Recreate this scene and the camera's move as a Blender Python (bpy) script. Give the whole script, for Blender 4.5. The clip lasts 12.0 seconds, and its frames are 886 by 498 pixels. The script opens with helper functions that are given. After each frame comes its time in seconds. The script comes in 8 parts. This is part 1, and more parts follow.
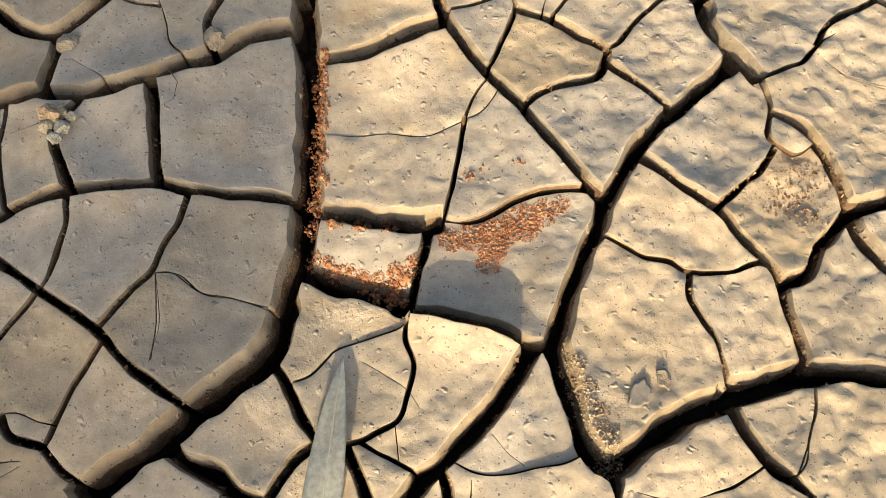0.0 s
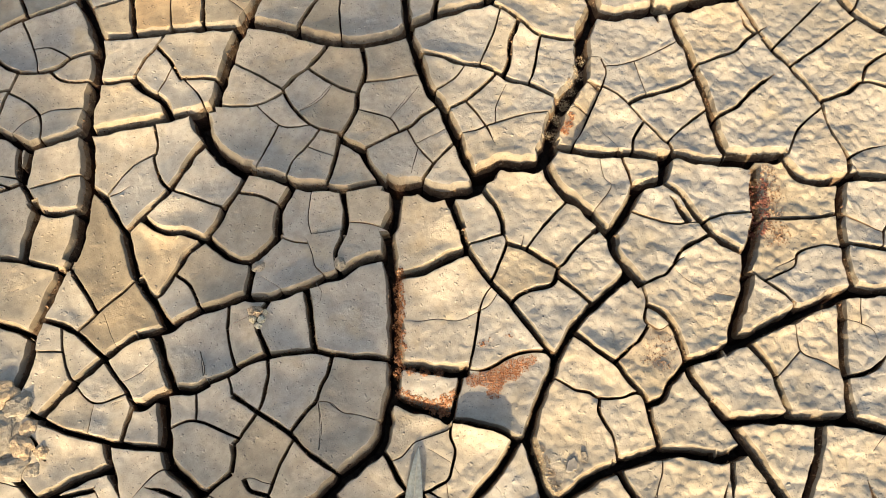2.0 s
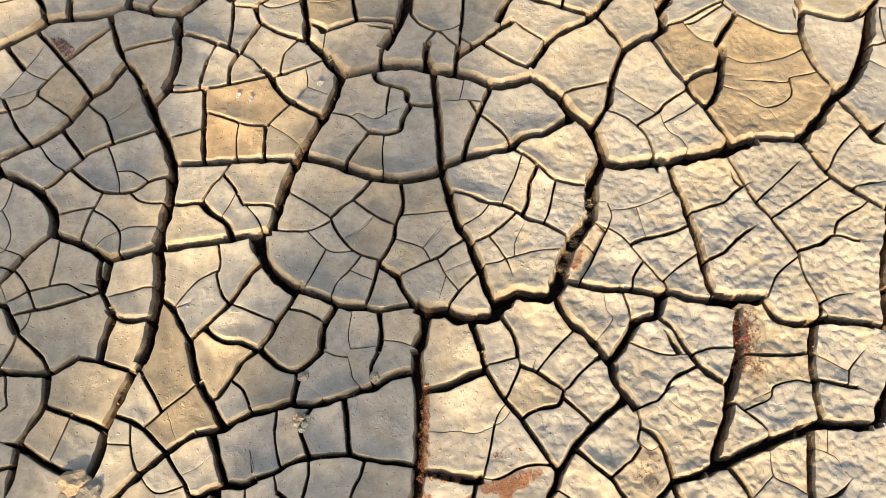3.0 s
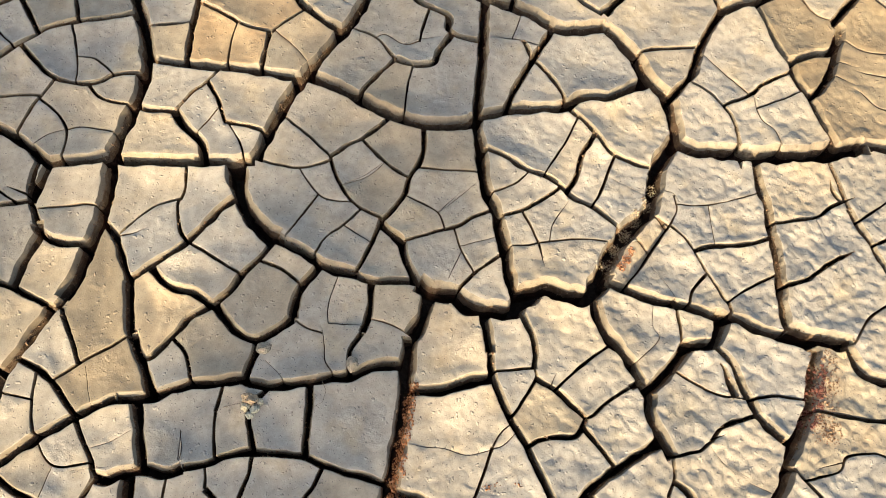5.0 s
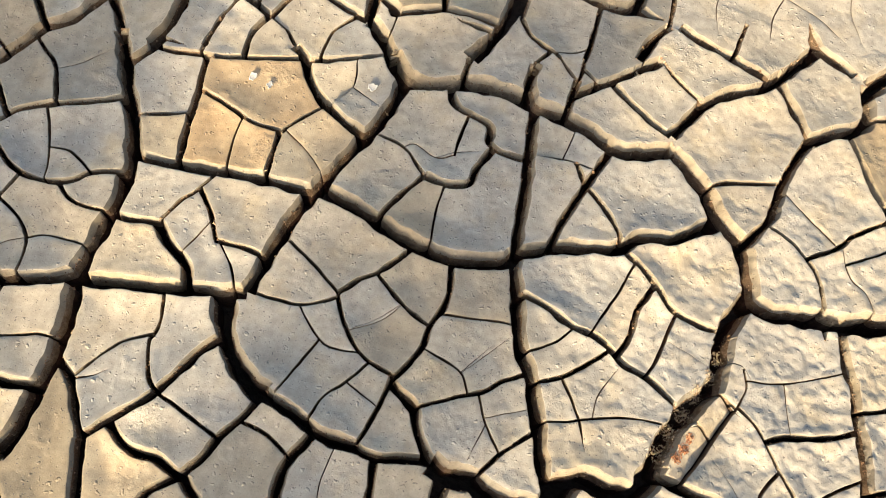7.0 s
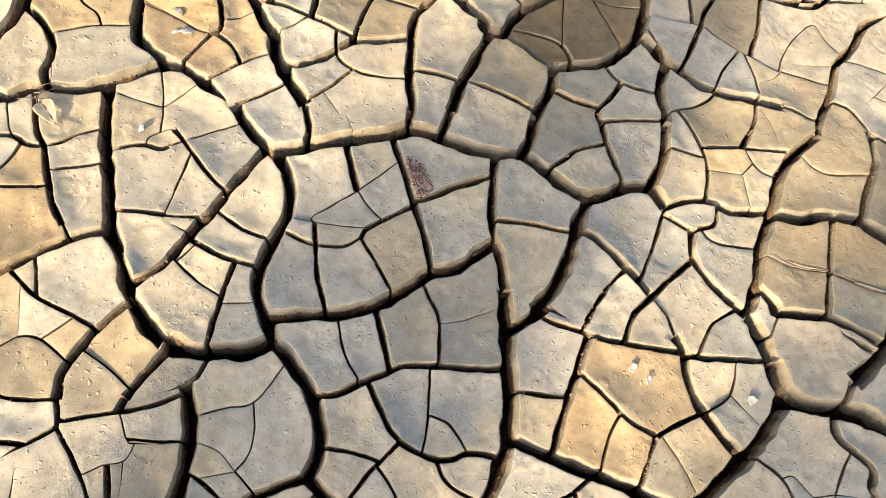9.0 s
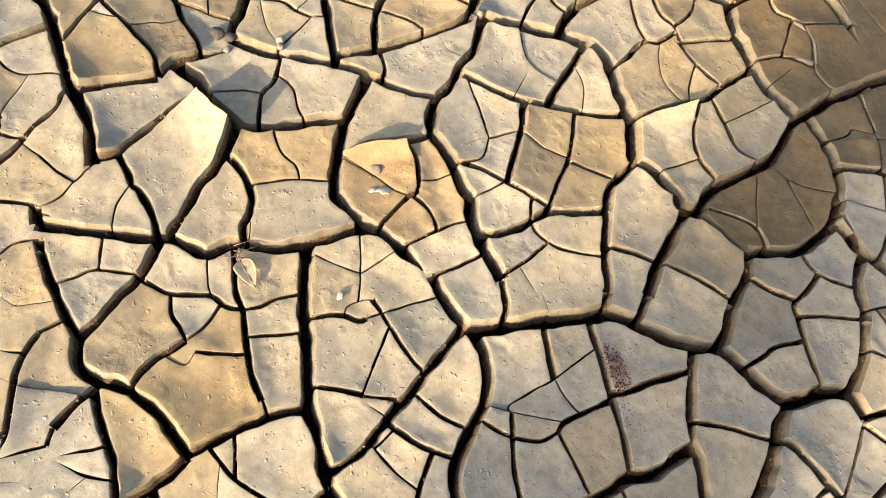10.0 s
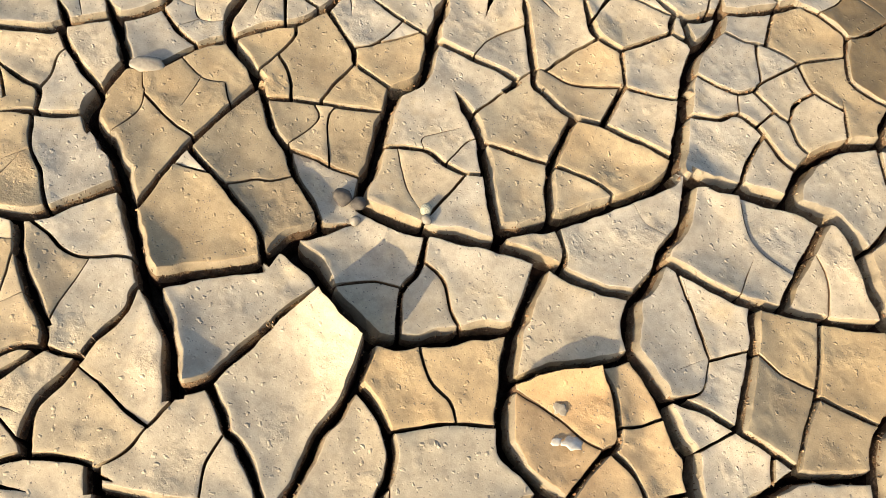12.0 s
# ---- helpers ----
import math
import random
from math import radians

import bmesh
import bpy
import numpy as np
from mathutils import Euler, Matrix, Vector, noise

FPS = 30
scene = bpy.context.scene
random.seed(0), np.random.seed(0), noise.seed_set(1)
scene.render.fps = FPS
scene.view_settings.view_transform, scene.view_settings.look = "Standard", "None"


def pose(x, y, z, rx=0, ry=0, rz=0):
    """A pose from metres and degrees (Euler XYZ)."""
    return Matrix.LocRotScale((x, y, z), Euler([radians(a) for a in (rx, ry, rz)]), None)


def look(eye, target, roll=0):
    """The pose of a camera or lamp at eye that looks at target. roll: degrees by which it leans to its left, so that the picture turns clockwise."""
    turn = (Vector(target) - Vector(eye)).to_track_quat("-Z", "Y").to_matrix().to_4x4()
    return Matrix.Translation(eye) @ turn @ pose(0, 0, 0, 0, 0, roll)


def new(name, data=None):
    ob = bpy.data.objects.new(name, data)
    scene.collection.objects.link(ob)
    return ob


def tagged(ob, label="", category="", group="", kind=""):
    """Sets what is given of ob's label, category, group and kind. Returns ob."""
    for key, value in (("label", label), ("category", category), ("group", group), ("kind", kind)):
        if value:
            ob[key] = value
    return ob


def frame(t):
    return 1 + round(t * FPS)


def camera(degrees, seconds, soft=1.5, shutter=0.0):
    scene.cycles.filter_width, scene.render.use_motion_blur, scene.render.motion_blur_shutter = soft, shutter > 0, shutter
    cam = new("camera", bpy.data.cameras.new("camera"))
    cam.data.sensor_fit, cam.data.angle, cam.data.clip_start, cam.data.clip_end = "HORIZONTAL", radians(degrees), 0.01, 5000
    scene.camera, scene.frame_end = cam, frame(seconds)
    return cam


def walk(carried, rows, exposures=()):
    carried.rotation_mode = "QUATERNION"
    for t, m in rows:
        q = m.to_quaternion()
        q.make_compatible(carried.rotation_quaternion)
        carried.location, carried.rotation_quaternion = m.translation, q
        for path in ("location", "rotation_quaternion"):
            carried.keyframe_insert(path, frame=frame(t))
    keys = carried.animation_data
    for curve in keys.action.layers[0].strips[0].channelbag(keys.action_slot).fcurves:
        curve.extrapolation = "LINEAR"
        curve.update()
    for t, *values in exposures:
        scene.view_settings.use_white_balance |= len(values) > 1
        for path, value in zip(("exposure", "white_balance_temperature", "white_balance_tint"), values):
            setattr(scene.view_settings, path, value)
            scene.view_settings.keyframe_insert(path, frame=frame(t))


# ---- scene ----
cam = camera(60, 12.0, soft=0.7)
PATH = [
    (0, pose(0.2801, -0.1574, 0.4845, 19.54, -0.76, -0.47)),
    (0.2, pose(0.2919, -0.1101, 0.4909, 19.01, -0.48, -0.73)),
    (0.5, pose(0.3142, -0.0763, 0.4859, 18.74, 0.05, -1.82)),
    (0.7, pose(0.3327, -0.0471, 0.5152, 18.90, -0.30, -2.16)),
    (1, pose(0.3446, -0.0343, 0.5874, 18.78, -0.28, -2.19)),
    (1.2, pose(0.3273, -0.0341, 0.6592, 18.01, -0.06, -1.64)),
    (1.5, pose(0.2815, -0.0771, 0.7987, 18.44, -0.25, -1.09)),
    (1.8, pose(0.2421, -0.1157, 0.9239, 19.52, -0.55, -0.57)),
    (2, pose(0.2379, -0.1452, 0.9672, 19.55, -0.86, -0.98)),
    (2.3, pose(0.2539, -0.1682, 1.0540, 21.76, -1.24, -0.82)),
    (2.5, pose(0.2487, -0.1513, 1.0927, 22.71, -1.17, -0.43)),
    (2.8, pose(0.2130, -0.1204, 1.1298, 23.04, -1.58, 1.15)),
    (3, pose(0.1953, -0.1080, 1.1502, 23.61, -1.92, 1.63)),
    (3.2, pose(0.1808, -0.1047, 1.1579, 24.20, -3.40, 4.29)),
    (4.8, pose(0.1870, 0.0011, 1.0304, 18.90, -4.64, 10.79)),
    (5, pose(0.1842, -0.0092, 0.9199, 20.61, -5.12, 10.49)),
    (5.2, pose(0.1884, 0.0285, 0.8768, 20.92, -5.25, 11.01)),
    (5.5, pose(0.1897, 0.0790, 0.8397, 22.14, -5.37, 11.27)),
    (5.7, pose(0.1844, 0.1126, 0.8278, 21.54, -5.41, 10.92)),
    (6, pose(0.1756, 0.1296, 0.8148, 22.03, -5.03, 10.86)),
    (6.3, pose(0.1787, 0.1479, 0.8109, 21.77, -5.65, 10.97)),
    (6.5, pose(0.1685, 0.1588, 0.8138, 21.90, -5.74, 11.90)),
    (6.7, pose(0.1560, 0.1722, 0.8170, 21.66, -6.06, 13.18)),
    (8.3, pose(-0.1429, 0.3068, 0.8218, 20.49, -6.96, 22.64)),
    (8.5, pose(-0.1948, 0.3192, 0.8264, 21.24, -7.40, 23.64)),
    (8.8, pose(-0.2769, 0.3383, 0.8370, 21.66, -7.01, 25.78)),
    (9, pose(-0.3399, 0.3423, 0.8444, 22.13, -6.85, 27.45)),
    (9.3, pose(-0.4461, 0.3602, 0.8671, 22.32, -7.16, 29.85)),
    (9.5, pose(-0.5156, 0.3755, 0.8769, 22.32, -7.28, 31.20)),
    (9.8, pose(-0.5877, 0.3862, 0.8700, 22.58, -7.26, 31.99)),
    (10, pose(-0.6275, 0.3968, 0.8647, 23.22, -7.56, 32.54)),
    (10.3, pose(-0.6679, 0.4617, 0.8446, 23.04, -8.08, 32.31)),
    (10.5, pose(-0.6873, 0.4950, 0.8167, 22.85, -7.74, 32.27)),
    (10.8, pose(-0.7167, 0.5205, 0.7688, 22.52, -7.42, 32.23)),
    (11, pose(-0.7347, 0.5293, 0.7393, 22.95, -7.39, 32.48)),
    (11.3, pose(-0.7917, 0.5649, 0.7252, 23.63, -6.88, 32.89)),
    (11.5, pose(-0.8410, 0.5814, 0.7140, 23.76, -7.16, 33.51)),
    (11.8, pose(-0.8943, 0.5893, 0.6987, 22.95, -7.28, 34.52)),
    (12, pose(-0.9357, 0.5876, 0.6862, 23.19, -7.16, 35.67)),
]
walk(cam, PATH, [(0, 0.84, 6550, 9), (1.5, 0.96, 6400, 8), (3.0, 1.08, 6300, 8), (5.5, 1.05, 6070, 7), (9.0, 1.29, 6020, 6), (9.5, 1.10, 6270, 7), (12, 0.99, 6320, 7)])

# ---- world and sun ----
SUN_FROM = -97.0      # degrees from +x, the side from which the sun shines
SUN_HEIGHT = 19.0

world = bpy.data.worlds.new("world")
scene.world = world
world.use_nodes = True
wn = world.node_tree
sky = wn.nodes.new("ShaderNodeTexSky")
sky.sky_type, sky.sun_disc = "NISHITA", False
sky.air_density, sky.dust_density = 0.8, 4.0
sky.sun_elevation = radians(SUN_HEIGHT)
sky.sun_rotation = radians(90 - SUN_FROM)
wn.links.new(sky.outputs[0], wn.nodes["Background"].inputs[0])
wn.nodes["Background"].inputs[1].default_value = 0.15

sun_data = bpy.data.lights.new("sun", "SUN")
sun_data.energy, sun_data.angle, sun_data.color = 4.3, radians(0.6), (1.0, 0.83, 0.58)
sun = new("sun", sun_data)
SUN_WAY = Vector((math.cos(radians(SUN_FROM)) * math.cos(radians(SUN_HEIGHT)),
                  math.sin(radians(SUN_FROM)) * math.cos(radians(SUN_HEIGHT)), math.sin(radians(SUN_HEIGHT))))
sun.matrix_basis = look(SUN_WAY * 20, (0, 0, 0))

# ---- materials ----
def material(name):
    m = bpy.data.materials.new(name)
    m.use_nodes = True
    nt = m.node_tree
    return m, nt, nt.nodes["Principled BSDF"]


def node(nt, kind, **settings):
    n = nt.nodes.new(kind)
    for key, value in settings.items():
        if key in n.inputs:
            n.inputs[key].default_value = value
    return n


def noise_tex(nt, scale, detail=4.0, rough=0.6):
    co = nt.nodes.new("ShaderNodeNewGeometry")
    n = node(nt, "ShaderNodeTexNoise", Scale=scale, Detail=detail, Roughness=rough)
    nt.links.new(co.outputs["Position"], n.inputs["Vector"])
    return n


def ramp(nt, source, stops):
    r = nt.nodes.new("ShaderNodeValToRGB")
    while len(r.color_ramp.elements) < len(stops):
        r.color_ramp.elements.new(0.5)
    for e, (at, colour) in zip(r.color_ramp.elements, stops):
        e.position, e.color = at, (*colour, 1) if len(colour) == 3 else colour
    nt.links.new(source, r.inputs[0])
    return r.outputs[0]


def mix(nt, how, fac, a, b):
    m = nt.nodes.new("ShaderNodeMix")
    m.data_type, m.blend_type = "RGBA", how
    for socket, value in ((m.inputs[0], fac), (m.inputs[6], a), (m.inputs[7], b)):
        if isinstance(value, bpy.types.NodeSocket):
            nt.links.new(value, socket)
        elif isinstance(value, (int, float)):
            socket.default_value = value
        else:
            socket.default_value = (*value, 1)
    return m.outputs[2]


def bump(nt, height, strength, distance, below=None):
    b = node(nt, "ShaderNodeBump", Strength=strength, Distance=distance)
    nt.links.new(height, b.inputs["Height"])
    if below is not None:
        nt.links.new(below, b.inputs["Normal"])
    return b.outputs[0]


def mud(name, light, dark, stain):
    """Dried silt skin: pale crust, slow stains, specks, pock marks and a lumpy relief."""
    m, nt, bsdf = material(name)
    slow = ramp(nt, noise_tex(nt, 9, 5).outputs[0], [(0.38, dark), (0.60, light)])
    broad = ramp(nt, noise_tex(nt, 2.6, 3).outputs[0], [(0.46, (0, 0, 0)), (0.66, (0.75, 0.75, 0.75))])
    slow = mix(nt, "MIX", broad, slow, stain)
    blot = ramp(nt, noise_tex(nt, 16, 4).outputs[0], [(0.52, (0, 0, 0)), (0.72, (1, 1, 1))])
    colour = mix(nt, "MIX", blot, slow, stain)
    patchy = ramp(nt, noise_tex(nt, 55, 5, 0.7).outputs[0], [(0.36, (0.80, 0.79, 0.78)), (0.60, (1.06, 1.06, 1.05))])
    colour = mix(nt, "MULTIPLY", 1.0, colour, patchy)
    fine = ramp(nt, noise_tex(nt, 420, 4, 0.75).outputs[0], [(0.3, (0.86, 0.85, 0.84)), (0.7, (1.08, 1.08, 1.08))])
    colour = mix(nt, "MULTIPLY", 0.8, colour, fine)
    speck = ramp(nt, noise_tex(nt, 420, 1).outputs[0], [(0.68, (0, 0, 0)), (0.72, (1, 1, 1))])
    colour = mix(nt, "MIX", speck, colour, (0.16, 0.13, 0.10))
    info = nt.nodes.new("ShaderNodeObjectInfo")
    tint = ramp(nt, info.outputs["Random"], [(0.0, (0.84, 0.85, 0.87)), (0.35, (0.95, 0.95, 0.95)), (0.65, (1.03, 1.0, 0.95)), (1.0, (1.05, 0.98, 0.86))])
    colour = mix(nt, "MULTIPLY", 1.0, colour, tint)
    nt.links.new(colour, bsdf.inputs["Base Color"])
    bsdf.inputs["Roughness"].default_value = 0.72
    bsdf.inputs["Specular IOR Level"].default_value = 0.35
    knob = node(nt, "ShaderNodeTexVoronoi", Scale=92, Smoothness=0.35)
    knob.feature = "SMOOTH_F1"
    warp = nt.nodes.new("ShaderNodeNewGeometry")
    wobble = mix(nt, "LINEAR_LIGHT", 0.004, warp.outputs["Position"], noise_tex(nt, 60, 2).outputs["Color"])
    nt.links.new(wobble, knob.inputs["Vector"])
    lumps = ramp(nt, knob.outputs["Distance"], [(0.0, (1, 1, 1)), (0.3, (0.85, 0.85, 0.85)), (0.8, (0, 0, 0))])
    place = nt.nodes.new("ShaderNodeSeparateXYZ")
    here = nt.nodes.new("ShaderNodeNewGeometry")
    nt.links.new(here.outputs["Position"], place.inputs[0])
    pebbly = node(nt, "ShaderNodeMapRange")
    pebbly.inputs["From Min"].default_value, pebbly.inputs["From Max"].default_value = 0.12, 0.60
    pebbly.inputs["To Min"].default_value, pebbly.inputs["To Max"].default_value = 0.06, 0.8
    nt.links.new(place.outputs[0], pebbly.inputs["Value"])
    calmer = node(nt, "ShaderNodeMapRange")
    calmer.inputs["From Min"].default_value, calmer.inputs["From Max"].default_value = 0.50, 0.80
    calmer.inputs["To Min"].default_value, calmer.inputs["To Max"].default_value = 1.0, 0.3
    nt.links.new(place.outputs[1], calmer.inputs["Value"])
    knobbly = nt.nodes.new("ShaderNodeMath")
    knobbly.operation = "MULTIPLY"
    nt.links.new(pebbly.outputs[0], knobbly.inputs[0])
    nt.links.new(calmer.outputs[0], knobbly.inputs[1])
    grain = noise_tex(nt, 600, 4, 0.7).outputs[0]
    pock = node(nt, "ShaderNodeTexVoronoi", Scale=150)
    co = nt.nodes.new("ShaderNodeNewGeometry")
    nt.links.new(co.outputs["Position"], pock.inputs["Vector"])
    pits = ramp(nt, pock.outputs["Distance"], [(0.0, (0, 0, 0)), (0.16, (1, 1, 1))])
    n = bump(nt, noise_tex(nt, 28, 2, 0.5).outputs[0], 0.35, 0.005)
    n = bump(nt, lumps, 0.8, 0.0034, n)
    nt.links.new(knobbly.outputs[0], nt.nodes[-1].inputs["Strength"])
    dent = node(nt, "ShaderNodeTexVoronoi", Scale=105)
    nt.links.new(mix(nt, "LINEAR_LIGHT", 0.004, here.outputs["Position"], noise_tex(nt, 130, 1).outputs["Color"]), dent.inputs["Vector"])
    dents = ramp(nt, dent.outputs["Distance"], [(0.05, (0, 0, 0)), (0.24, (1, 1, 1))])
    some = ramp(nt, dent.outputs["Color"], [(0.36, (1, 1, 1)), (0.42, (0, 0, 0))])
    n = bump(nt, mix(nt, "LIGHTEN", 1.0, dents, some), 0.6, 0.0015, n)
    nt.nodes[-1].invert = True
    n = bump(nt, pits, 0.5, 0.0007, n)
    n = bump(nt, grain, 0.4, 0.0006, n)
    worn = ramp(nt, noise_tex(nt, 14, 3).outputs[0], [(0.54, (0, 0, 0)), (0.64, (1, 1, 1))])
    flaky = mix(nt, "MULTIPLY", 1.0, worn, noise_tex(nt, 190, 4, 0.65).outputs["Color"])
    n = bump(nt, flaky, 0.7, 0.0024, n)
    nt.links.new(n, bsdf.inputs["Normal"])
    return m


def soil(name, light, dark):
    """Raw crumbly earth of the crack bottoms and broken edges."""
    m, nt, bsdf = material(name)
    base = ramp(nt, noise_tex(nt, 120, 5, 0.7).outputs[0], [(0.35, dark), (0.68, light)])
    each = nt.nodes.new("ShaderNodeNewGeometry")
    base = mix(nt, "MULTIPLY", 1.0, base, ramp(nt, each.outputs["Random Per Island"], [(0.0, (0.62, 0.60, 0.60)), (0.6, (1.0, 1.0, 1.0)), (1.0, (1.25, 1.45, 1.55))]))
    nt.links.new(base, bsdf.inputs["Base Color"])
    bsdf.inputs["Roughness"].default_value = 0.95
    bsdf.inputs["Specular IOR Level"].default_value = 0.1
    n = bump(nt, noise_tex(nt, 200, 5, 0.7).outputs[0], 0.9, 0.003)
    nt.links.new(n, bsdf.inputs["Normal"])
    return m


MUD_PALE = mud("pale_mud", (0.51, 0.435, 0.325), (0.40, 0.345, 0.265), (0.49, 0.39, 0.25))
MUD_OCHRE = mud("ochre_mud", (0.50, 0.40, 0.255), (0.41, 0.315, 0.195), (0.46, 0.33, 0.18))
MUD_ORANGE = mud("orange_mud", (0.52, 0.375, 0.205), (0.43, 0.29, 0.15), (0.48, 0.31, 0.15))
MUD_BROWN = mud("brown_mud", (0.25, 0.177, 0.088), (0.17, 0.118, 0.058), (0.22, 0.147, 0.068))
MUD_TAN = mud("tan_mud", (0.415, 0.32, 0.19), (0.33, 0.247, 0.143), (0.375, 0.27, 0.148))
MUD_TAUPE = mud("taupe_mud", (0.41, 0.345, 0.25), (0.33, 0.275, 0.195), (0.37, 0.295, 0.19))
FAR_MUD = mud("far_cracked_mud", (0.51, 0.435, 0.325), (0.40, 0.345, 0.265), (0.49, 0.39, 0.25))
far_nt = FAR_MUD.node_tree
far_skin = far_nt.nodes["Principled BSDF"].inputs["Base Color"]
far_cells = node(far_nt, "ShaderNodeTexVoronoi", Scale=10)
far_cells.feature = "DISTANCE_TO_EDGE"
far_at = far_nt.nodes.new("ShaderNodeNewGeometry")
far_nt.links.new(far_at.outputs["Position"], far_cells.inputs["Vector"])
far_gap = ramp(far_nt, far_cells.outputs["Distance"], [(0.018, (1, 1, 1)), (0.032, (0, 0, 0))])
far_nt.links.new(mix(far_nt, "MIX", far_gap, far_skin.links[0].from_socket, (0.05, 0.03, 0.02)), far_skin)
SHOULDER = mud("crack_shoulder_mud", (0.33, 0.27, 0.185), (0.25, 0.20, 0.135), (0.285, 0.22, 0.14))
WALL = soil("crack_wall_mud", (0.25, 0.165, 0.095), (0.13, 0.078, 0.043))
# Reddish earth, its colour blackened to deepen the shade low in the cracks.
DEEP = soil("shaded_crack_soil", (0.09, 0.042, 0.025), (0.035, 0.018, 0.012))
# Floor soil coloured near black, which adds to the shade at crack bottoms.
BED = soil("shaded_bed_soil", (0.07, 0.042, 0.027), (0.035, 0.022, 0.015))
RED = soil("red_crumb_soil", (0.54, 0.26, 0.12), (0.33, 0.135, 0.06))
DARK_RED = soil("dark_red_crumb_soil", (0.30, 0.12, 0.075), (0.16, 0.06, 0.04))
RUST = soil("rust_crumb_soil", (0.42, 0.26, 0.14), (0.24, 0.13, 0.07))
TAN_SOIL = soil("tan_crumb_soil", (0.52, 0.38, 0.23), (0.36, 0.25, 0.14))
CLOD = soil("dry_clod_soil", (0.40, 0.33, 0.23), (0.27, 0.21, 0.14))


def plain(name, light, dark, scale, rough, relief=0.3, size=0.0006):
    """A surface of two near colours with a fine grain."""
    m, nt, bsdf = material(name)
    nt.links.new(ramp(nt, noise_tex(nt, scale, 4).outputs[0], [(0.35, dark), (0.65, light)]), bsdf.inputs["Base Color"])
    bsdf.inputs["Roughness"].default_value = rough
    nt.links.new(bump(nt, noise_tex(nt, scale * 3, 4).outputs[0], relief, size), bsdf.inputs["Normal"])
    return m


LEAF = plain("grey_green_leaf", (0.37, 0.365, 0.30), (0.25, 0.245, 0.195), 260, 0.42, 0.5, 0.0005)
LEAF_RIB = plain("leaf_midrib", (0.45, 0.42, 0.33), (0.36, 0.33, 0.25), 300, 0.5)
DRY_LEAF = plain("dry_leaf_skin", (0.46, 0.37, 0.24), (0.34, 0.26, 0.16), 160, 0.85)
STONE = plain("dark_pebble", (0.085, 0.068, 0.052), (0.05, 0.04, 0.03), 220, 0.75)
TWIG = plain("dry_twig_bark", (0.24, 0.17, 0.11), (0.13, 0.09, 0.06), 400, 0.8)
SHELL = plain("white_shell", (0.55, 0.50, 0.42), (0.42, 0.37, 0.30), 300, 0.45)
PEBBLE = plain("pale_pebble", (0.28, 0.24, 0.185), (0.20, 0.165, 0.12), 220, 0.7)
BARK = plain("added_tree_bark", (0.20, 0.15, 0.11), (0.10, 0.075, 0.055), 30, 0.9, 0.8, 0.02)
FOLIAGE = plain("added_tree_leaves", (0.09, 0.11, 0.05), (0.05, 0.065, 0.03), 6, 0.6)

# ---- the plan of the cracks: width, then x and y along it, in millimetres ----
CRACKS = []


def crack(width, *line):
    pts = np.array(line, float).reshape(-1, 2) / 1000
    CRACKS.append((width / 1000, pts))


crack(16.0, 184,225, 188,182, 193,147, 194,115, 195,84, 195,55, 193,27, 190,3, 185,-16, 181,-43, 171,-61, 159,-71, 136,-89, 116,-108, 88,-129, 67,-147)
crack(10.6, 187,188, 168,188, 146,180, 124,163, 102,157, 81,149, 54,139, 33,133, 13,133, -3,134, -27,126, -56,118)
crack(6.7, 122,163, 116,192, 125,218)
crack(2.1, 107,158, 90,174, 84,193, 78,209, 76,214)
crack(3.0, 78,208, 57,210, 39,218)
crack(9.2, -41,203, -24,190, -9,185, 6,186, 19,197, 39,218)
crack(9.0, 6,186, 5,162, 2,141, 2,134)
crack(1.2, 19,162, 38,150, 52,138)
crack(6.7, 34,133, 25,119, 17,107, 20,90, 26,76, 33,61, 35,50)
crack(7.9, 78,148, 85,115, 89,85, 93,61)
crack(7.7, -38,24, -10,35, 4,45, 26,54, 52,58, 77,61, 96,61, 118,57, 144,54, 171,53, 194,49)
crack(5.1, 35,50, 36,32, 33,11, 30,-4, 25,-15, 14,-30, 5,-45, -2,-53)
crack(5.6, 116,57, 110,32, 102,14, 97,-2, 85,-16, 66,-41)
crack(4.6, 73,-46, 58,-72, 51,-91, 43,-114)
crack(6.5, -7,7, 27,-15, 51,-30, 71,-45, 85,-60, 107,-76, 125,-87, 136,-89)
crack(5.5, 13,-93, 21,-106, 35,-111, 43,-114, 57,-128, 77,-138)
crack(1.4, 13,-93, 23,-92, 36,-97, 48,-100)
crack(1.0, 20,-130, 31,-124)
crack(0.9, 100,-3, 105,-34, 102,-61)
crack(1.1, 100,-3, 111,-3, 129,-15, 150,-19, 183,-29)
crack(10.2, 115,-108, 131,-122, 148,-129, 161,-140, 179,-148)
crack(7.0, 173,-57, 187,-72, 200,-97, 211,-112)
crack(7.5, 211,-112, 201,-118, 190,-131, 179,-148)
crack(2.5, 189,-76, 204,-70, 213,-60, 220,-53, 242,-45, 260,-39, 265,-32)
crack(4.3, 265,-32, 263,-46, 269,-63, 266,-78, 260,-97, 244,-107, 232,-112, 211,-112)
crack(3.8, 235,-111, 253,-121, 276,-132)
crack(11.2, 346,-50, 330,-76, 313,-97, 293,-116, 284,-125, 275,-133, 263,-147)
crack(6.8, 284,-125, 289,-137, 290,-149)
crack(1.0, 257,-99, 260,-124)
crack(13.0, 194,45, 225,40, 252,36, 273,34, 289,37)
crack(4.7, 289,37, 306,35, 322,41, 341,52, 360,57, 384,57, 396,51)
crack(6.8, 278,35, 276,15, 271,3, 269,-9, 266,-27)
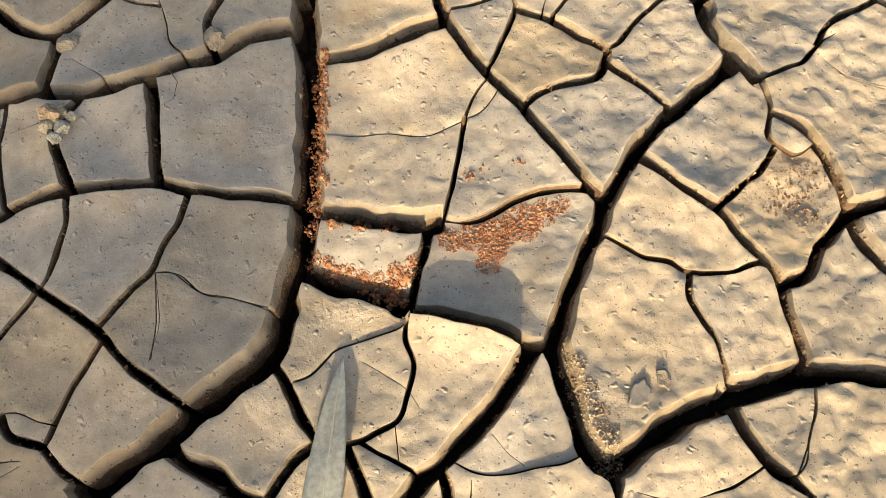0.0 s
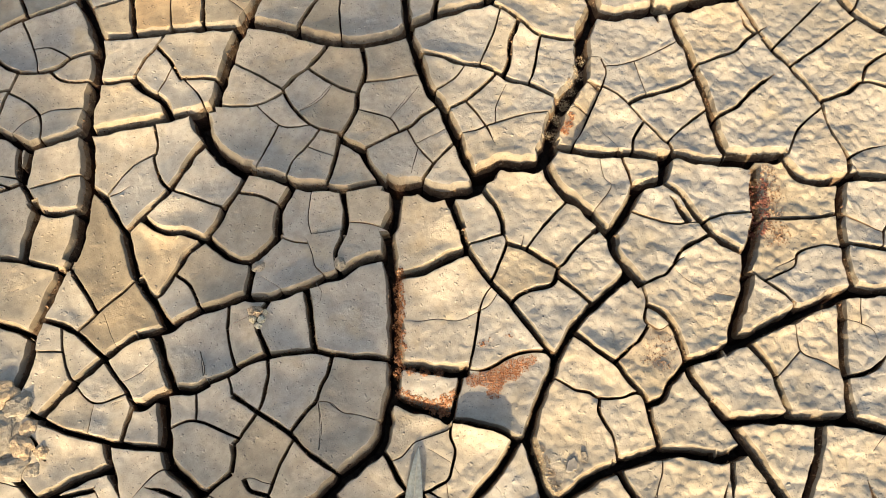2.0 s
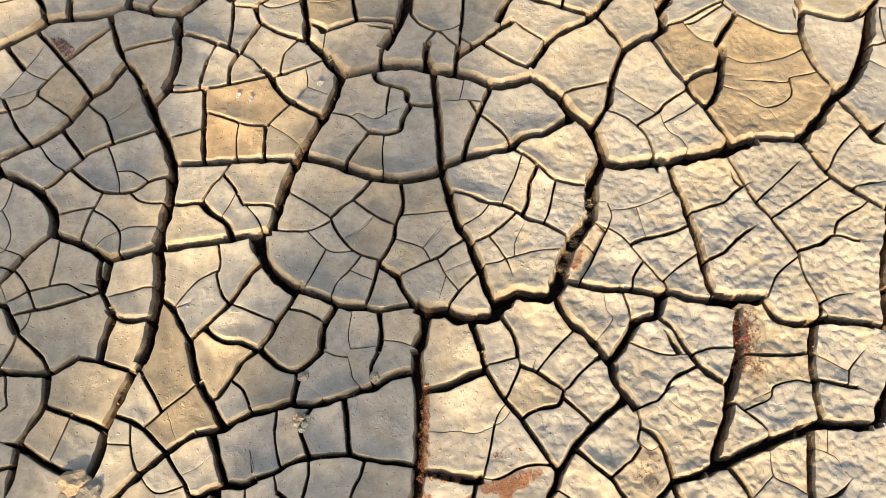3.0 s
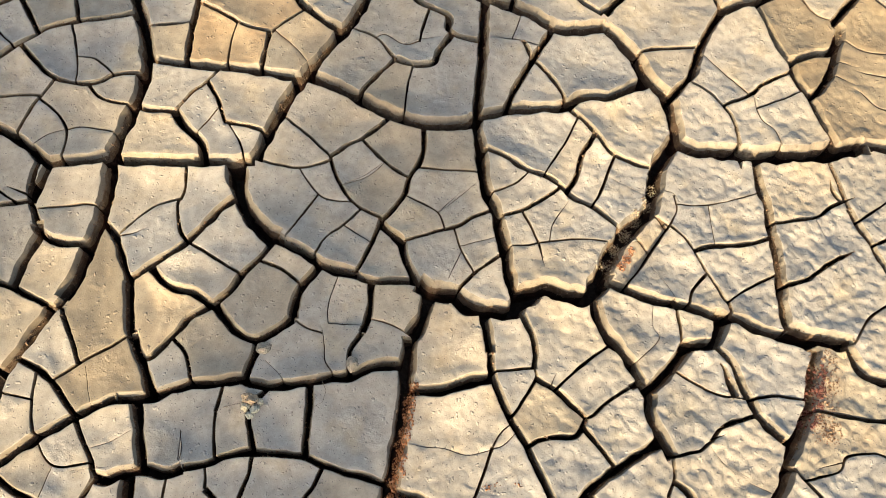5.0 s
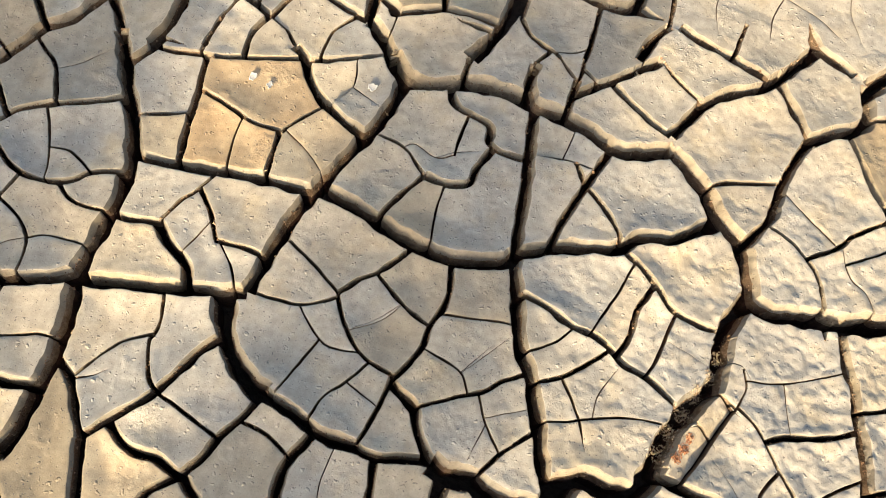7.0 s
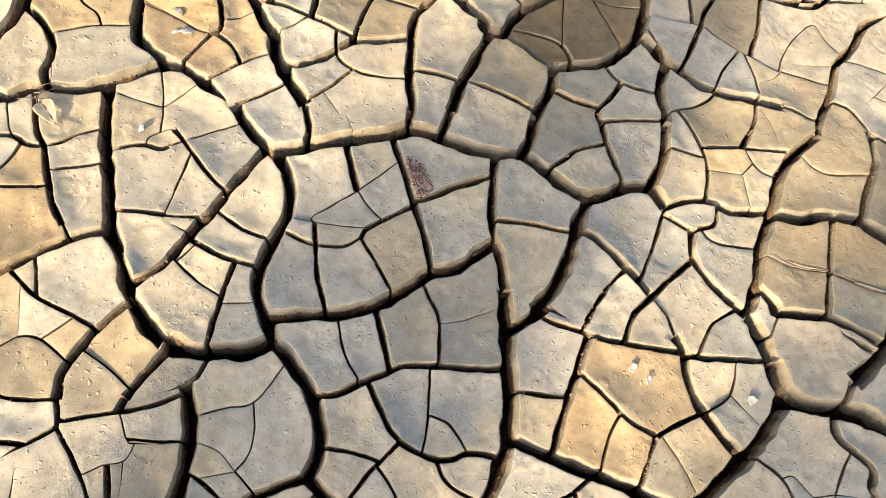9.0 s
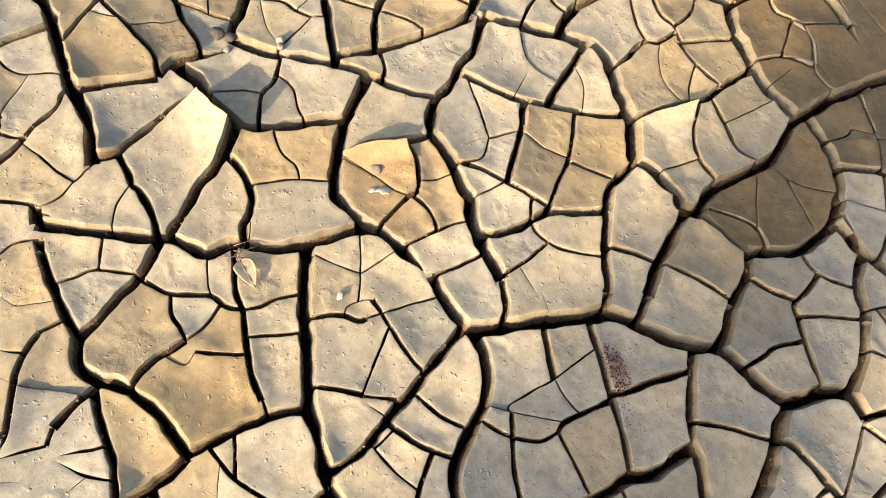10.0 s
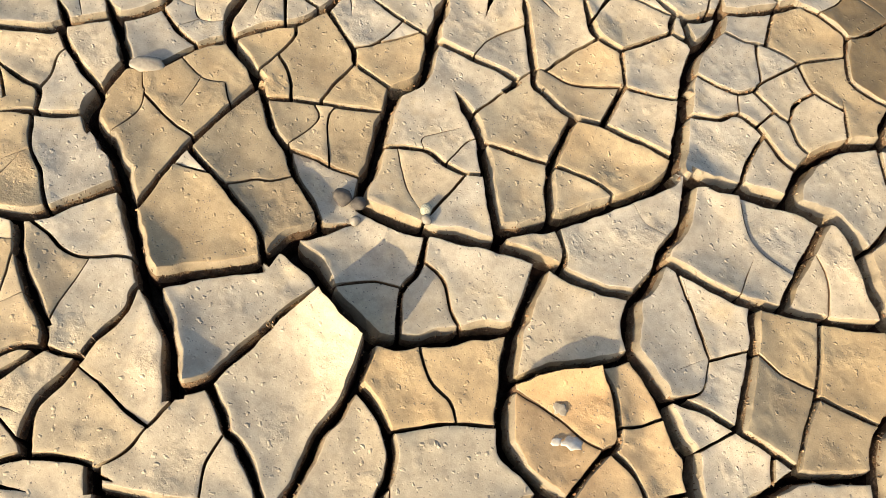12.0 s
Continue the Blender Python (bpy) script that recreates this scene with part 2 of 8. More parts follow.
crack(13.0, 190,3, 213,-6, 234,-12, 252,-17, 266,-27)
crack(8.8, 266,-27, 282,-29, 302,-34, 319,-38, 332,-43, 342,-50, 361,-51)
crack(11.2, 391,25, 386,17, 377,-4, 368,-23, 363,-41, 360,-51)
crack(8.2, 284,225, 289,204, 303,177, 319,153, 338,131, 352,112, 372,84, 387,63, 398,50)
crack(10.0, 400,50, 395,35, 390,23)
crack(4.6, 321,152, 333,177, 344,204, 340,217)
crack(6.8, 344,205, 370,196, 393,182, 411,169)
crack(5.1, 411,170, 418,174, 434,194, 460,217)
crack(3.0, 363,198, 368,217)
crack(6.2, 411,169, 402,147, 379,141, 358,133, 345,122)
crack(6.6, 407,160, 429,139, 454,117)
crack(10.5, 507,163, 481,141, 455,118, 437,102, 422,84, 409,63, 400,49)
crack(13.6, 474,227, 486,212, 487,194, 499,174, 511,157, 521,143)
crack(4.9, 520,144, 523,121, 518,99, 522,89)
crack(4.6, 520,144, 540,153, 555,160, 569,175, 583,184)
crack(6.0, 566,172, 578,191, 595,202, 623,215)
crack(1.3, 567,164, 585,147, 612,137)
crack(1.6, 522,91, 537,84, 553,93)
crack(8.0, 522,116, 538,109, 552,93, 560,72, 566,42)
crack(5.5, 522,89, 510,72, 492,57, 473,41)
crack(7.6, 421,83, 444,64, 474,41, 487,23, 496,12, 505,1, 511,-13, 513,-31, 518,-50, 521,-70)
crack(7.7, 567,41, 548,20, 541,14, 530,-5, 510,-12)
crack(11.0, 566,42, 579,45, 594,48, 614,55)
crack(9.3, 567,42, 570,25, 578,10, 592,-9)
crack(4.6, 391,24, 407,16, 420,8, 437,4, 450,-3, 478,-3, 497,2, 507,-3)
crack(5.2, 451,-3, 449,-20, 456,-36, 464,-52, 468,-83)
crack(13.0, 590,-76, 549,-70, 525,-70, 504,-73, 485,-79, 468,-83)
crack(14.1, 468,-83, 463,-87, 439,-96, 419,-108, 398,-122, 387,-128)
crack(12.6, 360,-51, 367,-78, 371,-98, 377,-117, 386,-126, 392,-135, 391,-149)
crack(9.1, 465,-85, 475,-106, 486,-124, 499,-136, 512,-149)
crack(1.4, 522,-70, 520,-94, 513,-111, 509,-125, 499,-136)
crack(2.8, 487,-125, 463,-139, 440,-146)
crack(1.7, 288,-121, 307,-130, 326,-131, 345,-127, 363,-124, 377,-117)
crack(4.4, 289,37, 298,75, 303,106, 305,115)
crack(2.9, 305,115, 311,131, 324,148)
crack(2.0, 304,112, 318,120, 331,139)
crack(1.6, 205,99, 231,100, 250,102, 277,100, 304,111)
crack(11.7, 191,161, 207,163, 229,167, 249,177, 272,189, 293,195)
crack(15.2, -322,686, -297,640, -275,602, -254,560, -240,522, -236,478, -238,439, -240,407, -241,381, -232,348, -228,322, -227,307, -226,278, -226,246, -228,214, -234,186)
crack(5.4, -414,648, -396,634, -372,613, -348,565)
crack(1.7, -371,610, -348,628, -321,658)
crack(13.9, -310,353, -271,366, -244,379, -226,380, -197,387, -159,393, -123,400, -93,407, -61,414)
crack(7.8, -237,458, -223,458, -184,464)
crack(10.3, -184,464, -162,443, -137,427, -124,400)
crack(5.3, -184,464, -170,495, -157,513, -142,543)
crack(6.0, -155,516, -134,493, -117,464, -111,461, -83,462, -55,458)
crack(3.3, -111,461, -89,437, -74,411)
crack(12.3, -245,535, -209,536, -171,540, -138,544, -91,550, -43,553, -31,555)
crack(5.5, -265,581, -221,598, -202,606)
crack(8.3, -211,682, -205,640, -199,586, -192,538)
crack(4.2, -142,620, -143,589, -136,544)
crack(6.3, -96,614, -94,584, -91,550)
crack(6.3, -205,639, -166,629, -131,616, -94,616)
crack(5.7, -94,616, -78,640, -55,668)
crack(2.1, -91,620, -56,600, -25,571)
crack(10.9, -118,736, -103,726, -83,693, -55,668, -25,652, 4,640)
crack(2.9, -53,667, -33,703, -40,748)
crack(2.9, -33,703, 6,686)
crack(6.4, -285,677, -259,676, -220,684, -202,685)
crack(7.3, -202,685, -158,700, -101,722)
crack(15.3, 27,738, 21,695, 7,647, -9,613, -26,567, -41,529, -51,481, -58,442, -61,414)
crack(20.0, -1,767, 26,738, 63,740, 93,751, 122,760, 154,759, 188,752, 231,746, 265,740, 299,726, 330,728, 376,748)
crack(7.7, 96,791, 93,750)
crack(9.0, 80,746, 95,719, 115,712, 143,703, 147,682, 156,675, 171,670, 201,671)
crack(4.5, 115,712, 112,676, 112,649)
crack(2.2, 91,640, 114,655, 140,665)
crack(5.1, 7,648, 50,641, 85,611)
crack(2.2, 50,641, 63,650, 91,640, 112,650)
crack(8.7, 85,611, 113,609, 137,618, 142,641, 156,675)
crack(7.1, 85,611, 65,579, 46,539)
crack(3.5, 111,609, 110,568, 116,522)
crack(16.8, -29,558, 23,548, 61,534, 98,524, 133,519, 162,522, 201,535, 212,546)
crack(4.7, -49,491, -9,470, 32,443)
crack(6.8, 32,443, 50,464, 73,485, 102,523)
crack(4.6, -61,416, -4,418, 34,438)
crack(5.2, 32,443, 41,424, 63,395, 85,380, 118,371)
crack(3.2, -4,418, 16,398, 33,385, 48,382, 77,385)
crack(5.4, 66,478, 105,450, 140,435)
crack(6.7, 143,520, 151,472, 140,435, 138,410, 123,377, 118,371)
crack(3.4, 144,451, 205,462, 235,464)
crack(1.3, 55,405, 88,428, 105,451)
crack(18.9, -86,409, -71,374, -56,349, -31,327, -7,315)
crack(12.5, -7,315, -0,313, 29,305, 58,293, 86,290, 104,290)
crack(5.0, -147,395, -138,361, -138,344, -139,332, -126,301, -112,286)
crack(3.6, -283,298, -252,309, -227,311)
crack(8.3, -227,297, -199,275, -183,251, -165,224)
crack(3.0, -199,275, -181,284, -169,294)
crack(4.3, -199,275, -189,294, -172,320, -159,332, -138,344)
crack(8.3, -111,286, -130,264, -148,244, -165,224)
crack(8.7, -111,286, -98,313, -85,340, -65,364)
crack(4.8, -111,286, -76,274, -35,259)
crack(7.7, -7,315, -19,287, -34,263, -43,239, -60,215, -80,196, -94,168, -109,140, -122,135)
crack(8.9, -146,246, -116,227, -85,225, -60,215)
crack(9.6, 39,218, 37,243, 41,262, 57,293)
crack(4.9, -22,282, 11,276, 40,260)
crack(1.8, 82,221, 78,235, 77,252, 81,291)
crack(2.1, 82,221, 126,227)
crack(7.9, 122,285, 128,246, 125,218)
crack(2.4, 127,237, 157,235, 185,227)
crack(14.6, 196,291, 194,252, 184,225)
crack(10.3, -56,118, -77,107, -96,94, -134,84)
crack(5.6, 207,829, 236,805, 239,839)
crack(9.4, 236,805, 233,767, 235,746)
crack(9.6, 234,779, 256,801, 308,847)
crack(8.8, 278,820, 305,801, 335,782, 368,766)
crack(13.1, 368,766, 383,792, 406,829, 437,855, 480,881, 504,910)
crack(5.7, 355,859, 404,825)
crack(10.0, 495,899, 521,861, 546,816)
crack(15.3, 546,816, 578,839, 606,856, 625,879, 619,916, 619,930)
crack(7.0, 625,879, 667,894, 708,920, 743,940, 761,965)
crack(7.9, 740,939, 765,910)
crack(11.1, 546,816, 531,782, 517,740, 509,694, 490,662, 475,638)
crack(11.3, 595,849, 618,805, 638,765, 654,745, 662,721, 684,690, 699,659, 725,616)
crack(11.8, 651,749, 690,774, 717,786, 732,829, 724,845, 765,910)
crack(11.4, 732,829, 722,769, 711,734, 695,706, 680,696)
crack(3.4, 660,892, 690,852, 727,838)
crack(3.3, 722,769, 757,767)
crack(3.3, 714,744, 756,734)
crack(6.3, 420,704, 448,722, 518,742)
crack(3.2, 516,732, 556,706, 595,677)
crack(6.2, 500,680, 537,665, 556,649)
crack(6.3, 556,649, 594,676, 614,700, 658,733)
crack(3.1, 598,681, 611,643, 632,627, 648,591)
crack(4.0, 606,657, 642,680, 675,703)
crack(6.1, 556,649, 572,627, 586,577)
crack(18.2, 373,747, 401,722, 422,702, 443,671, 470,648, 483,621, 493,589, 487,571, 474,540, 468,512)
crack(21.2, 488,575, 517,568, 562,573, 613,582, 663,594, 704,605, 769,633)
crack(10.5, 582,577, 586,552)
crack(11.5, 603,580, 616,524, 624,508, 629,477, 638,440, 645,402, 650,366, 659,332)
crack(6.1, 704,605, 731,551, 741,526)
crack(13.5, 212,546, 225,501, 236,461, 245,435, 257,421, 276,376, 291,332, 308,292)
crack(12.1, 212,546, 206,622, 198,693, 192,742, 178,779, 179,810)
crack(3.8, 200,678, 241,688, 285,686)
crack(2.3, 250,743, 241,688)
crack(8.9, 299,726, 277,664, 259,611, 249,568)
crack(6.7, 257,688, 277,661, 306,635, 325,611, 331,593)
crack(14.8, 212,549, 251,568, 298,584, 330,592, 355,615, 390,624, 419,646, 448,667)
crack(7.3, 331,593, 355,578, 377,561, 394,543, 410,533, 440,527, 471,527)
crack(3.6, 351,580, 340,540, 325,504, 315,478)
crack(7.1, 379,559, 364,524, 361,492, 350,463)
crack(4.3, 409,533, 403,507, 395,471, 386,449)
crack(7.7, 225,504, 264,494, 295,481, 324,477, 345,466, 360,456, 391,447, 436,420)
crack(3.4, 245,435, 279,458, 297,481)
crack(5.5, 263,406, 294,422, 315,440, 342,468)
crack(4.0, 294,422, 318,390, 335,352)
crack(3.4, 279,368, 311,377, 337,388, 373,399, 427,404)
crack(1.7, 354,449, 338,414, 337,388)
crack(5.3, 147,344, 185,367, 217,384, 233,400, 259,416)
crack(3.3, 138,410, 183,398, 200,375)
crack(1.3, 211,433, 185,395)
crack(3.3, 210,380, 226,350, 247,323)
crack(1.9, 226,350, 216,309)
crack(1.6, 223,356, 274,381)
crack(5.2, 226,291, 251,327, 282,359)
crack(9.0, 124,360, 146,346, 157,325, 179,296)
crack(8.8, 99,290, 123,285, 148,291, 180,296)
crack(20.6, 179,296, 201,289, 225,291, 246,281, 277,281, 303,285, 312,300, 337,324, 370,320, 396,323, 407,345, 413,363)
crack(5.7, 116,371, 111,333, 100,290)
crack(3.8, 29,388, 18,359, 1,313)
crack(3.8, 89,379, 70,350, 53,329, 44,299)
crack(2.6, 71,351, 111,334)
crack(18.1, 408,349, 421,390, 440,429, 466,465, 468,491, 471,527)
crack(3.5, 495,491, 501,468, 491,441, 475,407, 459,374, 439,342)
crack(4.2, 463,461, 492,443)
crack(3.4, 450,415, 473,402)
crack(12.0, 408,349, 440,342, 481,337, 527,336, 567,333)
crack(14.9, 563,333, 595,333, 627,324, 659,322, 696,317)
crack(17.7, 658,334, 692,331, 744,331)
crack(12.9, 403,337, 407,307, 423,280, 448,259, 468,237, 474,227)
crack(13.1, 483,215, 498,235, 518,265, 530,285, 561,294, 569,311, 573,333)
crack(9.1, 561,294, 588,272, 601,249, 612,234, 623,215)
crack(3.9, 509,251, 546,237, 577,231, 612,233)
crack(4.6, 612,234, 647,244, 688,246)
crack(13.3, 696,317, 691,276, 688,236)
crack(4.0, 509,336, 518,304, 521,270)
crack(1.6, 479,337, 484,301, 492,286, 461,245)
crack(4.4, 435,270, 402,237, 369,196)
crack(7.5, 308,292, 332,256, 339,235, 340,217)
crack(11.1, 264,281, 280,240, 284,225)
crack(4.3, 289,203, 340,217)
crack(7.5, 460,217, 474,227)
crack(7.1, 529,416, 549,427, 592,438, 634,456)
crack(2.9, 498,478, 546,489, 617,522)
crack(2.1, 544,489, 557,429)
crack(4.8, 493,446, 516,431, 531,412, 551,388, 571,362, 581,352, 585,333)
crack(4.8, 550,390, 532,362, 527,336)
crack(4.1, 579,355, 603,378, 644,408)
crack(5.9, 629,477, 663,490, 697,504, 718,525, 750,546)
crack(6.4, 647,390, 683,408, 711,436, 748,463)
crack(2.6, 691,502, 712,471, 731,451)
crack(5.6, -225,166, -205,140, -188,114)
crack(4.5, -199,103, -180,123, -159,141, -140,161)
crack(5.1, -95,167, -74,151, -56,118)
crack(5.1, -20,129, -20,92)
crack(12.5, -723,735, -688,715, -642,701, -620,688, -599,663, -589,632, -586,599, -580,563, -569,542, -544,521, -522,503)
crack(12.7, -544,521, -517,540, -481,562, -458,582, -437,606, -419,637, -407,662, -383,684, -366,721, -357,735)
crack(17.5, -623,444, -590,451, -566,465, -542,479, -522,503)
crack(12.9, -523,502, -501,496, -480,485, -461,476, -432,450, -417,424, -414,395)
crack(9.9, -414,395, -433,375, -451,353, -465,326, -480,301, -494,283, -507,278)
crack(15.5, -651,703, -619,730, -591,756, -567,779, -538,804, -516,823, -477,830, -437,837, -392,855, -374,861, -345,856, -309,849, -283,851, -261,870, -246,889, -220,905, -208,902, -189,888)
crack(8.0, -650,781, -628,753, -620,728)
crack(2.0, -598,795, -574,773)
crack(9.7, -532,843, -521,818)
crack(9.8, -488,869, -483,829)
crack(13.0, -389,923, -381,885, -384,857)
crack(8.0, -583,764, -560,738, -535,711)
crack(3.3, -510,774, -522,745, -535,711, -550,684, -564,654, -558,648)
crack(8.0, -539,803, -503,768, -475,738, -451,713, -429,690, -407,662)
crack(8.2, -399,816, -431,780, -452,750, -470,733)
crack(6.5, -465,728, -483,701, -500,674, -501,659)
crack(3.3, -535,711, -507,697, -488,692)
crack(2.6, -590,637, -561,648, -528,662, -500,674)
crack(5.1, -588,621, -547,624, -515,638, -501,659)
crack(6.3, -558,649, -540,622, -520,592, -487,558)
crack(5.1, -501,659, -464,637, -432,615)
crack(9.5, -412,847, -388,789, -369,749, -344,720, -322,686)
crack(6.2, -374,759, -330,779, -277,795)
crack(13.7, -282,851, -278,802, -271,763, -271,715, -281,682, -285,677)
crack(7.4, -446,596, -419,566, -392,534)
crack(3.7, -478,565, -449,530, -416,507)
crack(7.4, -276,603, -313,582, -348,566)
crack(7.4, -348,566, -382,547, -399,526, -416,506, -432,484, -454,470)
crack(6.3, -765,668, -732,654, -695,637, -664,628)
crack(3.8, -757,645, -724,690, -699,721)
crack(9.9, -657,705, -664,635, -665,605, -670,574, -673,529)
crack(4.9, -708,568, -667,590)
crack(4.3, -730,653, -718,600)
crack(5.6, -665,603, -621,599, -575,606)
crack(6.7, -671,558, -625,558, -581,570)
crack(4.2, -696,563, -671,563)
crack(5.9, -610,562, -599,516, -581,456)
crack(3.6, -673,529, -635,520, -599,517)
crack(2.4, -597,510, -559,534)
crack(5.7, -573,461, -571,435, -573,425, -589,402)
crack(13.2, -578,418, -555,393, -539,368, -525,334, -516,303, -507,278)
crack(3.3, -561,359, -539,368)
crack(4.9, -529,343, -495,338, -463,330)
crack(2.9, -496,494, -504,436, -526,416, -552,390)
crack(2.8, -505,435, -488,410, -480,385, -483,365)
crack(3.3, -483,365, -450,355)
crack(1.7, -512,341, -483,365)
crack(1.4, -540,370, -509,374, -483,365)
crack(11.4, -414,395, -375,383, -345,370, -322,358, -310,353)
crack(3.9, -399,390, -398,338, -399,305)
crack(4.3, -461,333, -435,305, -410,265)
crack(2.7, -476,308, -458,278)
crack(4.3, -464,270, -441,287, -429,295, -400,305, -373,310, -350,300, -329,293)
crack(6.4, -447,254, -417,263, -388,271, -357,283, -316,298)
crack(3.1, -415,263, -419,238, -427,225)
crack(9.5, -498,281, -470,272, -456,267, -439,242, -427,225)
crack(7.7, -324,360, -324,332, -318,305, -297,273)
crack(3.9, -307,288, -283,298)
crack(5.3, -419,428, -384,439, -355,444)
crack(5.2, -345,475, -355,444, -362,416, -367,379)
crack(6.6, -410,513, -381,493, -360,478, -332,471, -306,474, -288,483, -276,497, -239,512)
crack(3.7, -356,561, -333,513, -324,490, -320,473)
crack(3.7, -333,513, -308,514, -276,497)
crack(4.8, -305,475, -279,458, -237,458)
crack(4.0, -356,439, -326,423, -308,404, -302,384, -298,357)
crack(3.5, -308,404, -285,414, -239,414)
crack(1.7, -343,369, -327,393, -308,404)
crack(2.4, -148,434, -128,484)
crack(7.4, -310,962, -285,929, -245,889)
crack(10.6, -235,1006, -218,957, -217,904)
crack(9.1, -278,801, -253,802, -217,790, -161,767)
crack(5.7, -189,888, -183,825, -182,776)
crack(6.2, -202,784, -213,756, -218,724, -220,696)
crack(7.0, -131,844, -149,802, -161,767, -173,735, -170,695)
crack(4.9, -161,767, -135,754, -118,736)
crack(4.9, -60,809, -81,774, -84,728)
crack(7.5, -279,690, -244,689)
crack(7.5, -99,720, -54,741, -1,767)
crack(9.0, -189,888, -169,912, -137,929, -106,934, -61,960)
crack(6.0, -131,930, -124,902, -139,885)
crack(5.9, -188,880, -150,877, -139,885)
crack(4.5, -139,885, -113,879, -57,900)
crack(9.4, -147,879, -132,844, -93,821, -46,808)
crack(5.4, -223,970, -170,983)
crack(6.9, -210,1020, -176,993, -156,962, -146,924)
crack(6.3, -180,996, -131,1025, -83,1049, -61,1056)
crack(3.9, -127,1027, -98,1009, -68,1008)
crack(1.9, -161,970, -114,991)
crack(1.9, -114,991, -86,946)
crack(7.1, -127,1059, -129,1027)
crack(12.3, -43,1101, -62,1054, -69,1014, -61,957, -59,906, -49,855, -45,807)
crack(3.2, -60,1057, -16,1052, 43,1079)
crack(9.8, 22,1145, 41,1101, 45,1047, 52,1004)
crack(14.1, -61,957, -24,969, 3,990, 43,1004, 76,1005, 131,1004)
crack(7.6, 70,1147, 115,1140, 157,1139)
crack(13.7, 157,1199, 160,1157, 153,1124)
crack(22.3, 153,1124, 187,1153, 223,1175, 277,1182)
crack(16.9, 153,1124, 125,1074, 130,1022, 132,977, 133,934, 130,883, 123,849, 107,813, 96,791)
crack(8.4, 10,993, 29,925, 46,853)
crack(2.3, -56,895, -14,900, 31,914, 76,924, 133,934)
crack(11.8, -49,852, -20,839, -12,831, 34,851, 64,857, 106,856, 125,858)
crack(3.6, -11,831, -12,780)
crack(14.3, -46,808, -35,805, -11,778, -1,767)
crack(8.4, 217,1171, 243,1107, 254,1078, 283,1046, 312,1021)
crack(4.0, 139,973, 183,994, 209,1016, 253,1080)
crack(3.2, 209,1015, 218,975, 213,942)
crack(15.7, 142,963, 188,948, 223,940, 266,937, 292,943, 330,939)
crack(14.5, 292,943, 299,990, 312,1021)
crack(6.7, 143,880, 164,852, 194,837, 207,829)
crack(6.8, 244,938, 243,896, 242,863, 239,839)
crack(6.8, 238,825, 266,810)
crack(3.8, 196,835, 232,850, 242,863)
crack(6.6, 194,837, 179,813, 179,810)
crack(12.0, 340,876, 308,847)
crack(14.5, -1369,768, -1326,747, -1294,723, -1257,698, -1229,681, -1193,664, -1165,643, -1138,615)
crack(6.5, -1290,720, -1298,768, -1301,802, -1301,839, -1301,873, -1299,912)
crack(13.6, -1228,681, -1206,711, -1182,736, -1161,758)
crack(10.3, -1161,758, -1162,791, -1147,815, -1124,846)
crack(6.4, -1301,808, -1250,798, -1213,789, -1185,780, -1161,758)
crack(3.8, -1300,784, -1273,795)
crack(3.9, -1247,798, -1229,822, -1216,831, -1200,851)
crack(7.3, -1299,912, -1257,881, -1229,870, -1201,851, -1165,836, -1143,820)
crack(6.2, -1284,901, -1251,925, -1217,943, -1178,968)
crack(4.0, -1230,870, -1202,880, -1180,883, -1144,893)
crack(2.7, -1231,871, -1225,915, -1242,929)
crack(2.7, -1183,882, -1217,921, -1221,941)
crack(12.4, -1185,994, -1169,952, -1153,919, -1143,889, -1133,866)
crack(12.2, -1133,866, -1100,872, -1063,883, -1028,900, -991,916)
crack(6.3, -1158,930, -1119,957, -1094,957, -1068,962, -1049,973)
crack(4.1, -1068,962, -1069,932, -1071,902, -1069,882)
crack(2.1, -1142,941, -1106,910, -1080,898)
crack(1.8, -1119,957, -1128,969, -1105,1003)
crack(2.8, -1092,958, -1088,997, -1063,1009)
crack(10.6, -1135,1036, -1097,1018, -1064,989, -1032,954, -994,915)
crack(4.4, -1105,1021, -1095,1071)
crack(13.0, -1005,926, -983,952, -965,976, -942,1012, -919,1048, -902,1077, -894,1102)
crack(5.8, -1080,1003, -1040,1015, -1006,1027, -965,1039, -939,1040, -929,1032)
crack(8.8, -1017,1095, -1011,1061, -1002,1022, -969,970)
crack(7.6, -1063,1100, -1021,1094, -991,1106, -964,1111, -928,1119, -900,1120)
crack(7.6, -992,1148, -987,1106)
crack(11.1, -991,916, -951,930, -922,934, -890,942, -859,958)
crack(6.3, -966,974, -940,952, -932,933)
crack(12.8, -952,929, -941,883, -931,844, -912,802, -889,766, -872,754, -840,747, -809,747, -775,744, -736,734)
crack(9.4, -913,805, -889,840, -866,863, -846,884, -830,906)
crack(14.6, -859,955, -840,912, -816,897, -795,887, -774,871, -754,858, -741,853, -724,829, -700,812, -675,796, -650,781)
crack(11.7, -859,955, -854,981, -860,1020, -859,1057, -880,1111)
crack(6.5, -855,875, -826,857, -802,824, -806,807, -810,780, -813,747)
crack(4.0, -809,833, -792,848, -774,871)
crack(2.6, -912,802, -861,808, -827,805, -806,809)
crack(5.8, -805,812, -774,806, -750,789)
crack(5.2, -776,744, -756,778, -740,807, -721,827)
crack(16.5, -1162,786, -1123,786, -1089,772, -1056,766, -1037,764)
crack(13.0, -1037,764, -1014,777, -989,802, -965,829, -934,856)
crack(3.2, -1102,778, -1074,810, -1044,822)
crack(6.6, -1061,884, -1044,845, -1044,819, -1016,776)
crack(4.0, -1048,855, -1019,852, -993,830, -972,821)
crack(9.6, -1037,764, -1027,731, -1019,695, -1020,668, -1016,652, -1011,627, -1004,592)
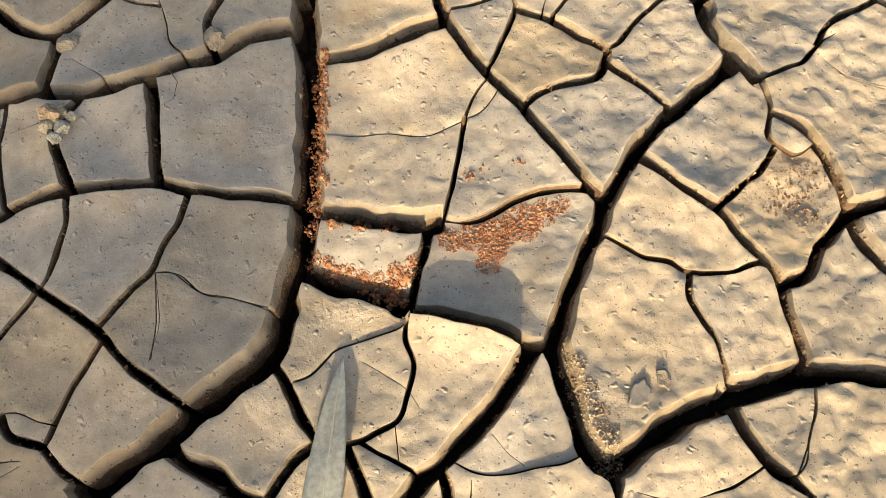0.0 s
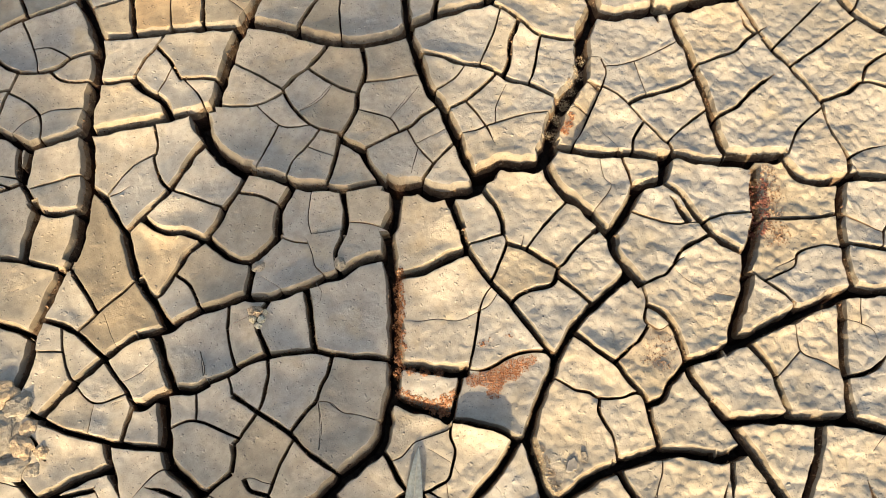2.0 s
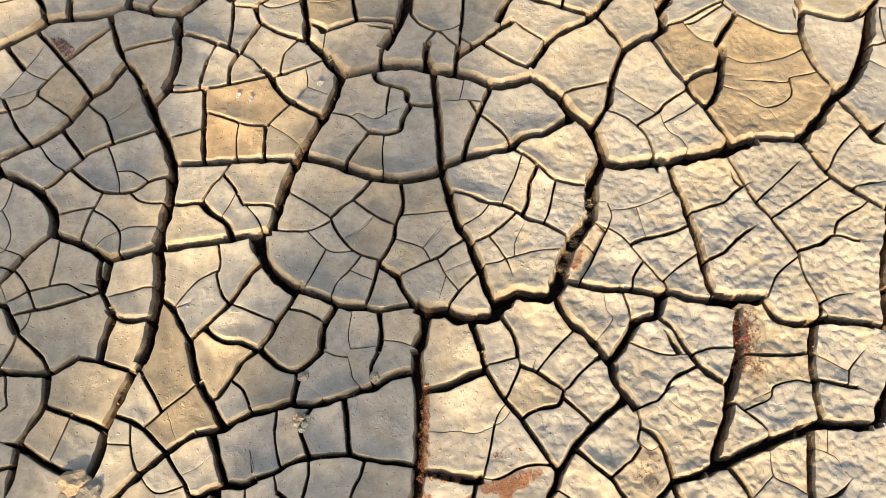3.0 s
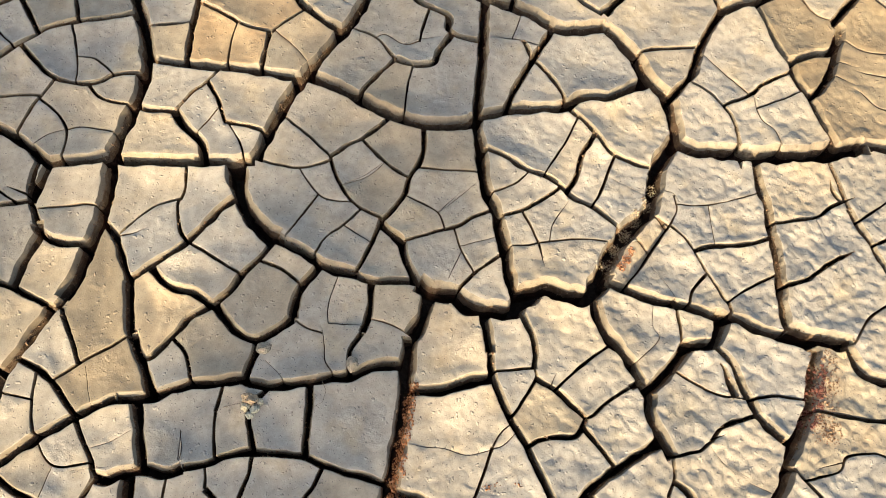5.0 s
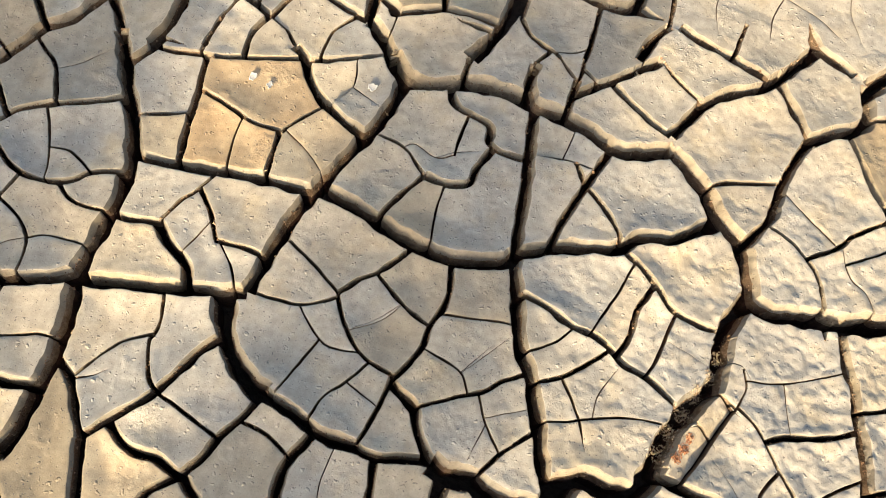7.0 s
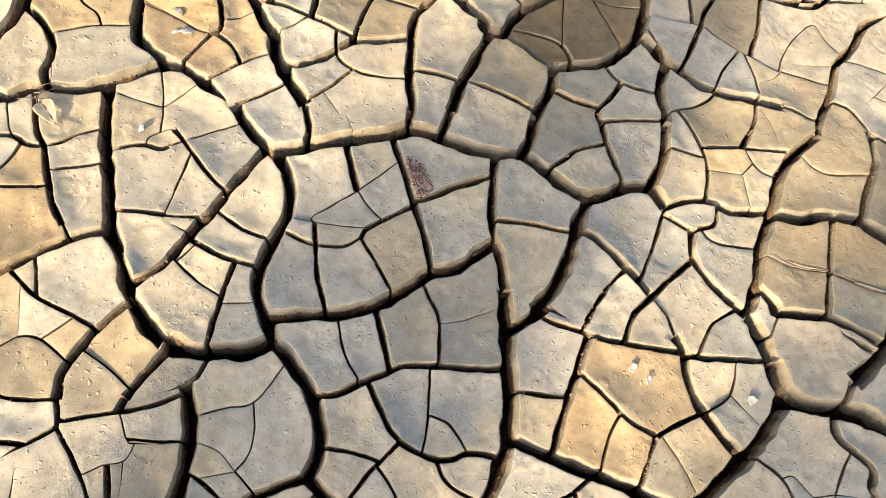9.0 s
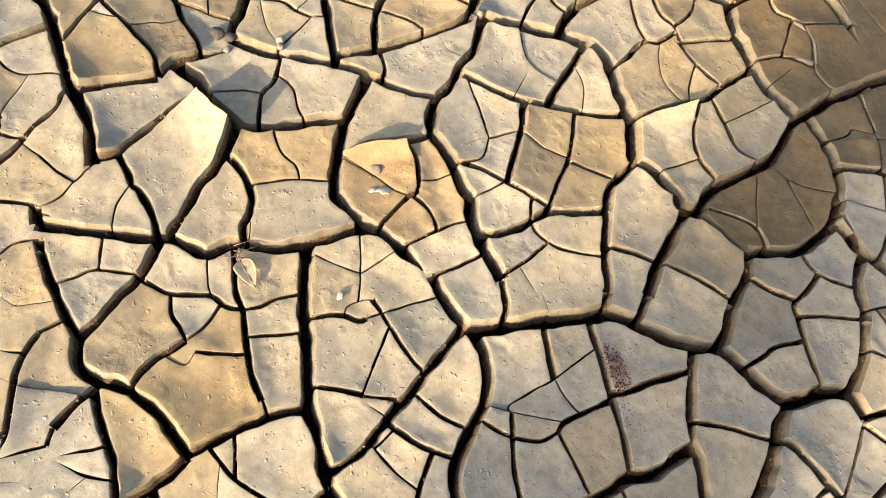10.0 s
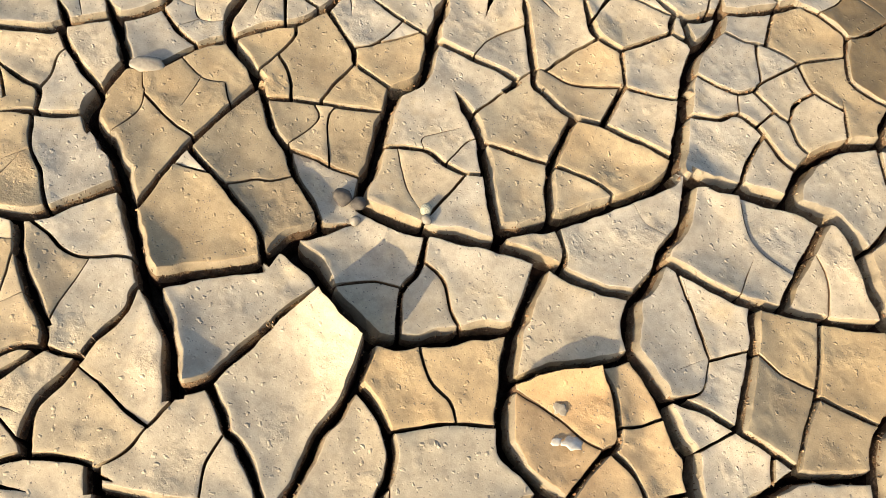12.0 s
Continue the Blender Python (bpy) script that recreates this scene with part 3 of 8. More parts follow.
crack(8.5, -1025,722, -992,714, -972,702, -959,692, -951,675, -946,657, -931,640)
crack(3.8, -1003,788, -972,765, -946,760, -929,747)
crack(4.4, -974,704, -947,732, -927,749, -892,772)
crack(8.3, -1142,619, -1127,643, -1125,665, -1117,718)
crack(4.6, -1140,585, -1138,625)
crack(8.2, -1127,644, -1103,635, -1084,622, -1069,620, -1041,607, -1013,587)
crack(4.0, -1198,589, -1165,585, -1140,586)
crack(3.4, -1140,586, -1140,559, -1151,535)
crack(7.1, -1232,683, -1234,669, -1225,647, -1228,614)
crack(2.6, -1380,831, -1368,809, -1369,768)
crack(3.9, -1377,826, -1335,819, -1301,818)
crack(12.9, -1137,520, -1094,543, -1058,561, -1026,577, -1000,595, -977,599, -956,605, -945,628, -929,642, -905,651, -881,673, -859,699, -831,734, -810,747)
crack(3.4, -1085,623, -1080,590, -1060,560)
crack(2.4, -954,682, -926,643)
crack(9.9, -1010,588, -1002,555, -1000,537, -1002,510, -1002,477, -1004,453, -1003,442)
crack(4.4, -1068,556, -1042,518)
crack(4.9, -1071,476, -1056,498, -1043,517, -1000,541)
crack(9.6, -1108,498, -1069,475, -1041,461, -1006,445)
crack(5.3, -1042,426, -1030,456)
crack(12.5, -1007,446, -986,424, -965,421, -939,429, -921,432)
crack(7.5, -921,432, -923,461, -918,483, -908,509)
crack(6.2, -1000,537, -962,540, -939,553, -919,566, -899,566, -880,573)
crack(5.8, -880,573, -866,588, -856,607, -834,628)
crack(5.0, -958,542, -941,523, -924,516, -908,509)
crack(4.5, -905,566, -903,534, -908,509)
crack(2.9, -957,604, -931,574, -917,566)
crack(7.3, -940,632, -902,588, -880,573, -864,556, -841,533, -820,515, -797,501)
crack(5.1, -857,549, -832,569, -804,592)
crack(5.5, -892,504, -869,517, -842,534)
crack(2.2, -892,504, -892,486, -918,481)
crack(12.8, -871,684, -849,650, -825,615, -798,585, -779,560, -750,523)
crack(3.0, -864,673, -825,681, -796,689)
crack(3.1, -830,735, -797,690, -777,656)
crack(3.1, -796,689, -786,714, -775,744)
crack(6.6, -815,604, -788,629, -763,637, -757,645)
crack(2.4, -780,631, -784,645, -775,660, -764,668)
crack(3.5, -718,600, -710,568)
crack(6.2, -766,543, -737,558, -711,568, -708,568)
crack(5.7, -723,735, -703,766, -684,802)
crack(10.2, -708,817, -686,833, -669,857, -654,888, -645,900, -618,919, -585,945)
crack(5.4, -677,903, -656,868, -628,860, -600,865, -556,884)
crack(5.3, -628,860, -638,822, -654,783)
crack(1.9, -643,810, -600,789)
crack(6.8, -789,882, -756,896, -715,900, -684,903, -652,904, -646,898)
crack(4.1, -741,853, -720,891, -714,905)
crack(3.6, -846,1009, -805,977, -768,944)
crack(3.6, -768,944, -752,963, -736,978, -699,978, -665,985)
crack(3.4, -768,944, -760,912, -781,886)
crack(8.5, -759,1023, -738,979, -720,923, -713,900)
crack(6.4, -695,1057, -675,1012, -664,981, -659,941, -650,902)
crack(5.7, -664,981, -631,986, -596,993)
crack(9.6, -858,1008, -814,1011, -787,1014, -758,1023, -727,1039, -691,1058, -664,1072, -629,1095)
crack(9.1, -736,1166, -734,1116, -733,1072, -730,1038)
crack(16.9, -880,1111, -855,1121, -822,1136, -778,1154, -747,1163, -727,1170, -697,1159, -680,1142, -654,1118, -620,1087, -606,1063, -588,1032)
crack(7.8, -625,1091, -600,1127, -571,1165, -543,1200)
crack(12.9, -773,1155, -781,1187, -778,1221, -764,1254, -736,1284, -716,1295)
crack(11.8, -729,1364, -728,1312, -716,1295)
crack(10.2, -716,1295, -691,1319, -678,1347, -666,1370)
crack(17.4, -696,1392, -663,1368, -626,1370, -590,1381)
crack(14.0, -935,1208, -913,1156, -894,1102)
crack(6.4, -923,1179, -889,1199, -875,1219, -845,1219, -803,1201, -780,1199)
crack(5.5, -829,1133, -836,1176, -837,1216)
crack(5.7, -858,1256, -836,1250, -821,1250, -798,1231, -776,1226)
crack(4.0, -849,1219, -841,1251)
crack(5.8, -782,1318, -751,1268)
crack(3.0, -832,1131, -789,1088, -733,1079)
crack(2.2, -774,1018, -779,1070)
crack(2.3, -734,1121, -705,1101, -685,1062)
crack(7.2, -687,1149, -677,1178, -669,1223, -651,1236, -637,1268)
crack(5.7, -727,1289, -693,1248, -663,1227)
crack(6.6, -701,1310, -670,1283, -644,1274, -625,1257)
crack(5.9, -645,1369, -634,1319, -644,1274)
crack(5.8, -625,1254, -591,1289, -552,1326)
crack(7.3, -625,1254, -592,1238, -562,1231, -538,1229)
crack(2.8, -650,1240, -637,1212, -615,1184, -574,1162)
crack(4.0, -589,1238, -579,1196, -567,1171)
crack(9.8, -548,1195, -539,1226, -525,1262, -511,1289)
crack(16.8, -594,1380, -571,1343, -542,1317, -518,1295, -488,1272, -452,1257, -425,1248)
crack(12.6, -592,1378, -571,1419, -544,1463, -526,1499, -506,1534)
crack(11.0, -506,1534, -474,1496, -442,1478, -395,1437)
crack(6.0, -521,1298, -493,1330, -467,1342, -436,1346)
crack(6.2, -556,1444, -530,1409, -500,1411, -482,1412)
crack(5.2, -499,1411, -485,1334)
crack(6.3, -482,1412, -434,1454, -411,1468)
crack(5.2, -482,1412, -458,1390, -435,1344, -415,1331, -387,1323)
crack(16.8, -425,1248, -408,1280, -392,1315, -357,1371)
crack(13.8, -425,1248, -426,1174, -440,1137, -460,1103, -481,1062, -483,1017, -490,1012)
crack(16.1, -588,1033, -569,1037, -536,1028, -519,1025, -508,1012, -487,1014)
crack(10.5, -588,1033, -596,992, -597,973, -579,931, -561,892, -538,857, -532,843)
crack(6.2, -557,1183, -542,1131, -517,1095, -473,1077)
crack(3.0, -558,1034, -541,1061, -516,1094)
crack(7.1, -544,1199, -503,1167, -477,1144, -437,1145)
crack(3.2, -510,1172, -491,1207, -462,1261)
crack(2.5, -482,1269, -463,1330)
crack(14.0, -418,1260, -372,1226, -350,1202, -332,1176, -324,1143, -321,1112, -333,1073, -346,1049, -370,1029, -402,1007)
crack(10.2, -484,1017, -448,1012, -420,1007, -401,1008)
crack(12.6, -402,1007, -391,974, -390,935, -389,923)
crack(5.9, -464,1035, -430,1045, -404,1045, -377,1024)
crack(3.0, -405,1045, -442,1133)
crack(3.8, -404,1146, -365,1114, -330,1084)
crack(4.0, -422,1146, -382,1145, -329,1163)
crack(12.4, -499,1013, -496,954, -496,919, -490,884, -488,869)
crack(7.6, -564,899, -529,911, -496,915)
crack(6.3, -496,919, -448,927, -390,930)
crack(6.5, -391,972, -354,974, -319,982)
crack(7.1, -311,1032, -314,1004, -321,974, -310,962)
crack(5.9, -346,1049, -311,1032, -255,1044)
crack(5.8, -310,962, -281,983, -249,1000)
crack(6.2, -291,937, -322,904, -330,885, -345,856)
crack(9.0, -1544,792, -1523,806, -1503,823, -1498,834, -1478,863, -1455,890, -1441,920, -1442,937)
crack(7.7, -1531,858, -1501,842, -1491,828, -1463,816, -1433,807, -1409,802)
crack(10.2, -1494,890, -1473,880, -1450,867, -1412,841)
crack(8.1, -1409,802, -1414,826, -1413,841, -1390,856, -1382,880, -1372,910, -1357,935, -1340,971, -1318,997, -1307,1036, -1308,1055)
crack(14.6, -1409,802, -1403,781, -1389,769, -1383,767)
crack(7.3, -1466,721, -1446,739, -1422,756, -1400,778)
crack(5.3, -1511,762, -1475,762, -1456,764, -1439,744)
crack(3.8, -1456,764, -1462,785, -1474,806, -1472,820)
crack(4.6, -1441,742, -1414,714, -1388,702, -1364,684, -1350,677)
crack(1.5, -1426,685, -1412,714)
crack(10.0, -1385,648, -1364,659, -1351,674, -1339,700, -1317,740)
crack(8.6, -1368,656, -1337,632, -1311,617, -1278,602, -1268,597)
crack(4.4, -1363,660, -1337,661, -1314,658, -1292,664, -1268,684, -1245,692)
crack(1.4, -1318,587, -1304,614)
crack(2.4, -1288,667, -1282,641, -1276,617, -1268,597)
crack(6.5, -1269,597, -1259,583, -1274,571, -1282,555)
crack(5.6, -1259,583, -1238,590, -1226,598)
crack(6.8, -1226,598, -1228,614)
crack(8.2, -1226,598, -1225,572, -1225,547, -1216,526, -1200,510)
crack(3.3, -1225,589, -1198,589)
crack(3.5, -1244,520, -1219,516)
crack(6.2, -1215,494, -1202,509, -1177,527, -1153,537)
crack(6.0, -1201,481, -1180,491)
crack(10.6, -1153,537, -1137,520)
crack(8.1, -1148,532, -1131,537)
crack(5.2, -1442,918, -1406,906, -1382,904, -1373,905)
crack(2.4, -1424,950, -1400,932, -1374,949)
crack(1.7, -1410,907, -1400,932)
crack(10.5, -1385,988, -1377,952, -1354,931, -1325,923, -1299,912)
crack(4.3, -1352,1015, -1328,986)
crack(4.2, -1321,994, -1311,982, -1309,954, -1310,917)
crack(4.7, -1309,952, -1283,939, -1262,917)
crack(4.9, -1339,1026, -1310,1025)
crack(6.1, -1308,1032, -1276,1018, -1252,1008, -1239,995, -1214,994, -1185,994)
crack(4.7, -1239,995, -1240,960, -1237,932)
crack(3.7, -1254,1008, -1238,1032, -1234,1075)
crack(5.7, -1283,1077, -1234,1075, -1196,1079)
crack(1.9, -1252,1007, -1209,1078)
crack(12.1, -1218,1139, -1200,1088, -1173,1029, -1185,994)
crack(2.8, -1381,882, -1348,878, -1325,888)
crack(2.8, -1325,888, -1312,877, -1301,870)
crack(2.7, -1400,849, -1383,831, -1380,831)
crack(1.7, -1339,840, -1348,878)
crack(7.6, -1195,1078, -1146,1086, -1114,1093, -1090,1095)
crack(7.9, -1153,1197, -1126,1167, -1085,1118)
crack(2.6, -1147,1086, -1146,1124, -1124,1165)
crack(8.2, -1099,1246, -1067,1213, -1049,1203, -1020,1204)
crack(4.6, -1049,1203, -1065,1164, -1075,1123)
crack(6.2, -1021,1204, -1006,1233, -987,1270)
crack(5.4, -1021,1204, -992,1164)
crack(3.9, -1091,1095, -1083,1120, -1068,1126, -1041,1132, -993,1164)
crack(5.3, -993,1164, -964,1178, -930,1196)
crack(7.7, -1085,1118, -1073,1102, -1063,1100)
crack(7.5, -1090,1095, -1095,1071)
crack(10.0, -1037,1301, -999,1299, -980,1305, -957,1340)
crack(7.0, -1001,1299, -989,1270, -964,1271)
crack(12.5, -967,1364, -948,1318, -952,1270, -943,1228, -935,1208)
crack(9.9, -991,1301, -951,1264)
crack(10.4, -959,1344, -934,1361, -909,1388, -886,1419)
crack(6.7, -887,1417, -852,1418, -818,1409, -804,1376, -788,1349)
crack(6.1, -817,1407, -798,1431, -782,1476)
crack(6.5, -789,1349, -768,1346, -728,1347)
crack(5.7, -948,1316, -914,1321, -892,1330, -851,1333, -817,1310, -776,1308)
crack(5.9, -907,1390, -889,1330)
crack(5.9, -850,1332, -826,1360, -806,1379)
crack(5.5, -944,1235, -891,1244, -871,1264)
crack(4.3, -901,1326, -871,1276)
crack(4.2, -871,1264, -871,1276, -848,1331)
crack(2.7, -887,1248, -871,1219)
crack(4.9, -821,1250, -826,1279, -814,1310)
crack(12.0, -921,432, -887,431, -852,422, -824,412)
crack(11.5, -824,412, -830,384, -839,358, -846,330, -852,297, -863,264)
crack(9.9, -826,413, -808,447, -790,478, -768,506, -750,523)
crack(8.3, -957,358, -956,393, -950,426)
crack(8.2, -952,412, -924,390, -904,378, -880,362, -846,327)
crack(4.6, -933,341, -914,359, -899,375)
crack(4.0, -928,335, -896,340, -870,352)
crack(9.2, -836,367, -803,347, -785,334, -767,313, -761,296)
crack(3.5, -784,333, -770,356, -758,376, -737,384, -696,377)
crack(4.5, -768,314, -754,312, -722,319)
crack(3.0, -737,384, -721,421)
crack(1.5, -794,426, -759,374)
crack(5.4, -816,432, -770,420, -734,421, -693,421)
crack(5.5, -801,459, -769,420)
crack(8.3, -681,467, -689,436, -694,416, -696,385, -694,363, -683,340)
crack(3.0, -696,396, -656,392, -625,385)
crack(12.5, -750,523, -724,505, -700,483, -683,468)
crack(16.0, -683,468, -656,455, -627,444, -623,444)
crack(8.4, -614,446, -620,405, -623,375)
crack(9.0, -692,476, -678,508, -673,529)
crack(11.1, 308,863, 319,899, 340,932)
crack(11.3, 355,938, 390,922, 430,911, 462,900, 486,889)
crack(5.7, 443,972, 432,910)
crack(14.8, 504,910, 512,919, 548,968)
crack(13.4, 530,1006, 548,968, 589,949, 601,941)
crack(15.3, 619,930, 650,963, 699,1009)
crack(4.7, 340,876, 355,859)
crack(16.9, -357,1371, -347,1390, -307,1442, -275,1489)
crack(10.8, -350,1202, -318,1220, -289,1235, -259,1247, -216,1269, -173,1289)
crack(6.3, -367,1354, -324,1301, -300,1266, -287,1236, -259,1179)
crack(3.6, -376,1229, -351,1267, -347,1282, -317,1291)
crack(2.8, -314,1285, -273,1315, -241,1313, -197,1313)
crack(6.4, -201,1397, -205,1342, -188,1281, -173,1229, -167,1176)
crack(15.5, -292,1465, -247,1437, -207,1415)
crack(13.5, -322,1122, -283,1104, -251,1097, -215,1088, -184,1093, -146,1105, -100,1117)
crack(6.1, -244,1254, -251,1212, -246,1172, -245,1131, -247,1096)
crack(3.5, -326,1153, -307,1165, -250,1182, -225,1181, -184,1176, -156,1175, -127,1173)
crack(4.3, -184,1176, -193,1132, -193,1092)
crack(4.3, -177,1176, -150,1145, -129,1109)
crack(11.3, -269,1101, -260,1051, -241,1020, -235,1006)
crack(4.1, -240,1018, -201,1062, -189,1092)
crack(6.4, -229,1031, -210,1020)
crack(5.8, -137,1107, -128,1079, -127,1059)
crack(2.4, -115,990, -107,1015)
crack(10.4, -165,224, -147,172, -140,161)
crack(10.4, -140,161, -128,142, -122,135)
crack(10.4, -122,135, -116,127, -94,95)
crack(10.0, -134,84, -145,78, -172,56, -206,25, -231,-4, -242,-20)
crack(9.9, -113,89, -99,58, -86,27, -82,14)
crack(11.2, -38,24, -52,16, -82,14, -103,6, -116,-3, -129,-3)
crack(6.3, -129,-3, -138,14, -155,33, -172,55)
crack(7.2, -259,107, -232,100, -208,87, -186,68, -172,56)
crack(11.6, -240,173, -247,151, -255,120, -263,95, -266,83)
crack(8.6, -319,105, -286,95, -266,85)
crack(7.4, -330,192, -296,187, -264,179, -240,173)
crack(12.7, -266,83, -268,50, -274,26, -279,11)
crack(3.6, -267,66, -225,65)
crack(3.5, -231,99, -225,65, -216,39, -204,23, -177,-0, -136,11)
crack(2.1, -178,1, -179,-19, -179,-40)
crack(9.8, -312,24, -277,16)
crack(8.3, -279,11, -259,-8, -242,-20)
crack(7.5, -242,-20, -202,-35, -168,-43, -144,-50, -97,-55, -83,-56)
crack(5.5, -129,-3, -135,-29, -139,-50)
crack(13.7, -94,10, -88,-25, -81,-62, -71,-81, -55,-94, -35,-114)
crack(9.6, -280,-22, -248,-46, -226,-69)
crack(8.1, -281,-68, -255,-91, -233,-111)
crack(8.1, -157,-46, -145,-83, -132,-113)
crack(10.8, -211,-105, -185,-92, -147,-78)
crack(2.7, -118,-113, -93,-85, -71,-80)
crack(3.5, -52,16, -50,-24)
crack(4.1, -86,-35, -52,-23, -4,-42)
crack(6.2, -2,-53, -0,-68, -2,-86)
crack(6.8, -2,-86, -18,-99, -35,-114)
crack(4.2, -7,7, -15,34)
crack(2.1, -53,64, -45,32)
crack(4.3, -20,92, -16,71, -5,39)
crack(14.9, 614,55, 646,70, 673,83, 723,105, 756,118, 790,131, 844,133, 877,132)
crack(13.4, 662,170, 656,135, 637,94, 627,61)
crack(5.3, 660,166, 683,148, 707,129, 725,106)
crack(3.8, 684,148, 726,167, 735,186, 770,197, 799,193)
crack(2.2, 615,133, 650,122)
crack(9.2, 800,209, 799,166, 804,131)
crack(8.7, 645,70, 662,47, 674,27, 680,-3, 689,-32)
crack(2.9, 715,102, 717,54, 742,41, 769,25)
crack(2.9, 717,54, 676,17)
crack(10.2, 783,128, 775,71, 768,20, 768,-36)
crack(5.8, 768,18, 805,28, 832,51)
crack(2.2, 779,97, 816,83, 821,60)
crack(12.6, 592,-9, 611,-33, 634,-73, 653,-106, 665,-131)
crack(14.2, 611,-33, 645,-31, 704,-32, 767,-36, 827,-53)
crack(9.8, 727,-33, 713,-79, 689,-132)
crack(12.6, 590,-76, 600,-77, 630,-67)
crack(6.9, 609,-74, 602,-130)
crack(10.7, -310,353, -311,319)
crack(10.7, -297,273, -289,260)
crack(4.6, -351,312, -318,305)
crack(9.1, -290,262, -265,255, -226,260)
crack(12.0, -289,260, -296,222, -296,187)
crack(8.5, 741,526, 752,508, 775,475, 807,418)
crack(4.3, 753,508, 801,553, 844,595)
crack(5.1, 774,477, 829,515, 892,562)
crack(6.6, 807,418, 849,432, 874,448, 915,438)
crack(5.1, 872,447, 889,477, 932,504)
crack(6.5, 807,418, 813,368, 828,326, 826,297)
crack(4.1, 808,407, 770,375, 744,331)
crack(4.0, 828,324, 858,340, 895,348)
crack(12.8, 733,331, 756,297, 788,290, 817,296, 844,298, 910,292)
crack(10.9, 816,296, 803,243, 800,192)
crack(6.2, 688,236, 756,236, 803,243)
crack(6.9, 800,201, 867,189)
crack(2.3, 803,244, 859,215)
crack(12.1, 864,609, 891,562, 945,521)
crack(15.5, 688,236, 672,194, 661,166)
crack(10.8, 571,270, 578,263, 594,232)
crack(10.8, 623,215, 644,198, 669,185)
crack(16.2, 619,915, 641,943)
crack(16.2, 686,987, 744,1007, 808,1020, 859,1031, 892,1054)
crack(5.7, 666,883, 687,889, 735,924)
crack(5.7, 766,954, 778,969, 807,1008, 813,1039)
crack(6.8, 765,910, 772,904, 818,880, 853,869, 887,871)
crack(3.9, 729,813, 774,797, 834,810, 891,837)
crack(4.4, 758,760, 805,758, 845,759, 853,770, 909,784)
crack(4.3, 753,726, 799,701, 845,726, 850,767)
crack(13.9, 843,1027, 860,983, 888,956, 897,930, 943,914, 979,910, 1012,927, 1057,968)
crack(11.2, 897,930, 886,873, 893,817, 912,777, 938,744)
crack(17.7, 1036,949, 1017,882, 994,815, 962,763, 923,731, 895,689, 849,638)
crack(16.4, 769,633, 781,637, 849,638)
crack(7.1, 714,564, 718,549, 732,534)
crack(11.3, 847,638, 864,609)
crack(11.3, 945,521, 983,496)
crack(5.1, 918,542, 988,557)
crack(15.0, 927,734, 962,683, 979,646, 1000,627)
crack(15.0, 975,654, 1008,677)
crack(4.2, 886,572, 919,626, 966,674)
crack(9.5, 957,1058, 1002,1024, 1046,1007)
crack(13.6, 974,467, 945,392, 939,322, 932,289)
crack(3.7, 851,192, 859,216)
crack(3.7, 858,213, 860,219, 890,251)
crack(9.9, -443,165, -402,164, -366,167, -346,178, -330,192)
crack(9.5, -368,167, -361,120, -374,87, -384,60, -384,30, -387,-14)
crack(8.1, -363,117, -319,105)
crack(9.5, -411,63, -378,56, -342,37, -312,24)
crack(2.4, -319,105, -336,34)
crack(7.1, -1117,718, -1113,743, -1102,778)
crack(10.1, -6,1364, -31,1329, -37,1277, -50,1235, -46,1197, -44,1166, -47,1132, -43,1101)
crack(6.7, -100,1117, -85,1119, -55,1118, -46,1130)
crack(4.3, -127,1173, -87,1183, -46,1190)
crack(2.6, -122,1174, -124,1211, -117,1250, -100,1283, -75,1265, -46,1248)
crack(1.7, -139,1141, -124,1160, -120,1175)
crack(1.8, -100,1203, -67,1218, -49,1228)
crack(3.6, -49,1238, -36,1247, -4,1258, 21,1260)
crack(2.6, 25,1242, 17,1217, 10,1200)
crack(6.0, -44,1166, -14,1168, 12,1152, 22,1145)
crack(4.3, 26,1136, 49,1147)
crack(1.6, -124,1095, -103,1082, -84,1057)
crack(7.4, 64,845, 76,842, 119,840)
crack(3.7, -665,527, -658,558)
crack(5.2, -683,340, -668,323)
crack(6.9, -623,375, -622,357)
crack(5.0, -722,319, -702,329, -683,340)
crack(5.8, -668,323, -647,339, -625,356, -611,366, -594,381, -581,397)
crack(5.5, -693,267, -682,287, -666,314, -668,323)
crack(4.9, -667,318, -642,305, -617,290, -596,275)
crack(2.3, -619,360, -596,340, -587,341, -562,353)
crack(2.2, -587,341, -586,322, -603,307, -616,289)
crack(1.7, -587,321, -577,305, -569,289)
crack(8.6, 878,933, 880,902)
crack(2.1, 797,702, 813,678, 815,660)
crack(5.4, 1015,813, 1036,799)
crack(3.9, 949,519, 932,504)
crack(2.9, 915,438, 945,441)
crack(3.7, 828,322, 848,298)
crack(9.2, 910,292, 932,289)
crack(3.6, 867,189, 885,183)
crack(2.6, 701,166, 726,177, 731,179)
crack(10.4, 892,136, 877,132)
crack(1.7, 808,131, 804,87)
crack(7.5, -358,1369, -312,1426, -295,1460)
crack(7.2, -347,1198, -305,1226, -250,1251, -173,1289)
crack(2.7, -356,1340, -316,1293, -289,1234)
crack(3.9, -295,1460, -222,1441)
crack(1.8, -379,1232, -333,1275, -316,1293)
crack(5.1, -324,1144, -279,1112, -244,1099, -192,1088, -117,1113)
crack(3.5, -246,1241, -250,1176, -246,1103)
crack(6.2, -673,1376, -643,1366, -593,1387, -552,1458, -512,1524)
crack(5.5, -500,1526, -459,1506, -411,1468)
crack(5.1, -592,1376, -563,1337, -517,1302, -482,1268, -424,1251)
crack(2.6, -523,1299, -480,1340, -433,1355, -400,1335)
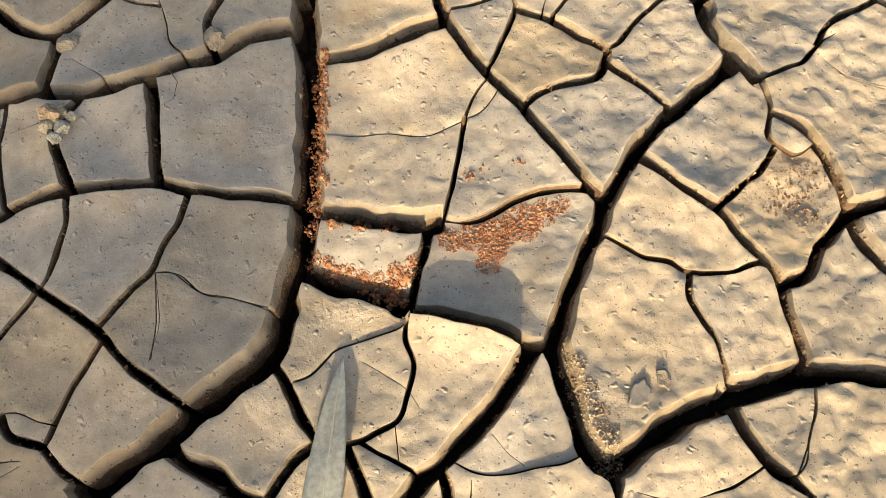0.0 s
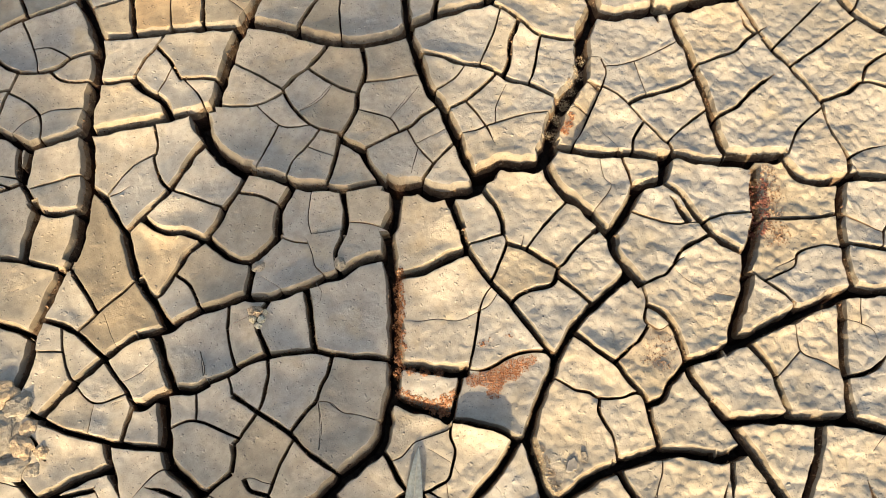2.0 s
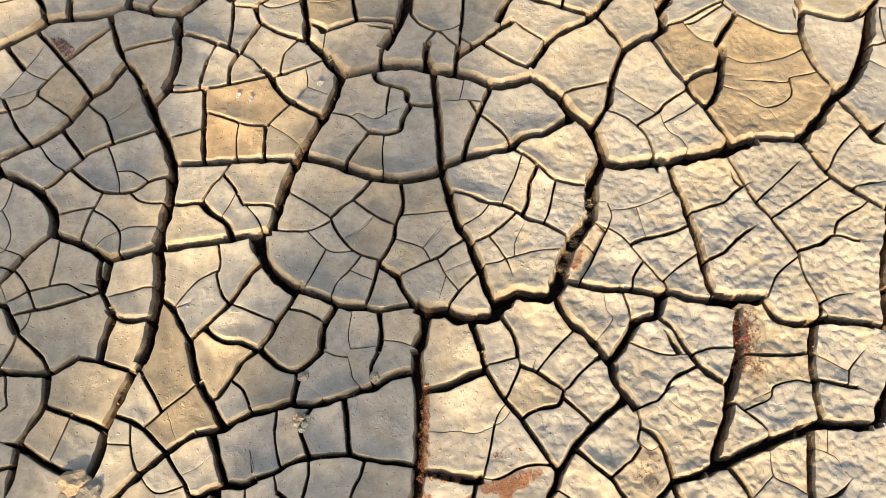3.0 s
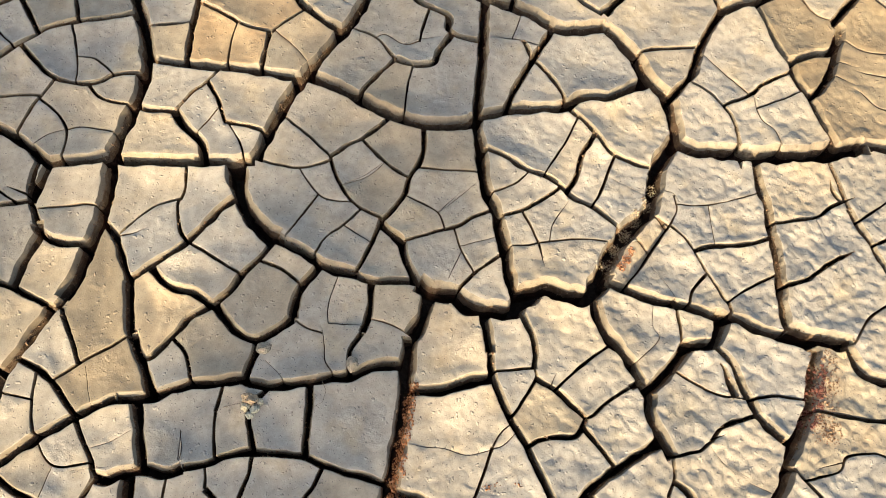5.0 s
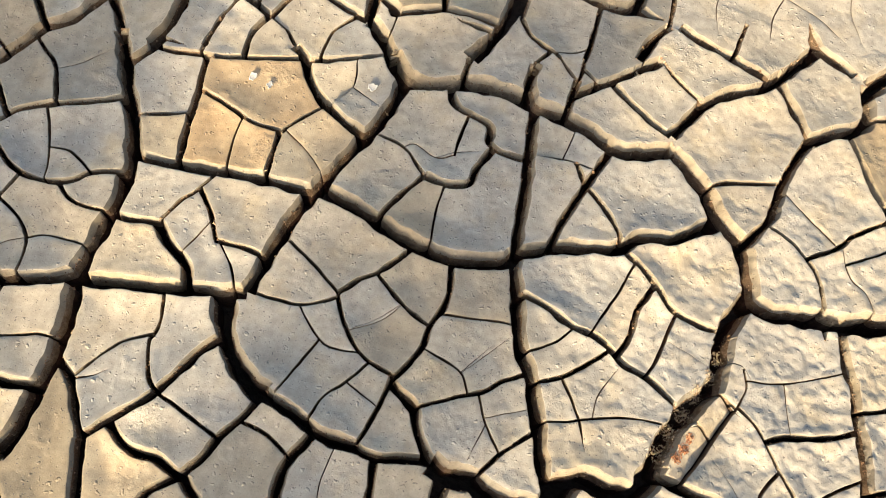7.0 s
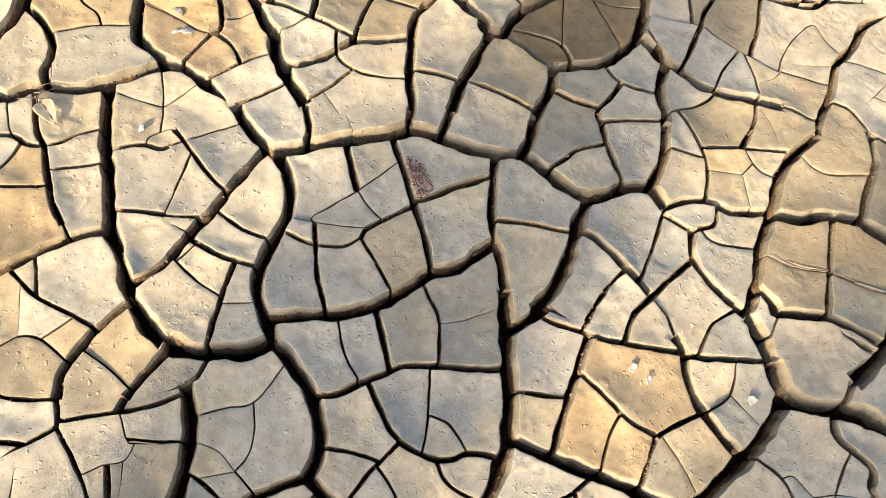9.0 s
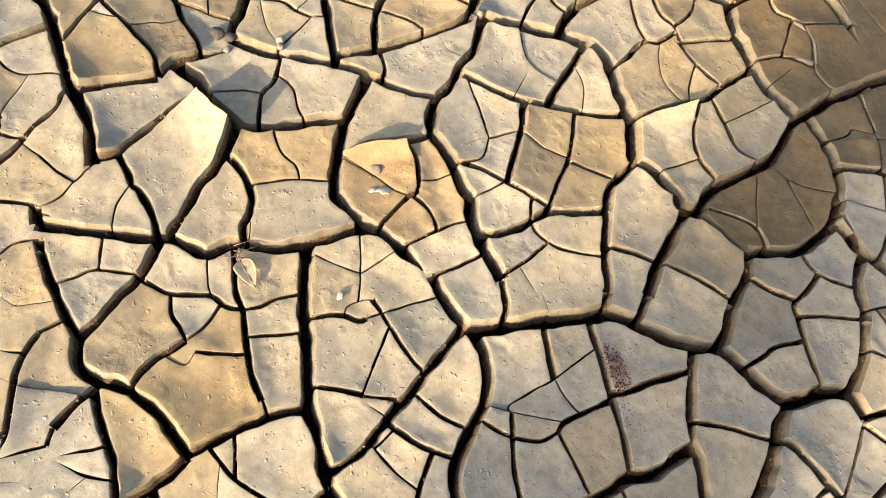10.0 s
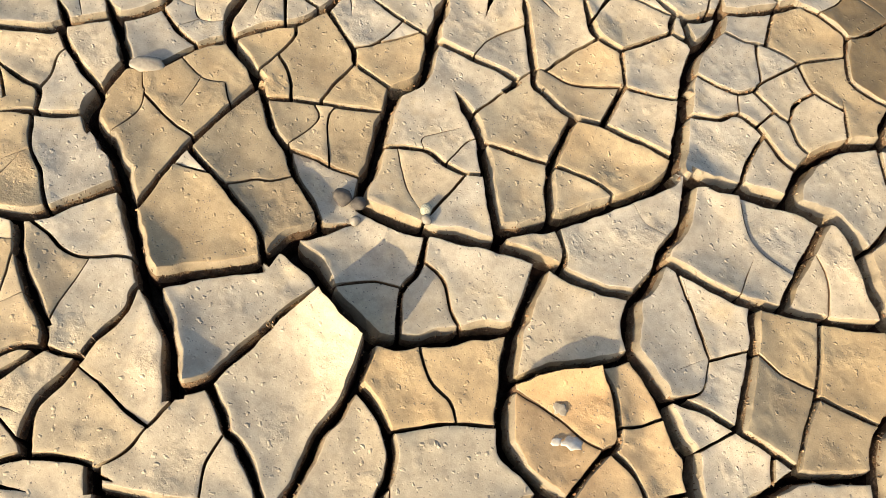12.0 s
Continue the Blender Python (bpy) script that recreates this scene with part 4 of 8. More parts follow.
crack(2.6, -498,1403, -456,1396, -433,1355)
crack(17.9, 995,540, 983,496)
crack(17.9, 983,496, 974,467)
crack(17.9, 932,290, 941,279, 930,215, 901,162, 892,136)
crack(11.5, 143,880, 143,924, 144,952, 134,993, 130,1030, 123,1056, 134,1092, 156,1124, 169,1141, 223,1164, 237,1177, 277,1182)
crack(5.1, 70,1147, 110,1142, 156,1137)
crack(7.7, 157,1199, 162,1170, 168,1136)
crack(4.2, 226,1150, 242,1107, 255,1079, 281,1058, 305,1027)
crack(3.2, 254,1078, 230,1047, 212,1019, 186,993, 167,987, 157,958)
crack(2.4, 210,1017, 222,972, 214,942)
crack(7.9, 160,957, 190,942, 214,937, 254,934, 289,955, 306,1007)
crack(9.5, 40,1003, 81,995, 131,1000)
crack(4.1, 32,1122, 42,1095, 47,1047, 49,1001)
crack(7.8, 308,863, 318,882, 329,915, 340,932)
crack(7.3, 355,938, 391,926, 433,910, 473,903, 488,891)
crack(3.3, 443,972, 437,945, 430,911)
crack(5.8, 498,903, 518,937, 547,968)
crack(8.4, 536,993, 552,973, 582,957, 601,941)
crack(10.1, 641,943, 663,968, 686,987)
crack(3.1, 340,876, 355,859)
crack(4.2, -1142,471, -1138,491, -1120,508)
crack(9.5, -1120,508, -1108,498)
crack(1.8, -1106,434, -1087,435, -1073,446, -1051,466)
crack(6.8, -1042,426, -1039,405, -1030,381, -1012,356, -988,323, -985,311)
crack(4.6, -1062,389, -1045,397, -1037,401)
crack(1.7, -1040,367, -1014,373, -983,389, -954,402)
crack(5.7, -957,358, -950,341)
crack(4.4, -979,305, -966,323, -950,341)
crack(1.7, -903,312, -896,340)
crack(10.7, -729,1364, -728,1373, -708,1401, -698,1437, -685,1465, -663,1494, -660,1527)
crack(3.2, -757,1464, -738,1445, -712,1431)
crack(2.4, -658,1481, -642,1477)
crack(7.2, -160,1290, -142,1302, -104,1330, -42,1368)
crack(4.5, -1744, 863, -1711, 833, -1671, 814)
crack(2.6, -1744, 863, -1713, 878, -1688, 902)
crack(2.6, -1736, 548, -1737, 602, -1732, 657)
crack(6.5, -1753, 764, -1745, 760, -1737, 754)
crack(3.2, -1753, 940, -1740, 954, -1731, 971)
crack(2.0, -1754, 1018, -1741, 1013, -1729, 1004)
crack(2.6, -1647, 459, -1613, 446, -1578, 439)
crack(2.6, -1647, 459, -1638, 510, -1623, 558)
crack(2.6, -1647, 459, -1660, 452, -1673, 442)
crack(2.0, -1634, 737, -1610, 773, -1578, 802)
crack(2.0, -1634, 737, -1656, 761, -1686, 776)
crack(4.5, -1634, 737, -1629, 700, -1615, 666)
crack(2.6, -1539, 782, -1534, 792, -1527, 800)
crack(4.5, -1509, 761, -1491, 750, -1473, 737)
crack(6.5, -1583, 1009, -1593, 1009, -1604, 1008)
crack(2.0, -1583, 1009, -1535, 979, -1488, 948)
crack(3.2, -1567, 1016, -1508, 1007, -1449, 1014)
crack(2.0, -1567, 1016, -1533, 1057, -1488, 1086)
crack(6.5, -1573, 358, -1513, 321, -1465, 270)
crack(3.2, -1566, 368, -1528, 375, -1492, 388)
crack(4.5, -1566, 368, -1566, 404, -1578, 439)
crack(6.5, -1578, 439, -1555, 467, -1534, 496)
crack(4.5, -1615, 666, -1623, 659, -1629, 651)
crack(3.2, -1601, 669, -1558, 657, -1515, 663)
crack(2.6, -1601, 669, -1572, 725, -1544, 782)
crack(3.2, -1544, 782, -1561, 791, -1578, 802)
crack(3.2, -1578, 802, -1592, 835, -1612, 864)
crack(2.6, -1604, 1008, -1611, 948, -1610, 887)
crack(6.5, -1614, 1017, -1648, 1023, -1682, 1017)
crack(4.5, -1614, 1017, -1612, 1069, -1609, 1121)
crack(4.5, -1609, 1121, -1652, 1103, -1699, 1099)
crack(3.2, -1608, 1124, -1561, 1113, -1514, 1117)
crack(4.5, -1608, 1124, -1614, 1145, -1619, 1166)
crack(4.5, -1619, 1166, -1643, 1178, -1668, 1189)
crack(6.5, -1619, 1166, -1608, 1178, -1596, 1188)
crack(3.2, -1596, 1188, -1545, 1190, -1495, 1188)
crack(3.2, -1596, 1188, -1583, 1228, -1570, 1268)
crack(2.0, -1570, 1268, -1548, 1270, -1526, 1275)
crack(3.2, -1723, 486, -1725, 513, -1727, 540)
crack(4.5, -1727, 540, -1673, 540, -1623, 558)
crack(6.5, -1621, 560, -1587, 545, -1551, 534)
crack(4.5, -1621, 560, -1625, 605, -1629, 651)
crack(3.2, -1629, 651, -1676, 658, -1724, 663)
crack(2.0, -1724, 663, -1731, 708, -1737, 754)
crack(6.5, -1737, 754, -1713, 768, -1686, 776)
crack(3.2, -1686, 776, -1682, 796, -1671, 814)
crack(3.2, -1671, 814, -1640, 837, -1612, 864)
crack(2.0, -1612, 864, -1609, 875, -1609, 886)
crack(3.2, -1609, 886, -1569, 881, -1529, 889)
crack(2.0, -1610, 887, -1649, 894, -1688, 902)
crack(4.5, -1688, 902, -1706, 939, -1731, 971)
crack(2.6, -1731, 971, -1733, 988, -1729, 1004)
crack(6.5, -1729, 1004, -1705, 1008, -1682, 1017)
crack(2.6, -1682, 1017, -1698, 1056, -1699, 1099)
crack(2.6, -1699, 1099, -1717, 1115, -1736, 1128)
crack(2.0, -1438, 935, -1426, 936, -1415, 941)
crack(6.5, -1443, 939, -1451, 946, -1460, 954)
crack(2.6, -1321, 263, -1366, 255, -1411, 253)
crack(6.5, -1321, 263, -1333, 314, -1350, 362)
crack(2.0, -1349, 639, -1374, 627, -1402, 625)
crack(2.6, -1346, 634, -1321, 588, -1311, 536)
crack(4.5, -1326, 1318, -1361, 1312, -1396, 1309)
crack(4.5, -1326, 1318, -1309, 1313, -1292, 1306)
crack(2.0, -1326, 1318, -1332, 1347, -1337, 1376)
crack(2.6, -1337, 1376, -1381, 1384, -1421, 1400)
crack(3.2, -1337, 1376, -1321, 1399, -1299, 1418)
crack(4.5, -1363, 1460, -1340, 1449, -1314, 1445)
crack(6.5, -1342, 177, -1318, 194, -1296, 215)
crack(6.5, -1405, 233, -1409, 243, -1411, 253)
crack(4.5, -1411, 253, -1426, 269, -1447, 279)
crack(4.5, -1350, 362, -1345, 372, -1339, 380)
crack(4.5, -1350, 362, -1392, 342, -1435, 321)
crack(2.0, -1394, 440, -1430, 405, -1463, 367)
crack(4.5, -1394, 440, -1366, 428, -1341, 409)
crack(3.2, -1394, 440, -1413, 462, -1429, 486)
crack(3.2, -1429, 486, -1454, 477, -1480, 471)
crack(6.5, -1429, 486, -1425, 499, -1418, 510)
crack(2.0, -1418, 510, -1463, 546, -1505, 584)
crack(6.5, -1418, 510, -1407, 526, -1393, 539)
crack(3.2, -1393, 539, -1354, 544, -1316, 534)
crack(6.5, -1393, 539, -1408, 575, -1410, 614)
crack(2.6, -1410, 614, -1450, 625, -1491, 621)
crack(2.0, -1402, 625, -1412, 662, -1415, 700)
crack(3.2, -1360, 974, -1367, 990, -1369, 1007)
crack(2.6, -1369, 1007, -1407, 1012, -1445, 1020)
crack(3.2, -1369, 1007, -1356, 1047, -1329, 1079)
crack(6.5, -1409, 1204, -1345, 1231, -1291, 1273)
crack(2.0, -1409, 1204, -1386, 1176, -1356, 1157)
crack(4.5, -1412, 1206, -1434, 1141, -1467, 1082)
crack(2.0, -1412, 1206, -1441, 1205, -1470, 1207)
crack(4.5, -1412, 1206, -1412, 1230, -1410, 1255)
crack(2.0, -1410, 1255, -1457, 1284, -1505, 1310)
crack(2.0, -1410, 1255, -1398, 1281, -1396, 1309)
crack(2.6, -1396, 1309, -1410, 1345, -1436, 1373)
crack(4.5, -1243, 1131, -1283, 1103, -1324, 1078)
crack(2.0, -1243, 1131, -1229, 1117, -1213, 1105)
crack(2.0, -1243, 1131, -1246, 1167, -1251, 1203)
crack(4.5, -1251, 1203, -1221, 1205, -1192, 1216)
crack(2.6, -1140, 177, -1096, 181, -1052, 190)
crack(2.0, -1140, 177, -1150, 195, -1157, 213)
crack(2.0, -1140, 177, -1127, 137, -1128, 95)
crack(6.5, -1157, 213, -1186, 212, -1215, 211)
crack(6.5, -1157, 213, -1138, 230, -1126, 251)
crack(6.5, -1126, 251, -1089, 254, -1052, 250)
crack(3.2, -1126, 251, -1140, 272, -1145, 296)
crack(2.6, -1145, 296, -1182, 312, -1222, 314)
crack(4.5, -1145, 296, -1127, 333, -1109, 370)
crack(6.5, -1122, 1478, -1147, 1471, -1172, 1464)
crack(2.0, -1122, 1478, -1122, 1518, -1128, 1558)
crack(2.6, -1128, 1558, -1092, 1564, -1056, 1574)
crack(2.0, -1128, 1558, -1143, 1583, -1152, 1609)
crack(6.5, -1215, 211, -1213, 263, -1222, 314)
crack(6.5, -1215, 211, -1232, 204, -1245, 192)
crack(2.0, -1213, 377, -1173, 382, -1137, 398)
crack(3.2, -1213, 377, -1234, 412, -1245, 451)
crack(3.2, -1213, 377, -1227, 360, -1235, 340)
crack(2.0, -1245, 451, -1296, 436, -1341, 408)
crack(2.0, -1245, 451, -1241, 465, -1234, 479)
crack(6.5, -1234, 479, -1184, 473, -1135, 463)
crack(2.0, -1234, 479, -1243, 502, -1251, 525)
crack(4.5, -1251, 525, -1258, 535, -1268, 542)
crack(2.6, -1251, 525, -1242, 529, -1232, 531)
crack(6.5, -1168, 1144, -1181, 1179, -1192, 1216)
crack(6.5, -1192, 1216, -1184, 1222, -1176, 1230)
crack(3.2, -1176, 1230, -1143, 1209, -1105, 1201)
crack(2.0, -1176, 1230, -1173, 1260, -1165, 1289)
crack(6.5, -1165, 1289, -1120, 1277, -1074, 1279)
crack(3.2, -1165, 1289, -1172, 1305, -1175, 1323)
crack(2.0, -1175, 1323, -1224, 1316, -1272, 1322)
crack(4.5, -1171, 1333, -1125, 1357, -1076, 1371)
crack(2.0, -1171, 1333, -1176, 1351, -1179, 1369)
crack(4.5, -1179, 1369, -1227, 1385, -1274, 1402)
crack(2.0, -1179, 1369, -1180, 1417, -1172, 1464)
crack(2.6, -1184, 1468, -1226, 1430, -1274, 1402)
crack(4.5, -1184, 1468, -1217, 1493, -1245, 1525)
crack(3.2, -1152, 1609, -1147, 1633, -1140, 1656)
crack(3.2, -1152, 1609, -1203, 1578, -1251, 1543)
crack(3.2, -1268, 102, -1253, 117, -1242, 135)
crack(6.5, -1242, 135, -1184, 122, -1133, 92)
crack(2.6, -1242, 135, -1248, 163, -1245, 192)
crack(2.6, -1245, 192, -1272, 201, -1296, 215)
crack(2.6, -1296, 215, -1303, 236, -1312, 257)
crack(6.5, -1312, 257, -1278, 298, -1233, 326)
crack(2.6, -1235, 340, -1287, 360, -1339, 380)
crack(2.0, -1339, 380, -1338, 394, -1341, 408)
crack(2.0, -1341, 409, -1330, 472, -1316, 534)
crack(2.0, -1311, 536, -1290, 541, -1268, 542)
crack(6.5, -1268, 542, -1265, 551, -1263, 560)
crack(3.2, -1282, 1044, -1301, 1063, -1324, 1078)
crack(2.6, -1329, 1079, -1339, 1088, -1346, 1100)
crack(4.5, -1346, 1100, -1398, 1081, -1450, 1065)
crack(4.5, -1346, 1100, -1349, 1129, -1356, 1157)
crack(4.5, -1356, 1157, -1303, 1178, -1253, 1203)
crack(2.0, -1253, 1203, -1270, 1239, -1291, 1273)
crack(3.2, -1291, 1273, -1288, 1289, -1292, 1306)
crack(4.5, -1292, 1306, -1283, 1315, -1272, 1322)
crack(2.0, -1272, 1322, -1267, 1362, -1274, 1402)
crack(6.5, -1274, 1402, -1287, 1410, -1299, 1418)
crack(4.5, -1299, 1418, -1308, 1431, -1314, 1445)
crack(3.2, -1314, 1445, -1285, 1490, -1245, 1525)
crack(4.5, -1245, 1525, -1248, 1534, -1251, 1543)
crack(3.2, -1465, 270, -1457, 276, -1447, 279)
crack(3.2, -1447, 279, -1438, 299, -1435, 321)
crack(2.6, -1435, 321, -1451, 343, -1463, 367)
crack(2.0, -1463, 367, -1477, 378, -1492, 388)
crack(2.0, -1492, 388, -1490, 430, -1480, 471)
crack(2.0, -1480, 471, -1508, 482, -1534, 496)
crack(2.6, -1534, 496, -1539, 517, -1551, 534)
crack(6.5, -1551, 534, -1529, 560, -1505, 584)
crack(3.2, -1505, 584, -1499, 603, -1491, 621)
crack(6.5, -1491, 621, -1506, 640, -1515, 663)
crack(2.0, -1515, 663, -1496, 701, -1473, 737)
crack(2.6, -1492, 856, -1512, 871, -1529, 889)
crack(2.0, -1529, 889, -1514, 922, -1488, 948)
crack(2.0, -1488, 948, -1474, 952, -1460, 954)
crack(6.5, -1460, 954, -1456, 984, -1449, 1014)
crack(6.5, -1445, 1020, -1451, 1042, -1450, 1065)
crack(2.0, -1450, 1065, -1458, 1074, -1467, 1082)
crack(4.5, -1467, 1082, -1477, 1085, -1488, 1086)
crack(2.0, -1488, 1086, -1502, 1101, -1514, 1117)
crack(3.2, -1514, 1117, -1503, 1152, -1495, 1188)
crack(3.2, -1495, 1188, -1481, 1195, -1470, 1207)
crack(2.0, -1470, 1207, -1495, 1244, -1526, 1275)
crack(2.6, -1526, 1275, -1513, 1291, -1505, 1310)
crack(2.0, -1505, 1310, -1499, 1324, -1498, 1339)
crack(6.5, -1468, 1366, -1451, 1367, -1436, 1373)
crack(2.6, -1436, 1373, -1428, 1386, -1421, 1400)
crack(2.6, -1101, 1677, -1047, 1660, -991, 1647)
crack(3.2, -1101, 1677, -1059, 1706, -1011, 1723)
crack(2.6, -1101, 1677, -1114, 1672, -1128, 1669)
crack(2.6, -1026, 35, -1003, 30, -982, 20)
crack(2.0, -1026, 35, -1041, 56, -1048, 81)
crack(2.0, -1026, 35, -1037, 24, -1047, 12)
crack(3.2, -1048, 81, -1013, 94, -984, 118)
crack(6.5, -1048, 81, -1072, 87, -1093, 101)
crack(6.5, -982, 20, -972, 27, -960, 32)
crack(2.6, -960, 32, -931, 32, -903, 38)
crack(3.2, -960, 32, -980, 73, -984, 118)
crack(2.6, -981, 123, -938, 104, -891, 102)
crack(6.5, -981, 123, -985, 137, -986, 152)
crack(6.5, -986, 152, -1018, 159, -1048, 175)
crack(2.6, -986, 152, -963, 180, -943, 209)
crack(2.0, -943, 209, -905, 207, -869, 191)
crack(2.0, -943, 209, -961, 247, -991, 277)
crack(2.0, -991, 277, -968, 285, -948, 299)
crack(3.2, -999, 280, -1008, 278, -1018, 278)
crack(6.5, -999, 280, -1000, 302, -993, 324)
crack(3.2, -1058, 387, -1071, 377, -1083, 366)
crack(4.5, -1008, 1289, -1039, 1284, -1068, 1275)
crack(3.2, -969, 1328, -977, 1354, -980, 1380)
crack(2.6, -980, 1380, -1018, 1384, -1056, 1391)
crack(4.5, -973, 1390, -937, 1401, -900, 1403)
crack(2.6, -973, 1390, -975, 1413, -971, 1434)
crack(3.2, -971, 1434, -923, 1482, -877, 1532)
crack(3.2, -971, 1434, -987, 1470, -1004, 1505)
crack(2.0, -1004, 1505, -1041, 1499, -1078, 1494)
crack(6.5, -1004, 1505, -993, 1530, -980, 1554)
crack(6.5, -980, 1554, -938, 1548, -895, 1552)
crack(3.2, -980, 1554, -996, 1575, -1012, 1596)
crack(2.6, -1012, 1596, -1025, 1598, -1037, 1595)
crack(2.0, -1012, 1596, -999, 1621, -991, 1647)
crack(2.6, -991, 1647, -980, 1658, -974, 1672)
crack(4.5, -974, 1672, -940, 1661, -906, 1650)
crack(3.2, -974, 1672, -984, 1697, -989, 1725)
crack(3.2, -770, 1573, -748, 1576, -727, 1571)
crack(2.0, -770, 1573, -787, 1576, -802, 1585)
crack(2.6, -770, 1573, -777, 1525, -782, 1478)
crack(2.6, -780, 1477, -748, 1491, -714, 1499)
crack(2.0, -756, -7, -716, -1, -676, 7)
crack(6.5, -779, -1, -787, 5, -797, 10)
crack(2.6, -797, 10, -827, 7, -857, 0)
crack(6.5, -797, 10, -791, 40, -795, 70)
crack(2.6, -795, 70, -830, 101, -866, 132)
crack(2.0, -795, 70, -767, 95, -738, 118)
crack(2.6, -738, 118, -716, 118, -696, 112)
crack(4.5, -738, 118, -769, 162, -812, 195)
crack(2.6, -812, 195, -834, 186, -856, 181)
crack(4.5, -812, 195, -795, 218, -774, 238)
crack(2.6, -774, 238, -720, 202, -672, 157)
crack(6.5, -768, 254, -727, 269, -688, 286)
crack(6.5, -768, 254, -781, 276, -796, 297)
crack(3.2, -786, 1474, -815, 1481, -845, 1477)
crack(2.0, -783, 1468, -774, 1450, -765, 1432)
crack(4.5, -802, 1585, -809, 1620, -807, 1655)
crack(2.6, -802, 1585, -841, 1563, -878, 1538)
crack(3.2, -807, 1655, -838, 1665, -869, 1677)
crack(2.0, -807, 1655, -781, 1674, -757, 1694)
crack(2.6, -757, 1694, -737, 1687, -719, 1676)
crack(4.5, -757, 1694, -758, 1710, -763, 1724)
crack(3.2, -870, -3, -889, 16, -903, 38)
crack(3.2, -903, 38, -891, 69, -891, 102)
crack(2.0, -891, 102, -876, 115, -866, 132)
crack(3.2, -866, 132, -860, 156, -856, 181)
crack(6.5, -869, 191, -879, 226, -875, 262)
crack(3.2, -875, 262, -883, 291, -899, 318)
crack(2.6, -860, 1420, -848, 1448, -845, 1477)
crack(6.5, -845, 1477, -865, 1502, -877, 1532)
crack(6.5, -878, 1538, -886, 1546, -895, 1552)
crack(4.5, -895, 1552, -896, 1601, -906, 1650)
crack(6.5, -906, 1650, -885, 1660, -869, 1677)
crack(6.5, -869, 1677, -866, 1701, -871, 1724)
crack(6.5, -570, 6, -511, 39, -461, 85)
crack(2.0, -570, 6, -552, -8, -529, -13)
crack(2.0, -521, 1663, -565, 1657, -607, 1639)
crack(2.6, -521, 1663, -512, 1655, -507, 1645)
crack(4.5, -521, 1663, -528, 1686, -530, 1710)
crack(4.5, -530, 1710, -522, 1718, -511, 1724)
crack(3.2, -530, 1710, -546, 1717, -562, 1723)
crack(6.5, -555, -281, -529, -281, -503, -277)
crack(4.5, -581, -260, -598, -245, -616, -231)
crack(4.5, -616, -231, -627, -239, -635, -250)
crack(4.5, -616, -231, -620, -209, -622, -188)
crack(2.0, -622, -188, -636, -189, -650, -188)
crack(3.2, -622, -188, -617, -179, -611, -170)
crack(4.5, -611, -170, -553, -163, -497, -176)
crack(6.5, -611, -170, -615, -148, -615, -126)
crack(2.0, -615, -126, -646, -109, -669, -83)
crack(2.6, -615, -126, -601, -111, -585, -98)
crack(2.6, -585, -98, -535, -90, -485, -101)
crack(3.2, -585, -98, -590, -44, -574, 7)
crack(3.2, -582, 12, -628, 11, -674, 9)
crack(2.6, -582, 12, -574, 58, -562, 104)
crack(2.0, -562, 104, -625, 96, -688, 96)
crack(4.5, -557, 114, -529, 117, -501, 123)
crack(2.0, -557, 114, -576, 144, -597, 173)
crack(6.5, -597, 173, -547, 193, -499, 220)
crack(4.5, -597, 173, -611, 184, -627, 191)
crack(2.0, -627, 191, -603, 232, -568, 263)
crack(3.2, -568, 263, -584, 270, -601, 273)
crack(2.6, -567, 264, -546, 270, -524, 269)
crack(6.5, -567, 264, -577, 282, -589, 298)
crack(6.5, -626, 1407, -631, 1452, -627, 1498)
crack(4.5, -627, 1498, -644, 1502, -662, 1501)
crack(2.6, -625, 1500, -585, 1486, -544, 1474)
crack(2.0, -625, 1500, -613, 1524, -606, 1550)
crack(2.6, -606, 1550, -652, 1577, -703, 1594)
crack(3.2, -606, 1550, -597, 1559, -586, 1566)
crack(3.2, -586, 1566, -547, 1563, -508, 1563)
crack(6.5, -586, 1566, -601, 1601, -607, 1639)
crack(4.5, -607, 1639, -615, 1647, -622, 1656)
crack(3.2, -622, 1656, -658, 1650, -694, 1641)
crack(3.2, -622, 1656, -615, 1690, -606, 1724)
crack(4.5, -415, 115, -423, 139, -429, 165)
crack(4.5, -415, 115, -436, 97, -461, 86)
crack(3.2, -441, 208, -459, 207, -476, 202)
crack(3.2, -467, 1581, -422, 1523, -358, 1487)
crack(2.6, -467, 1581, -434, 1600, -399, 1615)
crack(3.2, -467, 1581, -482, 1581, -497, 1576)
crack(3.2, -299, -190, -273, -198, -245, -201)
crack(6.5, -299, -190, -315, -178, -325, -162)
crack(3.2, -299, -190, -342, -228, -382, -268)
crack(4.5, -332, -321, -294, -297, -254, -279)
crack(4.5, -332, -321, -352, -298, -376, -280)
crack(6.5, -376, -280, -385, -304, -401, -324)
crack(4.5, -389, -266, -439, -282, -492, -286)
crack(3.2, -389, -266, -401, -228, -415, -191)
crack(2.6, -415, -191, -454, -183, -493, -172)
crack(2.0, -415, -191, -407, -182, -399, -174)
crack(2.0, -399, -174, -410, -127, -412, -78)
crack(3.2, -399, -174, -362, -167, -325, -162)
crack(2.6, -325, -162, -339, -122, -343, -81)
crack(6.5, -343, -81, -378, -80, -412, -78)
crack(2.6, -418, -76, -448, -95, -483, -103)
crack(6.5, -418, -76, -429, -29, -430, 19)
crack(6.5, -430, 19, -408, 24, -386, 30)
crack(2.0, -384, 1472, -372, 1482, -358, 1487)
crack(2.0, -358, 1487, -345, 1493, -331, 1496)
crack(4.5, -399, 1615, -374, 1556, -331, 1507)
crack(4.5, -399, 1615, -390, 1638, -380, 1659)
